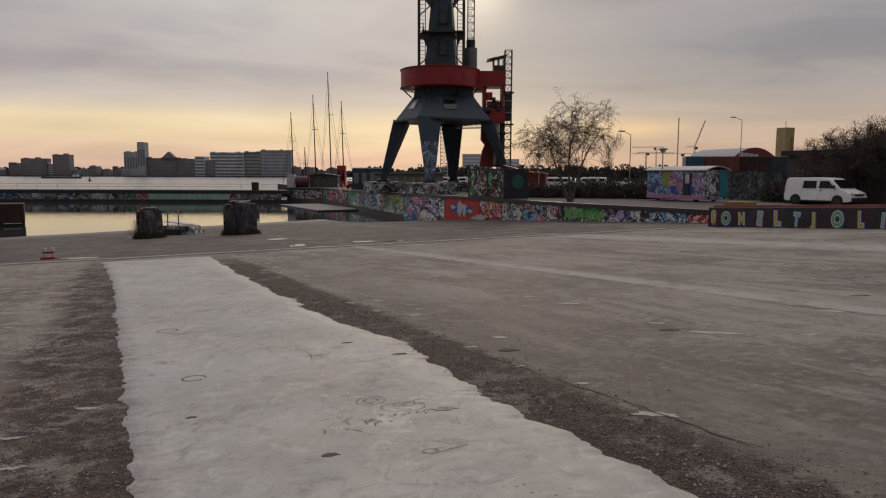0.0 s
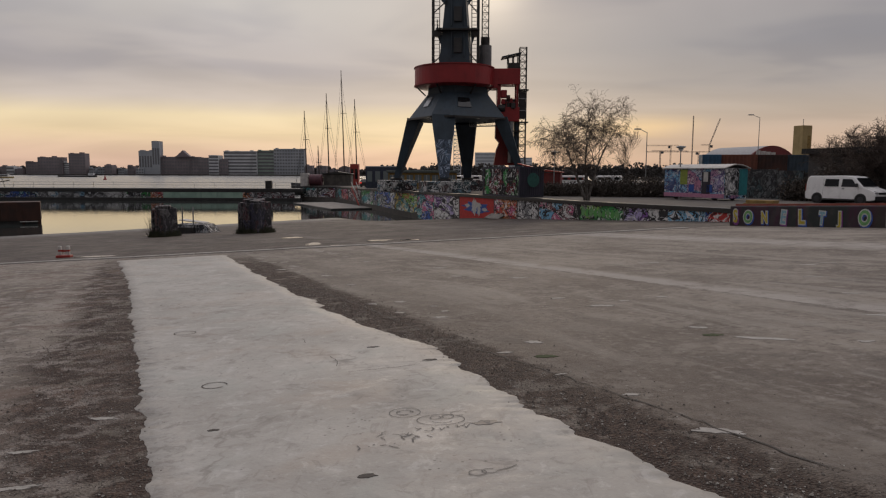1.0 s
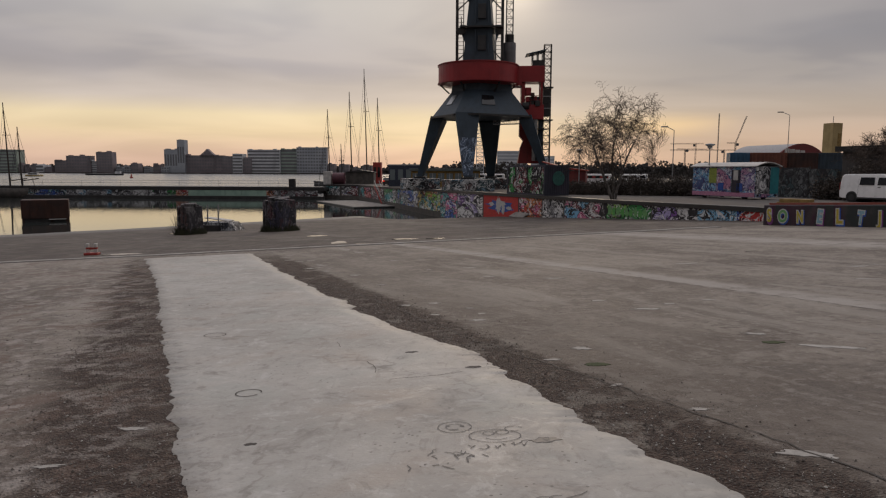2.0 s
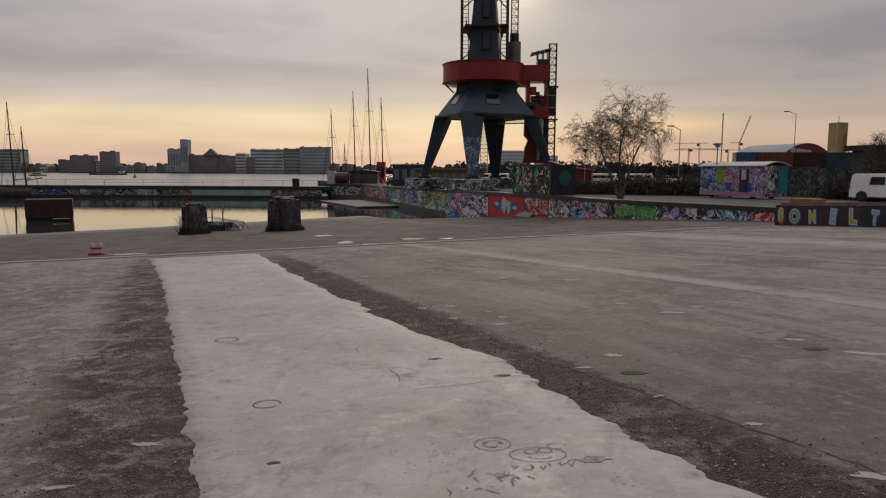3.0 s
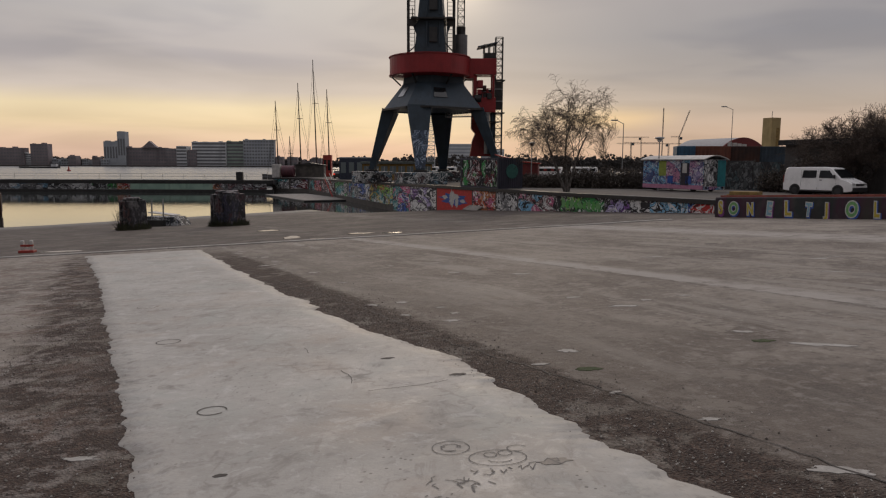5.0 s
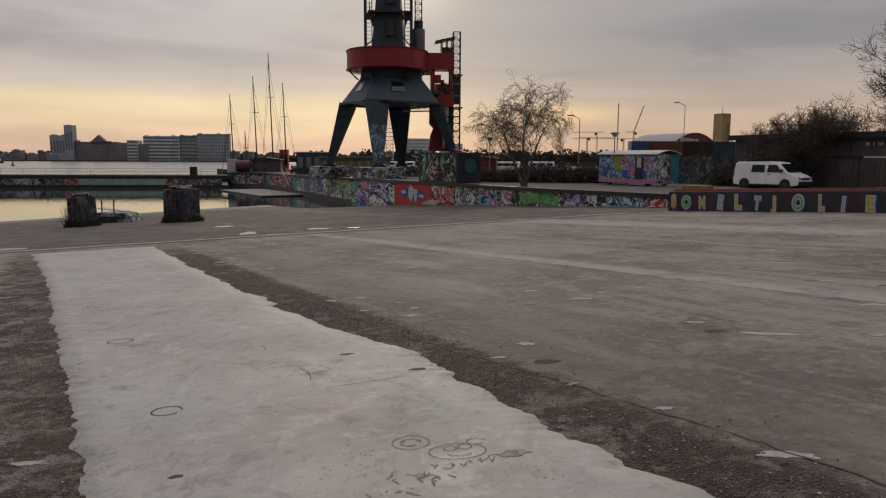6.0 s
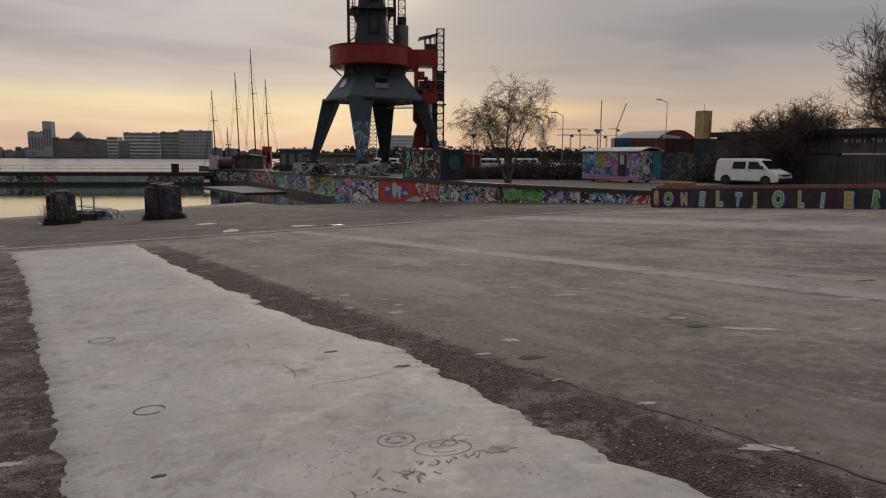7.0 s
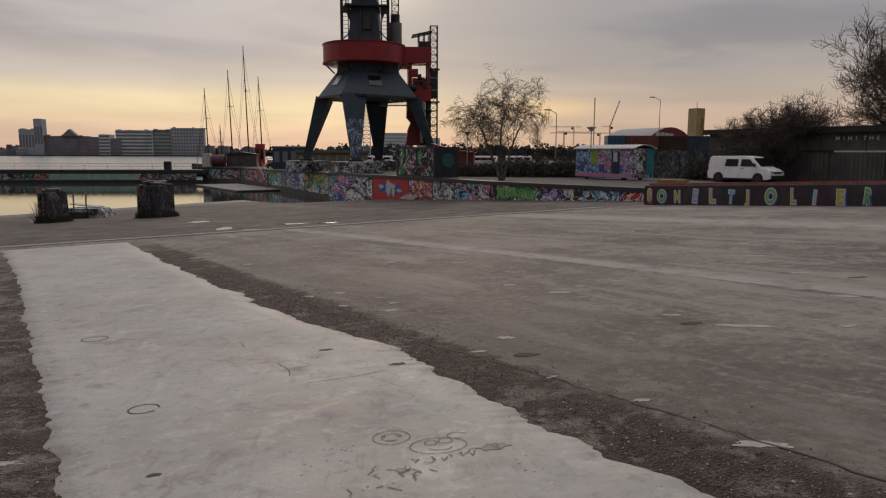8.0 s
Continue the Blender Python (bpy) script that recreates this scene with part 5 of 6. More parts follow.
SHORE = 900.0
solid("ground_far_shore", box((6000, 900, 3.0), (0, SHORE - 6 + 450, -5.6)), WOODS, "dark low bank on the far side of the water", "ground")
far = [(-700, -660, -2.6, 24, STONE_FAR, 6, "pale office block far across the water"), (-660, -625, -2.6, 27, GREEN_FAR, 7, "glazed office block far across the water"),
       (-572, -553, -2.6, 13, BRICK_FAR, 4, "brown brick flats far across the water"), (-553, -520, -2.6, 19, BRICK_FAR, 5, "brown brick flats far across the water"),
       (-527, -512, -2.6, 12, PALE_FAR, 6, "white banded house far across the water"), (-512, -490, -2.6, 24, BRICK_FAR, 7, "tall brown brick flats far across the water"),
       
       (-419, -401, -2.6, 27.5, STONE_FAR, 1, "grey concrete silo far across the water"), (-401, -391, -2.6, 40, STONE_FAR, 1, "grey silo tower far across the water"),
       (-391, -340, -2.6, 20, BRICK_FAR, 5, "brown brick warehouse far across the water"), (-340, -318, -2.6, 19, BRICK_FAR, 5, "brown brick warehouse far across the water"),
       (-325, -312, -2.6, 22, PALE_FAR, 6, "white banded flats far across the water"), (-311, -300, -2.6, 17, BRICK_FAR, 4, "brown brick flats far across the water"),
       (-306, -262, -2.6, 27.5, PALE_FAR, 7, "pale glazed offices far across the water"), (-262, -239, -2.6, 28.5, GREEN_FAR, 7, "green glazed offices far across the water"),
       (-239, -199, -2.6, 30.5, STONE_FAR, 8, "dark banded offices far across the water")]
lowrise = random.Random(31)
for x0, x1 in ((-622, -574), (-488, -420), (-318, -307), (-198, -150)):
    x = x0
    while x < x1:
        w = lowrise.uniform(6, 13)
        mat = lowrise.choice([BRICK_FAR, STONE_FAR, BRICK_FAR, PALE_FAR])
        far.append((x, x + w, -2.6, lowrise.uniform(3.5, 9.5), mat, 2, {BRICK_FAR: "low brown brick house far across the water", STONE_FAR: "low grey house far across the water", PALE_FAR: "low pale house far across the water"}[mat]))
        x += w + lowrise.uniform(0.5, 6)
rooftops = []
# haze painted in: window tone kept close to the far walls
WIN_FAR = surface("haze-paled windows", (0.11, 0.115, 0.125), (0.19, 0.195, 0.205), 0.35, 0.02, 0.3, 0.05)
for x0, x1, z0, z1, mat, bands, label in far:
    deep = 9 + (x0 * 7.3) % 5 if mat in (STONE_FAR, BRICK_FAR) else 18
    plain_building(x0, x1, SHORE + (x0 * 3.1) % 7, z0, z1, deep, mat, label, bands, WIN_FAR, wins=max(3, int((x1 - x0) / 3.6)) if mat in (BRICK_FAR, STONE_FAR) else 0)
    roofline = random.Random(int(x0))
    top_x = x0 + 2
    while top_x < x1 - 3:
        w = roofline.uniform(2.0, 7.0)
        rooftops.append((top_x + w / 2, w, z1, roofline.uniform(0.5, 2.0), mat))
        top_x += w + roofline.uniform(6.0, 18.0)
for x, w, z, h, mat in rooftops:
    t = thing("roof_housing", pose(x, SHORE + 6, z + 0.1), "small plant housing on a distant roof", "roof housing", "roof housings")
    part("body", box((w, 6, h)), mat, t)
g1 = thing("warehouse_gable", pose(-360, 901, 20.4), "pointed brick gable on the warehouse", "gable")
part("gable", prism([(-10, 0), (10, 0), (6, 3), (0, 8.5), (-6, 3)], 8, pose(0, 5, 0)), BRICK_FAR, g1)


def skyline_woods(name, x0, x1, y, z0, low, high, label, seed, step, mat=WOODS):
    """An uneven belt of far trees, clump beside clump."""
    rng = random.Random(seed)
    bm = bmesh.new()
    bmesh.ops.create_icosphere(bm, subdivisions=1, radius=1)
    ball, tris = [v.co.copy() for v in bm.verts], [[v.index for v in f.verts] for f in bm.faces]
    bm.free()
    verts, faces, x = [], [], x0
    while x < x1:
        w = step * rng.uniform(0.7, 1.6)
        h = rng.uniform(low, high)
        for k in range(70):
            p = Vector((x + rng.uniform(-w, w), y + rng.uniform(-w, w), z0 + h * rng.random() ** 1.25))
            r = w * rng.uniform(0.12, 0.30)
            n = len(verts)
            verts += [p + v * r * rng.uniform(0.6, 1.35) for v in ball]
            faces += [[n + i for i in t] for t in tris]
        x += w * 0.9
    me = bpy.data.meshes.new(name)
    me.from_pydata(verts, [], faces)
    me.materials.append(mat)
    return tagged(new(name, me), label, "woods", kind="stuff")


skyline_woods("far_woods", -800, 420, SHORE + 30, -3.0, 5, 12, "dim belt of trees on the far shore", 2, 8)
skyline_woods("back_woods", -12, 330, 300, -1.5, 5.0, 7.4, "dim belt of trees behind the quay", 7, 1.7)

# ---------------------------------------------------------------- pier and basin
pier = thing("pier", pose(-62, 128, WATER_Z), "long dark pier with a sprayed back wall over the water", "pier")
part("deck", box((66, 5.0, 0.68), (0, 2.5, 1.62), bevel=0.03), STEEL_BLACK, pier)
for z in (2.85, 3.35):
    part("handrail", bar((-33, 4.8, z), (31, 4.8, z), 0.05), GALV, pier)
for k in range(17):
    part("rail_post", bar((-32.5 + k * 3.96, 4.8, 2.2), (-32.5 + k * 3.96, 4.8, 3.38), 0.05), GALV, pier)
part("fender", box((66, 0.4, 0.55), (0, 0.12, 0.0), bevel=0.04), STEEL_BLACK, pier)
x = -33.0
pieces = [(9.0, [GRY, BLK, TEA], 0), (7.0, [TEA, GRY, BLU, BLK], 0), (9.0, [LBL, GRY, WHT, BLK], 0), (7.5, [WHT, GRY, BLK, WHT], 0), (5.0, [GRN, GRY, BLK], 0), (2.4, [RED, ORG, RED], 0),
          (7.4, None, 1), (7.6, None, 1), (2.8, [RED, ORG, GRY], 0), (7.0, [MAR, GRY, BLK], 0)]
PALE_GREEN = surface("pale green sprayed board", (0.22, 0.33, 0.27), (0.30, 0.43, 0.35), 0.7, 0.6, 8, 0.1)
for k, (w, cols, flat_paint) in enumerate(pieces):
    part("wall_panel", box((w - 0.02, 0.25, 1.06), (x + w / 2, 0.16, 0.56)), PALE_GREEN if flat_paint else graffiti(f"pier spray {k}", 110 + k, [tuple(0.62 * c for c in col) for col in cols], 0.9, tall=1.0, wide=0.6, light=(0.50, 0.51, 0.52)), pier)
    part("pile", bar((x, 1.2, -3), (x, 1.2, 1.6), 0.4, 0.4, sides=10), STEEL_BLACK, pier)
    x += w
part("control_box", box((1.2, 0.8, 1.5), (26.6, 1.2, 2.3), bevel=0.05), STEEL_BLACK, pier, "black control box")

p, top, d = on_line(80)
dock = thing("pontoon", Matrix.Translation((p.x, p.y, WATER_Z)) @ pose(0, 0, 0, 0, 0, TURN), "pale concrete pontoon floating beside the quay wall", "pontoon")
part("body", box((21, 7.2, 0.62), (0.5, -4.2, -0.45), bevel=0.04), STEEL_BLACK, dock)
part("deck", box((20.8, 7.0, 0.06), (0.5, -4.2, 0.168)), CONCRETE, dock, "pale concrete deck")
st = thing("quay_stair", Matrix.Translation((p.x, p.y, WATER_Z + 0.23)) @ pose(0, 0, 0, 0, 0, TURN), "weathered red steel stair from pontoon to quay", "stair")
for y in (-1.0, -0.2):
    part("stringer", bar((4.2, y, 0), (0.6, y, 2.7), 0.10, 0.22), SHED_RED, st)
    part("handrail", bar((4.2, y, 0.9), (0.6, y, 3.6), 0.06), OFF_WHITE, st)
for k in range(11):
    part("tread", box((0.28, 0.8, 0.05), (4.0 - k * 0.33, -0.6, 0.12 + k * 0.245)), OFF_WHITE, st)


def dolphin(x, y, w, d, h, label, seed, cols, ribs):
    """A stump of the old slipway gate: a ribbed concrete block, sprayed over, on a skirt of weeds."""
    z = slope(x, y) - 0.06
    t = thing("concrete_stump", pose(x, y, z, 0, 0, -22), label, "block", "stumps at the waterline")
    mat = graffiti(f"stump spray {seed}", seed, cols, 1.5, lines=0.02, tall=0.7, light=(0.12, 0.11, 0.12))
    bm = box((w, d, h), bevel=0.04)
    for v in bm.verts:
        v.co += Vector((noise.noise(v.co), noise.noise(v.co + Vector((5, 0, 0))), noise.noise(v.co + Vector((0, 9, 0))))) * 0.09
    part("body", bm, mat, t)
    for k in range(ribs):
        xx = -w / 2 + w * (k + 0.5) / ribs * 0.62
        part("rib", bar((xx, -d / 2 - 0.03, 0), (xx + 0.02, -d / 2 - 0.02, h * (0.93 + 0.07 * math.sin(k * 2.3))), 0.24, 0.22, sides=8), mat, t)
    for k in range(6):
        a = k * 1.05 + seed
        part("broken_edge", box((w * 0.36, d * 0.4, 0.16 + 0.12 * math.sin(seed + k * 2.0) ** 2), (w * 0.3 * math.cos(a), d * 0.28 * math.sin(a), h - 0.06), pose(0, 0, 0, 8 * math.sin(k), 7 * math.cos(k * 2), 40 * k), 0.04), mat, t)
    rng = random.Random(seed)
    weeds = Sticks()
    for _ in range(1500):
        a = rng.uniform(0, math.tau)
        f = rng.uniform(0.9, 1.45)
        p = Vector((math.cos(a) * w * 0.55 * f, math.sin(a) * d * 0.6 * f, -0.02))
        weeds.add(p, p + Vector((rng.gauss(0, 0.10), rng.gauss(0, 0.10), rng.uniform(0.15, 0.75) * (1.7 - f * 0.8))), 0.03, 0.006, 3)
    weeds.part("grass", GRASS, t, "skirt of rough grass")
    return t


left_stump = dolphin(-19.5, 45.3, 0.98, 1.3, 1.95, "crumbling concrete stump sprayed over with weeds round it", 131, [(0.06, 0.048, 0.048), (0.03, 0.027, 0.03), (0.09, 0.05, 0.048), (0.14, 0.135, 0.13), BLK], 2)
dolphin(-13.75, 46.3, 1.62, 1.4, 2.15, "ribbed concrete stump sprayed in maroon and white", 132, [(0.08, 0.03, 0.037), (0.03, 0.03, 0.06), (0.15, 0.135, 0.145), BLK, (0.08, 0.025, 0.03)], 5)
twig = Sticks()
rng = random.Random(9)
for _ in range(60):
    p = Vector((-0.9 + rng.gauss(0, 0.2), rng.gauss(0, 0.3), 0))
    twig.add(p, p + Vector((rng.gauss(-0.3, 0.3), rng.gauss(0, 0.2), rng.uniform(0.5, 1.5))), 0.012, 0.005, 3)
twig.part("dry_stems", TWIG, left_stump)

# sprayed landing block with two upright poles at the water's edge
z = slope(-20.0, 51.0)
ramp = thing("landing_block", pose(-19.7, 50.6, z - 0.05, 0, 0, -8), "dark sloped landing block sprayed white with two poles", "block")
part("body", prism([(-1.6, 0), (2.0, 0), (1.35, 0.75), (-1.0, 0.75)], 1.4), graffiti("landing spray", 141, [BLK, (0.05, 0.06, 0.08), (0.35, 0.37, 0.40), BLK], 1.8, lines=0.03), ramp)
part("step", box((1.15, 0.5, 0.55), (0.05, -0.85, 0)), STEEL_BLACK, ramp)
for x in (-0.40, 0.45):
    part("pole", bar((x, -0.7, 0.1), (x, -0.65, 2.05), 0.10, sides=8), GALV, ramp)
# added slab: its pale colour stands in for bright water behind the block
part("board", box((2.0, 0.9, 0.06), (-0.3, 0.8, 0.85), pose(0, 0, 0, 0, 6)), OFF_WHITE, ramp, "added pale slab in place of the bright water behind")

z = slope(-15.3, 26.4)
t = thing("barrier_foot", pose(-15.35, 26.4, z, 0, 0, 10), "small red and white roadwork barrier foot on the slipway", "barrier")
part("base", box((0.52, 0.34, 0.10), bevel=0.02), SHED_RED, t)
for x in (-0.15, 0.15):
    u = part("upright", box((0.11, 0.14, 0.36), (x, 0, 0.09), bevel=0.02), OFF_WHITE, t)
    part("band", box((0.115, 0.145, 0.10), (x, 0, 0.22), bevel=0.02), SHED_RED, u, "red band")
part("crossbar", box((0.22, 0.06, 0.08), (0, 0, 0.22)), SHED_RED, t)

t = thing("rusty_caisson", pose(-46.2, 71.2, WATER_Z, 0, 0, 30), "rusty steel box standing on legs in the basin", "caisson")
part("body", box((4.35, 3.0, 1.95), (0, 0, 0.34), bevel=0.05), RUST, t)
# added black block: stands in for the shade and dark reflection under the body
part("float", box((4.1, 2.7, 1.0), (0, 0, -0.55), bevel=0.08), STEEL_BLACK, t, "added dark filler for the shade under the box")
for x in (-2.0, 0.6, 2.0):
    for y in (-1.3, 1.3):
        part("leg", bar((x, y, -2.5), (x, y, 0.8), 0.24), RUST, t)
part("shelf", box((1.6, 0.3, 0.06), (1.1, -1.62, 0.24)), OFF_WHITE, t)
for k in range(7):
    part("stiffener", box((0.09, 0.08, 1.8), (-1.95 + k * 0.65, -1.54, 0.44)), RUST, t)


# ---------------------------------------------------------------- ships and boats
def hull(L, beam, deep, sheer=0.5):
    bm = bmesh.new()
    rings = []
    for k in range(13):
        f = k / 12
        w = beam / 2 * (math.sin(math.pi * min(1, 0.12 + f * 0.88)) ** 0.5 if f < 1 else 0.03)
        top = deep + sheer * (2 * f - 1) ** 2
        rings.append([bm.verts.new((L * (f - 0.5), y, z)) for y, z in ((-w, top), (-w * 0.9, deep * 0.35), (-w * 0.3, -0.6), (w * 0.3, -0.6), (w * 0.9, deep * 0.35), (w, top))])
    for a, b in zip(rings, rings[1:]):
        for k in range(6):
            bm.faces.new((a[k], a[(k + 1) % 6], b[(k + 1) % 6], b[k]))
    bm.faces.new(rings[0])
    bm.faces.new(rings[-1][::-1])
    bmesh.ops.recalc_face_normals(bm, faces=bm.faces[:])
    return bm


def sailing_ship(x, y, L, masts, turn, label, cabin, hull_mat, deep=2.4):
    s = thing("sailing_ship", pose(x, y, WATER_Z, 0, 0, turn), label, "ship")
    part("hull", hull(L, L * 0.22, deep), hull_mat, s, smooth=True)
    if cabin:
        part("wheelhouse", box((2.4, 2.4, 2.6), (L * 0.2, 0, deep), bevel=0.06), cabin, s)
    for mx, h in masts:
        m = part("mast", bar((mx, 0, deep - 0.5), (mx - 0.02 * h, 0, h), 0.34, 0.34, 0.16, 0.16, sides=8), BARK, s)
        for a, b in ((-1, 0.75), (1, 0.75), (-1, 0.95), (1, 0.95)):
            part("stay", bar((mx + a * L * 0.13, a * 0.6, deep), (mx - 0.02 * h, 0, h * b), 0.05, sides=4), STEEL_BLACK, m)
        part("yard", bar((mx - 0.8, 0, h * 0.66), (mx + 0.6, 0, h * 0.66), 0.12, sides=6), BARK, m)
        part("boom", bar((mx, 0, deep + 1.4), (mx + L * 0.18, 0, deep + 1.9), 0.2, sides=6), BARK, m)
    return s


sailing_ship(-29.5, 165, 20, ((-6.4, 19.9), (-1.0, 24.0), (2.7, 29.3), (5.7, 22.6)), 0, "dark two-decked sailing ship with bare masts", SHED_RED, STEEL_BLACK)
sailing_ship(-89, 128.5, 16, ((-1.0, 18.0), (1.0, 13.5)), 25, "moored sailing boat with two bare masts at the pier", None, DARK_CONCRETE, 1.8)
sailing_ship(-33.5, 168, 9, ((0.0, 11.8),), 10, "small moored boat with one mast", None, STEEL_BLACK)


def small_boat(x, y, z, L, turn, label, band):
    b = thing("motor_boat", pose(x, y, z, 0, 0, turn), label, "boat")
    part("hull", hull(L, 2.2, 0.9, 0.25), WHITE, b, smooth=True)
    c = part("cabin", box((L * 0.55, 1.9, 1.0), (-0.2, 0, 0.85), bevel=0.12), WHITE, b)
    part("band", box((L * 0.5, 1.94, 0.34), (-0.2, 0, 1.28)), band, c)
    for k in range(3):
        part("window", box((L * 0.11, 1.96, 0.36), (-0.2 - L * 0.17 + k * L * 0.17, 0, 1.27), bevel=0.03), GLASS_DARK, c)


# craft and a marker far out on the harbour
t = thing("buoy", pose(-220, 427, WATER_Z), "red conical marker buoy floating on the harbour", "buoy")
part("float", lathe([(0.4, -0.3), (1.1, 0.0), (1.1, 0.6), (0.5, 0.9)], 16), SHED_RED, t)
part("cone", lathe([(0.55, 0.85), (0.3, 2.2), (0.05, 3.0)], 12), SHED_RED, t)
t = thing("ferry", pose(-332, 500, WATER_Z, 0, 0, 8), "small yellow and white ferry on the harbour", "ferry")
part("hull", hull(12.5, 4.0, 1.0, 0.3), YELLOW_TOWER, t, smooth=True)
part("cabin", box((7.0, 3.2, 1.8), (-0.8, 0, 0.9), bevel=0.2), PALE_FAR, t)
part("window_band", box((6.4, 3.3, 0.6), (-0.8, 0, 1.7)), GLASS_DARK, t)
t = thing("barge", pose(-340, 612, WATER_Z, 0, 0, 4), "long low dark barge with a pale wheelhouse", "barge")
part("hull", hull(34, 5.0, 1.3, 0.4), STEEL_BLACK, t, smooth=True)
part("wheelhouse", box((4.5, 3.4, 2.2), (12.0, 0, 1.3), bevel=0.1), PALE_FAR, t)

small_boat(15.8, 92.0, -0.75, 5.6, -20, "white motor boat with a red band laid up on the quay", SHED_RED)
small_boat(21.0, 95.0, -0.75, 6.5, -10, "white motor boat laid up behind the hedge", PALE_FAR)
small_boat(2.0, 118.0, -0.9, 9.0, 0, "long white motor boat laid up behind the crane", PALE_FAR)

t = thing("white_tank", pose(-28.6, 133.6, -1.37), "white square tank with a rounded maroon drum on the quay end", "tank")
part("body", box((1.5, 1.6, 2.6), (-0.9, 0, 0), bevel=0.06), OFF_WHITE, t)
part("drum", bar((0.1, 0, 1.2), (2.4, 0, 1.2), 2.3, 2.3, sides=20), surface("maroon drum", (0.06, 0.015, 0.025), (0.10, 0.03, 0.04), 0.6), t)
t = thing("storage_shed", pose(-23.5, 136.5, -1.37), "dark storage shed on the quay", "shed")
part("body", box((5.5, 3, 2.4), bevel=0.04), DARK_CONCRETE, t)
part("roof", prism([(-3, 2.4), (3, 2.4), (3, 2.5), (0, 2.9), (-3, 2.5)], 3.4), STEEL_BLACK, t)

t = thing("parked_car", pose(-16.0, 124.0, -1.28, 0, 0, 80), "dark parked car with red tail lamps lit", "car")
part("body", prism([(-2.0, 0.3), (2.0, 0.3), (2.0, 0.75), (1.2, 0.92), (0.6, 1.42), (-1.3, 1.45), (-1.95, 0.95)], 1.75), STEEL_BLACK, t)
for x in (-1.25, 1.25):
    for y in (-0.8, 0.8):
        part("wheel", bar((x, y - 0.1, 0.32), (x, y + 0.1, 0.32), 0.62, 0.62, sides=18), RUBBER, t)
for y in (-0.7, 0.7):
    part("tail_lamp", box((0.06, 0.32, 0.2), (-2.0, y, 0.75), bevel=0.02), LAMP_RED, t)

t = thing("glazed_pavilion", pose(-5.2, 105, -1.1), "low pavilion with a row of pale windows behind the crane", "building")
part("body", box((10.5, 5, 2.5), (0, 2.5, 0)), OCHRE_BOARD, t)
part("roof", box((11, 5.6, 0.35), (0, 2.5, 2.5), bevel=0.05), surface("green grey roof", (0.09, 0.11, 0.10), (0.14, 0.16, 0.15), 0.8), t)
for k in range(8):
    w = part("window", box((0.95, 0.08, 1.2), (-4.55 + k * 1.3, -0.02, 0.95)), GLASS_PANE, t)
    part("frame_bar", box((0.06, 0.1, 1.2), (-4.55 + k * 1.3, -0.05, 0.95)), OFF_WHITE, w)
plain_building(-14.8, -9.6, 112, -1.1, 2.3, 5, surface("dark blue boards", (0.025, 0.035, 0.06), (0.045, 0.055, 0.085), 0.7), "dark blue boarded cabin with a row of windows", 1, GLASS_PANE, "cabin", PALE_FAR, 4)
plain_building(-22.4, -20.7, 145, -1.3, 3.0, 2, SHED_RED, "red wheelhouse cabin on the quay", 1, GLASS_DARK, "cabin", None, 2)
plain_building(16, 40, 560, -2, 17, 14, PALE_FAR, "pale flats with balconies far behind the crane", 7, STONE_FAR)
plain_building(44, 62, 560, -2, 13, 14, STONE_FAR, "grey flats far behind the crane", 5, PALE_FAR)
t = thing("lattice_tower", pose(0.2, 150, -1.2), "pale lattice tower behind the crane", "tower")
part("truss", lattice((0, 0, 0), (0, 0, 13), 1.5, 0.16, 0.8), PALE_FAR, t)

# containers, halls and towers behind the hut
def far_container(x, y, z, w, mat, label, turn=-8):
    t = thing("shipping_container", pose(x, y, z, 0, 0, turn), label, "container", "stacked containers")
    part("shell", box((w, 2.4, 2.5), (w / 2, 1.2, 0), bevel=0.04), mat, t)
    part("ribs", corrugated(w - 0.3, 2.2, 0.5, 0.05), mat, t).location = (0.15, -0.06, 0.15)


for cx, cw, low_mat, high_mat, low_label, high_label in (
        (33.7, 2.5, ORANGE_BOX, BLUE_BOX, "lower orange shipping container behind the hut", "blue shipping container stacked behind the hut"),
        (36.3, 4.7, BLUE_BOX, ORANGE_BOX, "lower blue shipping container behind the hut", "orange shipping container stacked behind the hut"),
        (41.2, 3.9, RUST, RUST, "lower rusty shipping container behind the hut", "rusty shipping container stacked behind the hut"),
        (45.3, 5.8, STEEL_BLACK, STEEL_DARK, "lower dark shipping container behind the fence", "slate blue shipping container stacked behind the fence")):
    far_container(cx + 0.2, 95.5, -1.0, cw, low_mat, low_label)
    far_container(cx, 95.5, 1.52, cw, high_mat, high_label)


def arched_hall(x, y, z, span, rise, foot, L, mat, front, label, turn):
    t = thing("arched_hall", pose(x, y, z, 0, 0, turn), label, "hall")
    arc = [(-span / 2 + span * k / 16, foot + rise * math.sin(math.pi * k / 16) ** 0.8) for k in range(17)]
    part("front", prism([(-span / 2, 0)] + arc + [(span / 2, 0)], 0.3), front, t)
    part("shell", prism([(-span / 2, 0)] + arc + [(span / 2, 0)], L, pose(0, L / 2 + 0.2, 0)), mat, t)
    for k in range(4):
        part("sign_board", box((1.0, 0.08, 0.9), (-3.4 + k * 1.15, -0.2, foot + 0.35 - 0.1 * k), bevel=0.01), OFF_WHITE, t)


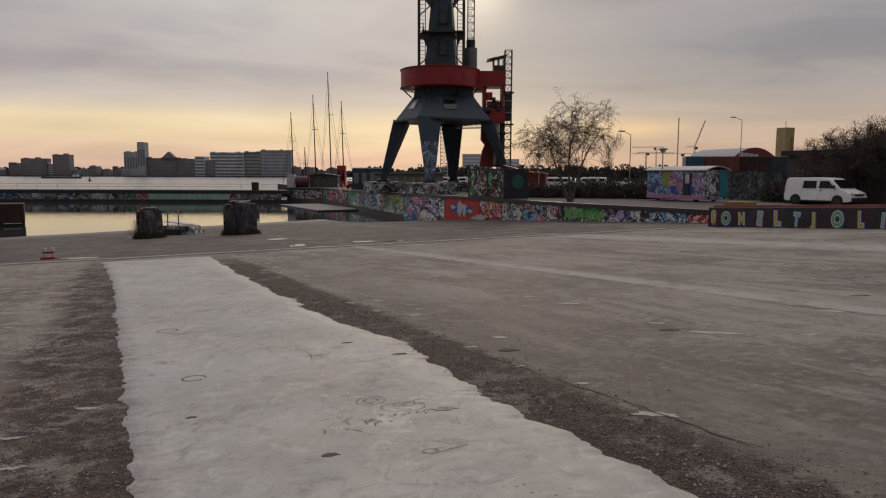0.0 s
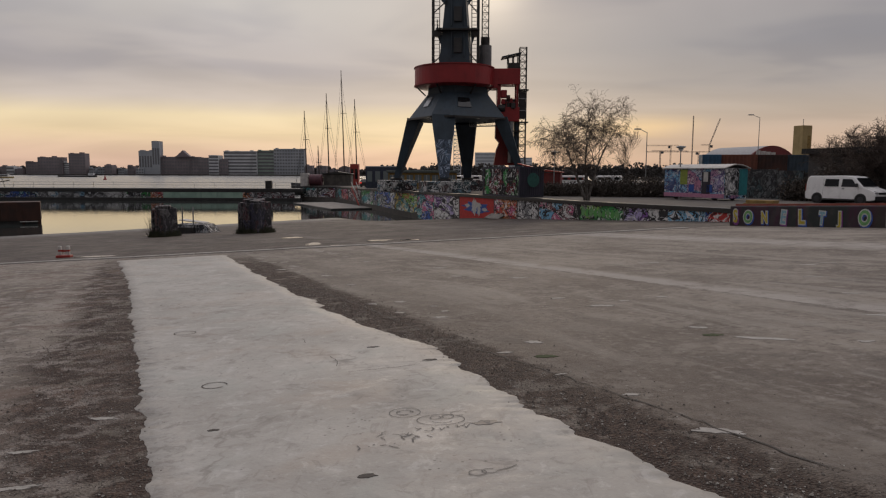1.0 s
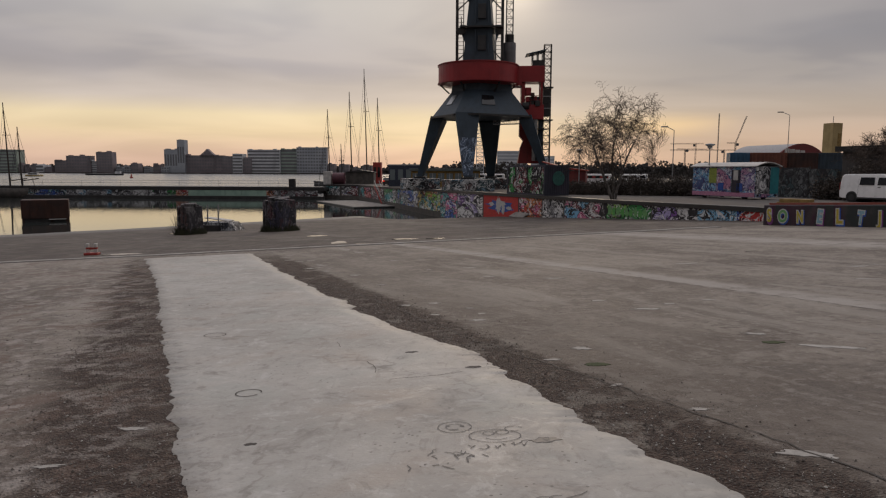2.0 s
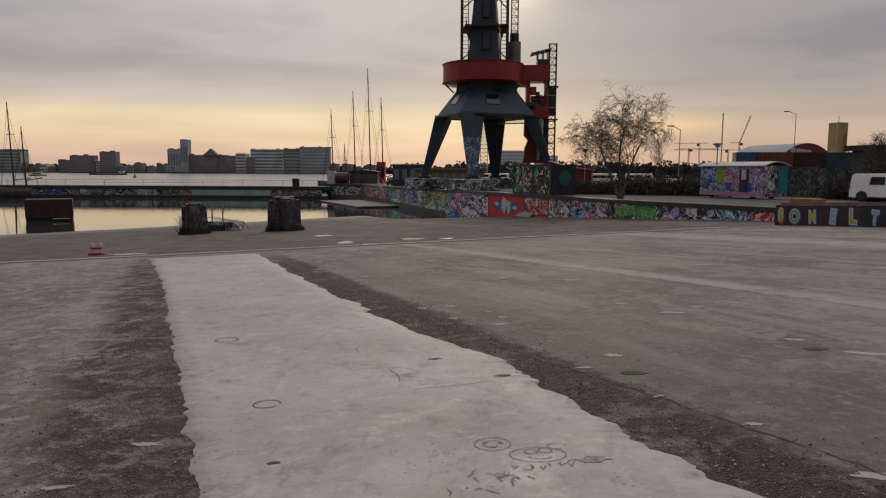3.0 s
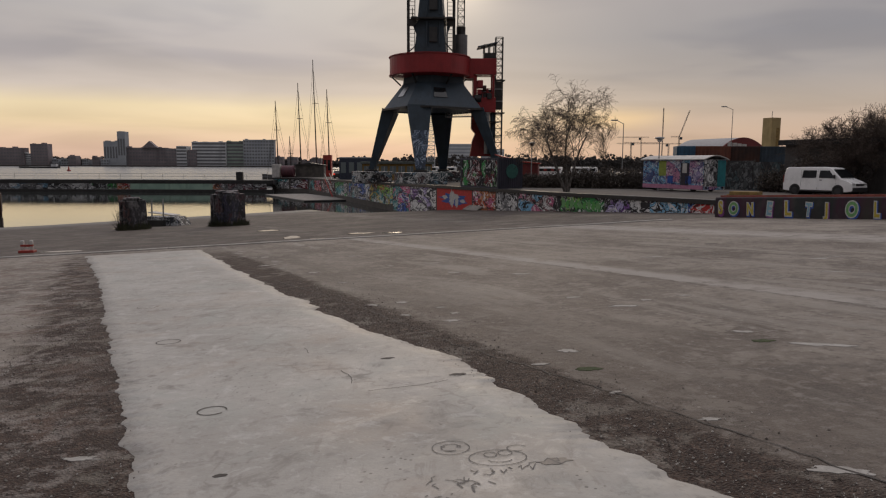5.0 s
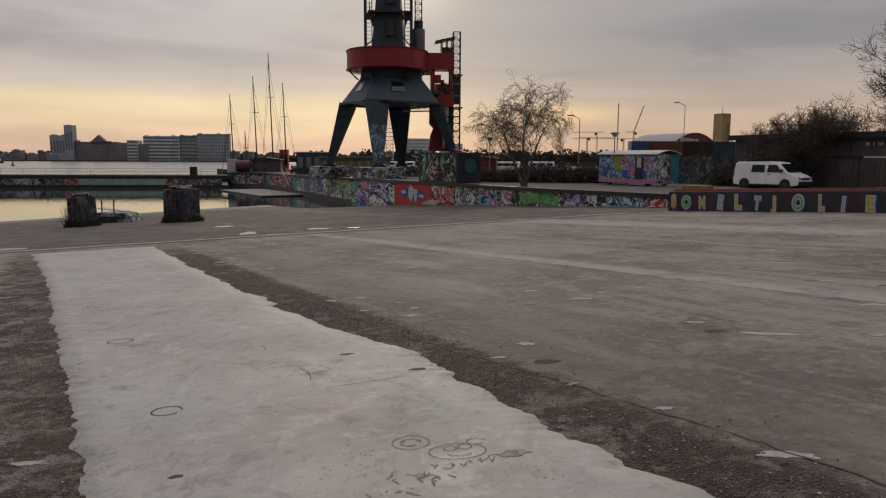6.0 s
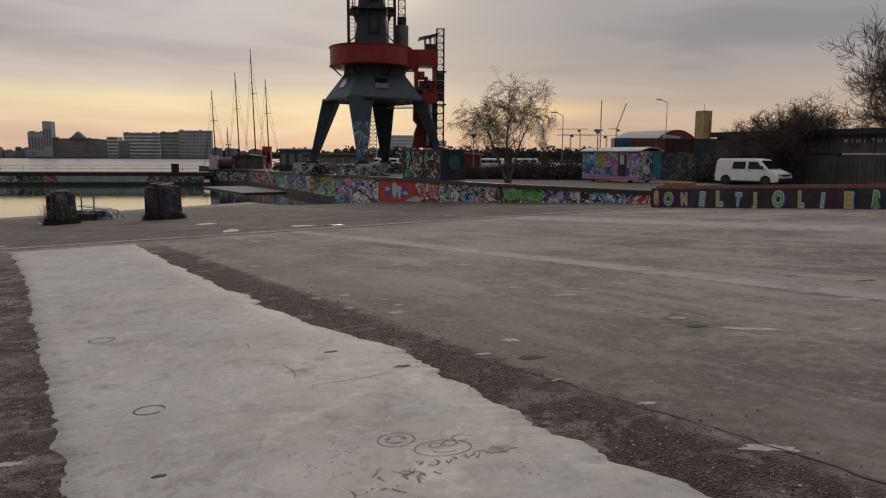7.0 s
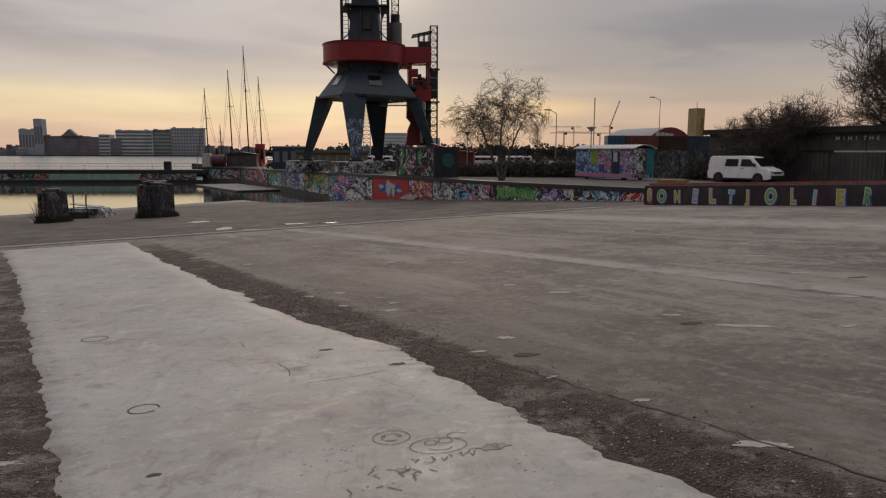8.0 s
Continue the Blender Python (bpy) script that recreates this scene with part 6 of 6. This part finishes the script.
arched_hall(58.9, 130, -1.0, 10.5, 2.2, 5.4, 13, surface("pale hall roof", (0.26, 0.26, 0.27), (0.34, 0.34, 0.35), 0.6), surface("dark red hall front", (0.12, 0.02, 0.02), (0.18, 0.03, 0.03), 0.7), "arched hall with a dark red front and pale roof", 19)
t = thing("ochre_tower", pose(86.7, 175, -1.2, 0, 0, 20), "tall ochre clad tower with a flat top", "tower")
part("body", box((2.95, 2.95, 14.5), bevel=0.06), YELLOW_TOWER, t)
part("sign", box((0.9, 0.08, 7.0), (0.6, -1.5, 5.0)), OCHRE_BOARD, t, "darker upright sign panel")
part("aerial", bar((0, 0, 14.5), (0, 0, 16.2), 0.1), GALV, t)


def tower_crane(x, y, h, arm, turn, label, tilt=0.0):
    t = thing("tower_crane", pose(x, y, -1.5, 0, 0, turn), label, "tower crane", "building cranes")
    part("mast", lattice((0, 0, 0), (0, 0, h), 0.6, 0.10, 2.0), STEEL_DARK, t)
    part("jib", lattice((0, 0, h), (arm * math.cos(radians(tilt)), 0, h + arm * math.sin(radians(tilt))), 0.5, 0.09, 2.0), STEEL_DARK, t)
    part("counter_jib", lattice((0, 0, h), (-arm * 0.3, 0, h), 0.5, 0.09, 2.0), STEEL_DARK, t)
    part("cab", box((1.2, 1.2, 1.4), (0.8, -0.6, h - 1.6)), STEEL_DARK, t)


tower_crane(118, 400, 15.5, 17, 10, "small building crane far behind the quay")
tower_crane(127, 410, 19.0, 14, 170, "small building crane far behind the quay")
tower_crane(140, 400, 15.0, 30, 178, "building crane with a long jib far behind the quay")
tower_crane(146, 400, 19.0, 16, 0, "building crane with a raised jib far behind the quay", 70)
t = thing("radio_mast", pose(136.2, 400, -1.5), "slim radio mast far behind the quay", "mast")
part("mast", lattice((0, 0, 0), (0, 0, 35.5), 0.4, 0.10, 2.0), STEEL_DARK, t)

# rubble and boards behind the letter wall
t = thing("board_stack", pose(15.9, 36.9, -0.56, 0, 0, TURN + 6), "stack of ochre boards on the quay edge", "boards")
for k in range(4):
    part("board", box((1.9 - 0.15 * k, 0.7, 0.16), (0.04 * k, 0.03 * k, 0.165 * k), pose(0, 0, 0, 0, 0, 3 * k), 0.01), OCHRE_BOARD, t)

# concrete slab leaning against the quay wall
p, top, d = on_line(25.0)
q = Vector((p.x, p.y, 0)) - INLAND * 0.75
t = thing("leaning_slab", pose(q.x, q.y, slope(q.x, q.y) - 0.02, 0, 0, TURN), "broken grey concrete slab leaning on the quay wall", "slab")
part("slab", prism([(-1.3, 0), (1.0, 0), (1.4, 0.75), (-0.7, 0.75)], 0.12, pose(0, 0.3, 0, -50)), CONCRETE, t)


# ---------------------------------------------------------------- emblem, writing on the building
def blob(w, h, seed, n=26, rough=0.35):
    return [(w / 2 * math.cos(k * math.tau / n) * (1 + rough * noise.noise((3 * math.cos(k * math.tau / n), 3 * math.sin(k * math.tau / n), seed))),
             h / 2 * math.sin(k * math.tau / n) * (1 + rough * noise.noise((3 * math.sin(k * math.tau / n), seed, 3 * math.cos(k * math.tau / n))))) for k in range(n)]


p, top, d = on_line(28.6)
face = Matrix.Translation((p.x, p.y, top - 1.15)) @ pose(0, 0, 0, 0, 0, math.degrees(math.atan2(-d.y, -d.x)))
for name, mat, w, h, dx, dz, lift, seed in (("emblem_cloud", P_BLU, 4.2, 0.95, 0.0, 0.0, 0.02, 1.0), ("emblem_edge", P_WHT, 0.9, 1.5, -0.35, 0.1, 0.026, 2.0), ("emblem_edge", P_WHT, 1.5, 0.5, 0.2, 0.25, 0.028, 7.0),
                                            ("emblem_edge", P_WHT, 0.9, 0.35, -1.6, 0.15, 0.026, 9.0), ("emblem_edge", P_WHT, 0.5, 1.1, 0.55, -0.15, 0.03, 5.0), ("emblem_edge", P_WHT, 0.9, 0.3, 1.6, -0.1, 0.03, 15.0)):
    ob = part(name, prism(blob(w, h, seed, 30, 0.8), 0.004), mat, quay_wall)
    ob.matrix_world = face @ pose(dx, -lift, dz)
p, top, d = on_line(11.2)
face = Matrix.Translation((p.x, p.y, top - 0.75)) @ pose(0, 0, 0, 0, 0, math.degrees(math.atan2(-d.y, -d.x)))
for k in range(9):
    ob = part("sprayed_stroke", prism(blob(0.42, 0.62, k * 3.7, 14, 0.9), 0.004), paint("bright green spray", (0.10, 0.36, 0.08)) if k % 2 else P_GRN, quay_wall)
    ob.matrix_world = face @ pose(-1.8 + k * 0.45, -0.02 - 0.001 * k, 0.05 * (-1) ** k)

LETTER_WHITE = paint("white sign paint", (0.75, 0.74, 0.70))
xs0 = 10.45
for k, char in enumerate("MINITHE"):
    ob = letter(char, 0.40, LETTER_WHITE, low_building, low_building.matrix_world @ pose(xs0 + k * 0.42 + (0.15 if k > 3 else 0), -0.012, 3.12, 90), 0.004, 0.0, "white sign letter")

# ---------------------------------------------------------------- marks and litter on the slipway
def lay(name, x, y, rx, ry, mat, label, category, seed, turn=20.0, thick=0.006, base=0.0, rough=0.45, group="", level=False):
    """An uneven flat patch that follows the slope."""
    bm = bmesh.new()
    n = 22
    o = Vector((x, y, slip_height(x, y) + base))
    low, high = [], []
    for k in range(n):
        a = k * math.tau / n
        r = 1 + rough * noise.noise((2.2 * math.cos(a), 2.2 * math.sin(a), seed)) + 0.25 * noise.noise((6 * math.cos(a), 6 * math.sin(a), seed))
        dx, dy = rx * r * math.cos(a), ry * r * math.sin(a)
        c, q = math.cos(radians(turn)), math.sin(radians(turn))
        px, py = x + dx * c - dy * q, y + dx * q + dy * c
        zz = slip_height(px, py) + base
        low.append(bm.verts.new(Vector((px, py, zz - 0.01)) - o))
        high.append(bm.verts.new(Vector((px, py, (o.z + 0.012) if level else zz + thick)) - o))
    bm.faces.new(high)
    for k in range(n):
        bm.faces.new((low[k], low[(k + 1) % n], high[(k + 1) % n], high[k]))
    ob = tagged(mesh_object(name, bm, mat), label, category, group)
    ob.location = o
    return ob


PALE_CHIP = surface("pale chipped concrete", (0.27, 0.255, 0.23), (0.40, 0.38, 0.35), 0.8, 7, 40, 0.3)
TAR = surface("dark stain", (0.04, 0.034, 0.03), (0.07, 0.06, 0.052), 0.8, 8, 50, 0.2)
STAIN = surface("faint damp stain", (0.17, 0.155, 0.135), (0.22, 0.20, 0.18), 0.6, 5, 40, 0.1)
MOSS = surface("moss", (0.035, 0.05, 0.015), (0.06, 0.075, 0.03), 0.95, 14, 60, 0.6)
chips = [(3.09, 7.59, 0.34, 0.07), (2.68, 8.31, 0.13, 0.06), (1.9, 10.19, 0.24, 0.09), (1.44, 11.09, 0.13, 0.07), (7.36, 14.97, 0.22, 0.09), (5.8, 10.68, 0.16, 0.06), (1.53, 4.74, 0.19, 0.06),
         (1.19, 5.64, 0.07, 0.04), (4.0, 7.29, 0.10, 0.05), (0.74, 6.34, 0.06, 0.035), (-1.52, 11.09, 0.12, 0.06), (-1.01, 10.13, 0.10, 0.05), (7.83, 15.21, 0.22, 0.07), (0.32, 7.28, 0.09, 0.04), (2.35, 10.6, 0.10, 0.06),
         (5.1, 8.75, 0.28, 0.06), (3.0, 10.9, 0.10, 0.06), (-2.9, 5.4, 0.14, 0.04), (-3.1, 4.7, 0.12, 0.03), (-2.75, 4.1, 0.16, 0.04), (6.4, 12.9, 0.25, 0.06), (1.1, 14.2, 0.2, 0.08), (-0.6, 17.0, 0.25, 0.1), (4.4, 16.5, 0.3, 0.1)]
rng = random.Random(77)
for k in range(26):
    y = rng.uniform(7.5, 27.0)
    x = rng.choice([4.15, 4.4, 6.9]) + rng.gauss(0, 0.18) - 0.48 * y
    r = rng.uniform(0.05, 0.10) * (0.7 + y / 18)
    chips.append((x, y, r, r * rng.uniform(0.4, 0.8)))
for k, (x, y, rx, ry) in enumerate(chips):
    lay("concrete_chip", x, y, rx * 0.85, ry * 0.85, PALE_CHIP, "pale patch of chipped concrete on the slipway", "patch", k * 1.7, -24 + 9 * (k % 5), 0.004, group="pale chips", rough=0.8)
for k, (x, y, rx, ry) in enumerate([(7.0, 19.5, 0.18, 0.08), (6.2, 10.0, 0.14, 0.05)]):
    lay("dark_stain", x, y, rx, ry, TAR, "dark tar spot on the slipway", "stain", 30 + k, 0, 0.005, group="tar spots")
lay("moss_patch", 0.70, 7.05, 0.11, 0.06, MOSS, "small cushion of moss on the slipway", "moss", 51, 0, 0.004, group="moss")
lay("moss_patch", 2.65, 7.85, 0.11, 0.06, MOSS, "small cushion of moss on the slipway", "moss", 53, 0, 0.004, group="moss")
for k, (x, y, rx, ry, tn) in enumerate([(-6.35, 29.75, 0.55, 1.3, 5), (-8.9, 37.0, 0.9, 0.7, 20), (-14.0, 26.3, 1.0, 0.35, 20), (-3.6, 31.3, 0.9, 0.4, 20), (-5.0, 28.3, 0.5, 0.3, 20), (-15.3, 49.3, 0.7, 0.8, 20), (-21.3, 47.4, 0.7, 0.5, 20), (-2.2, 31.0, 0.6, 0.25, 20)]):
    lay("puddle", x, y, rx * 0.65, ry * 0.65, GLASS_WET, "shallow puddle mirroring the sky on the slipway", "puddle", 60 + k, tn, 0.003, group="puddles", rough=0.7, level=True)
SB = 0.014
for k, (x, y, rx, ry) in enumerate([(0.02, 4.99, 0.09, 0.045), (-0.70, 4.10, 0.05, 0.03), (-1.9, 5.0, 0.04, 0.02), (-0.45, 7.0, 0.07, 0.03), (-1.1, 7.7, 0.06, 0.03)]):
    lay("damp_stain", x, y, rx, ry, STAIN if k < 1 else TAR, "faint damp stain on the pale concrete", "stain", 80 + k, 10, 0.003, SB, group="damp stains")


def stroke(bm, pts, width=0.006):
    """A drawn line: a thin flat ribbon on the strip."""
    top = [Vector((x, y, slip_height(x, y) + SB + 0.004)) for x, y in pts]
    for k in range(len(top) - 1):
        d = (top[k + 1] - top[k]).normalized()
        n = Vector((-d.y, d.x, 0)) * width / 2
        bm.faces.new([bm.verts.new(v) for v in (top[k] - n, top[k + 1] - n, top[k + 1] + n, top[k] + n)])


def ring(bm, x, y, r, a0=0.0, a1=360.0, squash=1.0, width=0.006):
    stroke(bm, [(x + r * math.cos(radians(a0 + (a1 - a0) * k / 26)), y + squash * r * math.sin(radians(a0 + (a1 - a0) * k / 26))) for k in range(27)], width)


for x, y, r, a0, a1 in ((-2.33, 6.23, 0.105, 10, 330), (-3.65, 8.88, 0.13, 0, 360), (-5.01, 11.66, 0.15, 180, 380)):
    bm = bmesh.new()
    ring(bm, x, y, r, a0, a1, width=0.011)
    tagged(mesh_object("rust_ring", bm, TAR), "thin dark rusty ring stain on the pale concrete", "ring mark", "ring marks")
bm = bmesh.new()
ring(bm, -0.57, 5.27, 0.115)
ring(bm, -0.57, 5.27, 0.06, 0, 300)
ring(bm, -0.62, 5.29, 0.012)
ring(bm, -0.52, 5.29, 0.012)
stroke(bm, [(-0.60, 5.23), (-0.57, 5.215), (-0.54, 5.23)])
tagged(mesh_object("chalk_doodle", bm, INK), "round doodle drawn in black on the concrete", "doodle", kind="stuff")
rng = random.Random(17)
bm = bmesh.new()
for k in range(15):
    x, y = -0.72 + 0.052 * k, 4.74 + 0.019 * k + rng.uniform(-0.02, 0.02)
    pts = [(x, y)]
    for _ in range(3):
        pts.append((pts[-1][0] + rng.uniform(-0.025, 0.045), pts[-1][1] + rng.uniform(-0.06, 0.06)))
    stroke(bm, pts, 0.006)
ring(bm, -0.30, 5.08, 0.17, 0, 360, 0.72)
ring(bm, -0.34, 5.13, 0.038)
ring(bm, -0.25, 5.15, 0.042)
ring(bm, -0.29, 5.05, 0.07, 190, 350, 0.6)
ring(bm, -0.17, 5.22, 0.06, 20, 300, 0.8)
for k in range(10):
    x, y = -0.80 + 0.045 * k + rng.uniform(-0.02, 0.02), 4.50 + 0.03 * k + rng.uniform(-0.05, 0.05)
    pts = [(x, y)]
    for _ in range(rng.choice((1, 2, 3))):
        pts.append((pts[-1][0] + rng.uniform(-0.03, 0.04), pts[-1][1] + rng.uniform(-0.05, 0.06)))
    stroke(bm, pts, 0.008)
tagged(mesh_object("scribble", bm, INK), "unreadable scribble drawn in black on the concrete", "doodle", kind="stuff")
bm = bmesh.new()
ring(bm, -0.07, 4.10, 0.05, 0, 360, 0.8)
ring(bm, 0.0, 4.12, 0.045, 60, 330, 0.7)
stroke(bm, [(0.04, 4.12), (0.12, 4.16), (0.16, 4.20)])
tagged(mesh_object("scribble", bm, INK), "small looped scribble drawn in black on the concrete", "doodle", kind="stuff")
bm = bmesh.new()
for pts in ([(-0.55, 6.9), (-0.30, 6.98), (-0.05, 7.12)], [(-1.2, 6.6), (-0.75, 6.72), (-0.5, 6.85)], [(-1.5, 7.3), (-1.38, 7.05), (-1.34, 6.8)], [(-2.0, 8.3), (-1.9, 8.0)]):
    fine_pts = []
    for a, b in zip(pts, pts[1:]):
        for k in range(6):
            f = k / 6
            fine_pts.append((a[0] + (b[0] - a[0]) * f + rng.uniform(-0.008, 0.008), a[1] + (b[1] - a[1]) * f + rng.uniform(-0.012, 0.012)))
    stroke(bm, fine_pts, 0.006)
tagged(mesh_object("hairline_crack", bm, TAR), "fine cracks in the pale concrete strip", "crack", kind="stuff")


def crack_line(points, width, seed):
    """A dark ragged joint that follows the slope."""
    rng = random.Random(seed)
    bm = bmesh.new()
    pts = []
    for a, b in zip(points, points[1:]):
        n = max(2, int(math.hypot(b[0] - a[0], b[1] - a[1]) / 0.12))
        pts += [(a[0] + (b[0] - a[0]) * k / n + rng.gauss(0, 0.018), a[1] + (b[1] - a[1]) * k / n + rng.gauss(0, 0.018)) for k in range(n)]
    prev = None
    for (x, y), (x2, y2) in zip(pts, pts[1:]):
        n = Vector((-(y2 - y), x2 - x, 0)).normalized() * width * rng.uniform(0.25, 1.0)
        c = Vector((x, y, 0))
        now = [c - n, c + n]
        now = [bm.verts.new((p.x, p.y, slip_height(p.x, p.y) + 0.006)) for p in now]
        if prev:
            bm.faces.new((prev[0], now[0], now[1], prev[1]))
        prev = now
    return tagged(mesh_object("joint_crack", bm, TAR), "dark ragged crack in the slipway concrete", "crack", "slipway cracks")


crack_line([(1.95, 4.0), (1.5, 4.88), (0.60, 6.54), (-0.35, 8.13), (-2.05, 11.69), (-4.99, 16.87), (-8.2, 23.6)], 0.013, 1)
crack_line([(6.6, 5.9), (5.36, 8.53), (3.71, 11.9), (0.0, 19.6), (-4.5, 28.9)], 0.012, 2)
crack_line([(9.4, 13.0), (6.0, 17.5), (2.5, 26.0), (1.3, 30.0)], 0.02, 3)
crack_line([(-16.2, 35.5), (-14.5, 31.0), (-13.6, 24.6)], 0.03, 4)
crack_line([(3.0, 30.4), (6.0, 33.5), (8.0, 38.0), (6.5, 44.0)], 0.03, 5)

# loose grit in the open aggregate beside the strip
rng = random.Random(23)
verts, faces = [], []
for _ in range(24000):
    y = 2.6 + 12.0 * rng.random() ** 1.6
    v = rng.choice((rng.gauss(3.35, 0.28), 3.0 + rng.expovariate(2.6), rng.gauss(-0.45, 0.40), 0.1 - rng.expovariate(0.8)))
    x = v - 0.48 * y
    r = min(0.013, 0.003 + rng.expovariate(400))
    c = Vector((x, y, slip_height(x, y) + r * 0.3))
    n = len(verts)
    for dx, dy, dz in ((1, 0, 0), (0, 1, 0), (-1, 0, 0), (0, -1, 0), (0, 0, 0.8), (0, 0, -0.6)):
        verts.append(c + Vector((dx, dy, dz)) * r * rng.uniform(0.6, 1.2))
    for a, b in ((0, 1), (1, 2), (2, 3), (3, 0)):
        faces += [(n + a, n + b, n + 4), (n + b, n + a, n + 5)]
me = bpy.data.meshes.new("gravel")
me.from_pydata(verts, [], faces)
m, g = material("mixed grit")
pick = g.add("ShaderNodeNewGeometry").outputs["Random Per Island"]
finish(g, g.ramp(pick, [(0.0, (0.06, 0.048, 0.04)), (0.5, (0.13, 0.11, 0.095)), (0.85, (0.25, 0.23, 0.20)), (1.0, (0.48, 0.46, 0.42))]), 0.85)
me.materials.append(m)
tagged(new("gravel", me), "loose grit in the worn aggregate", "gravel", kind="stuff")
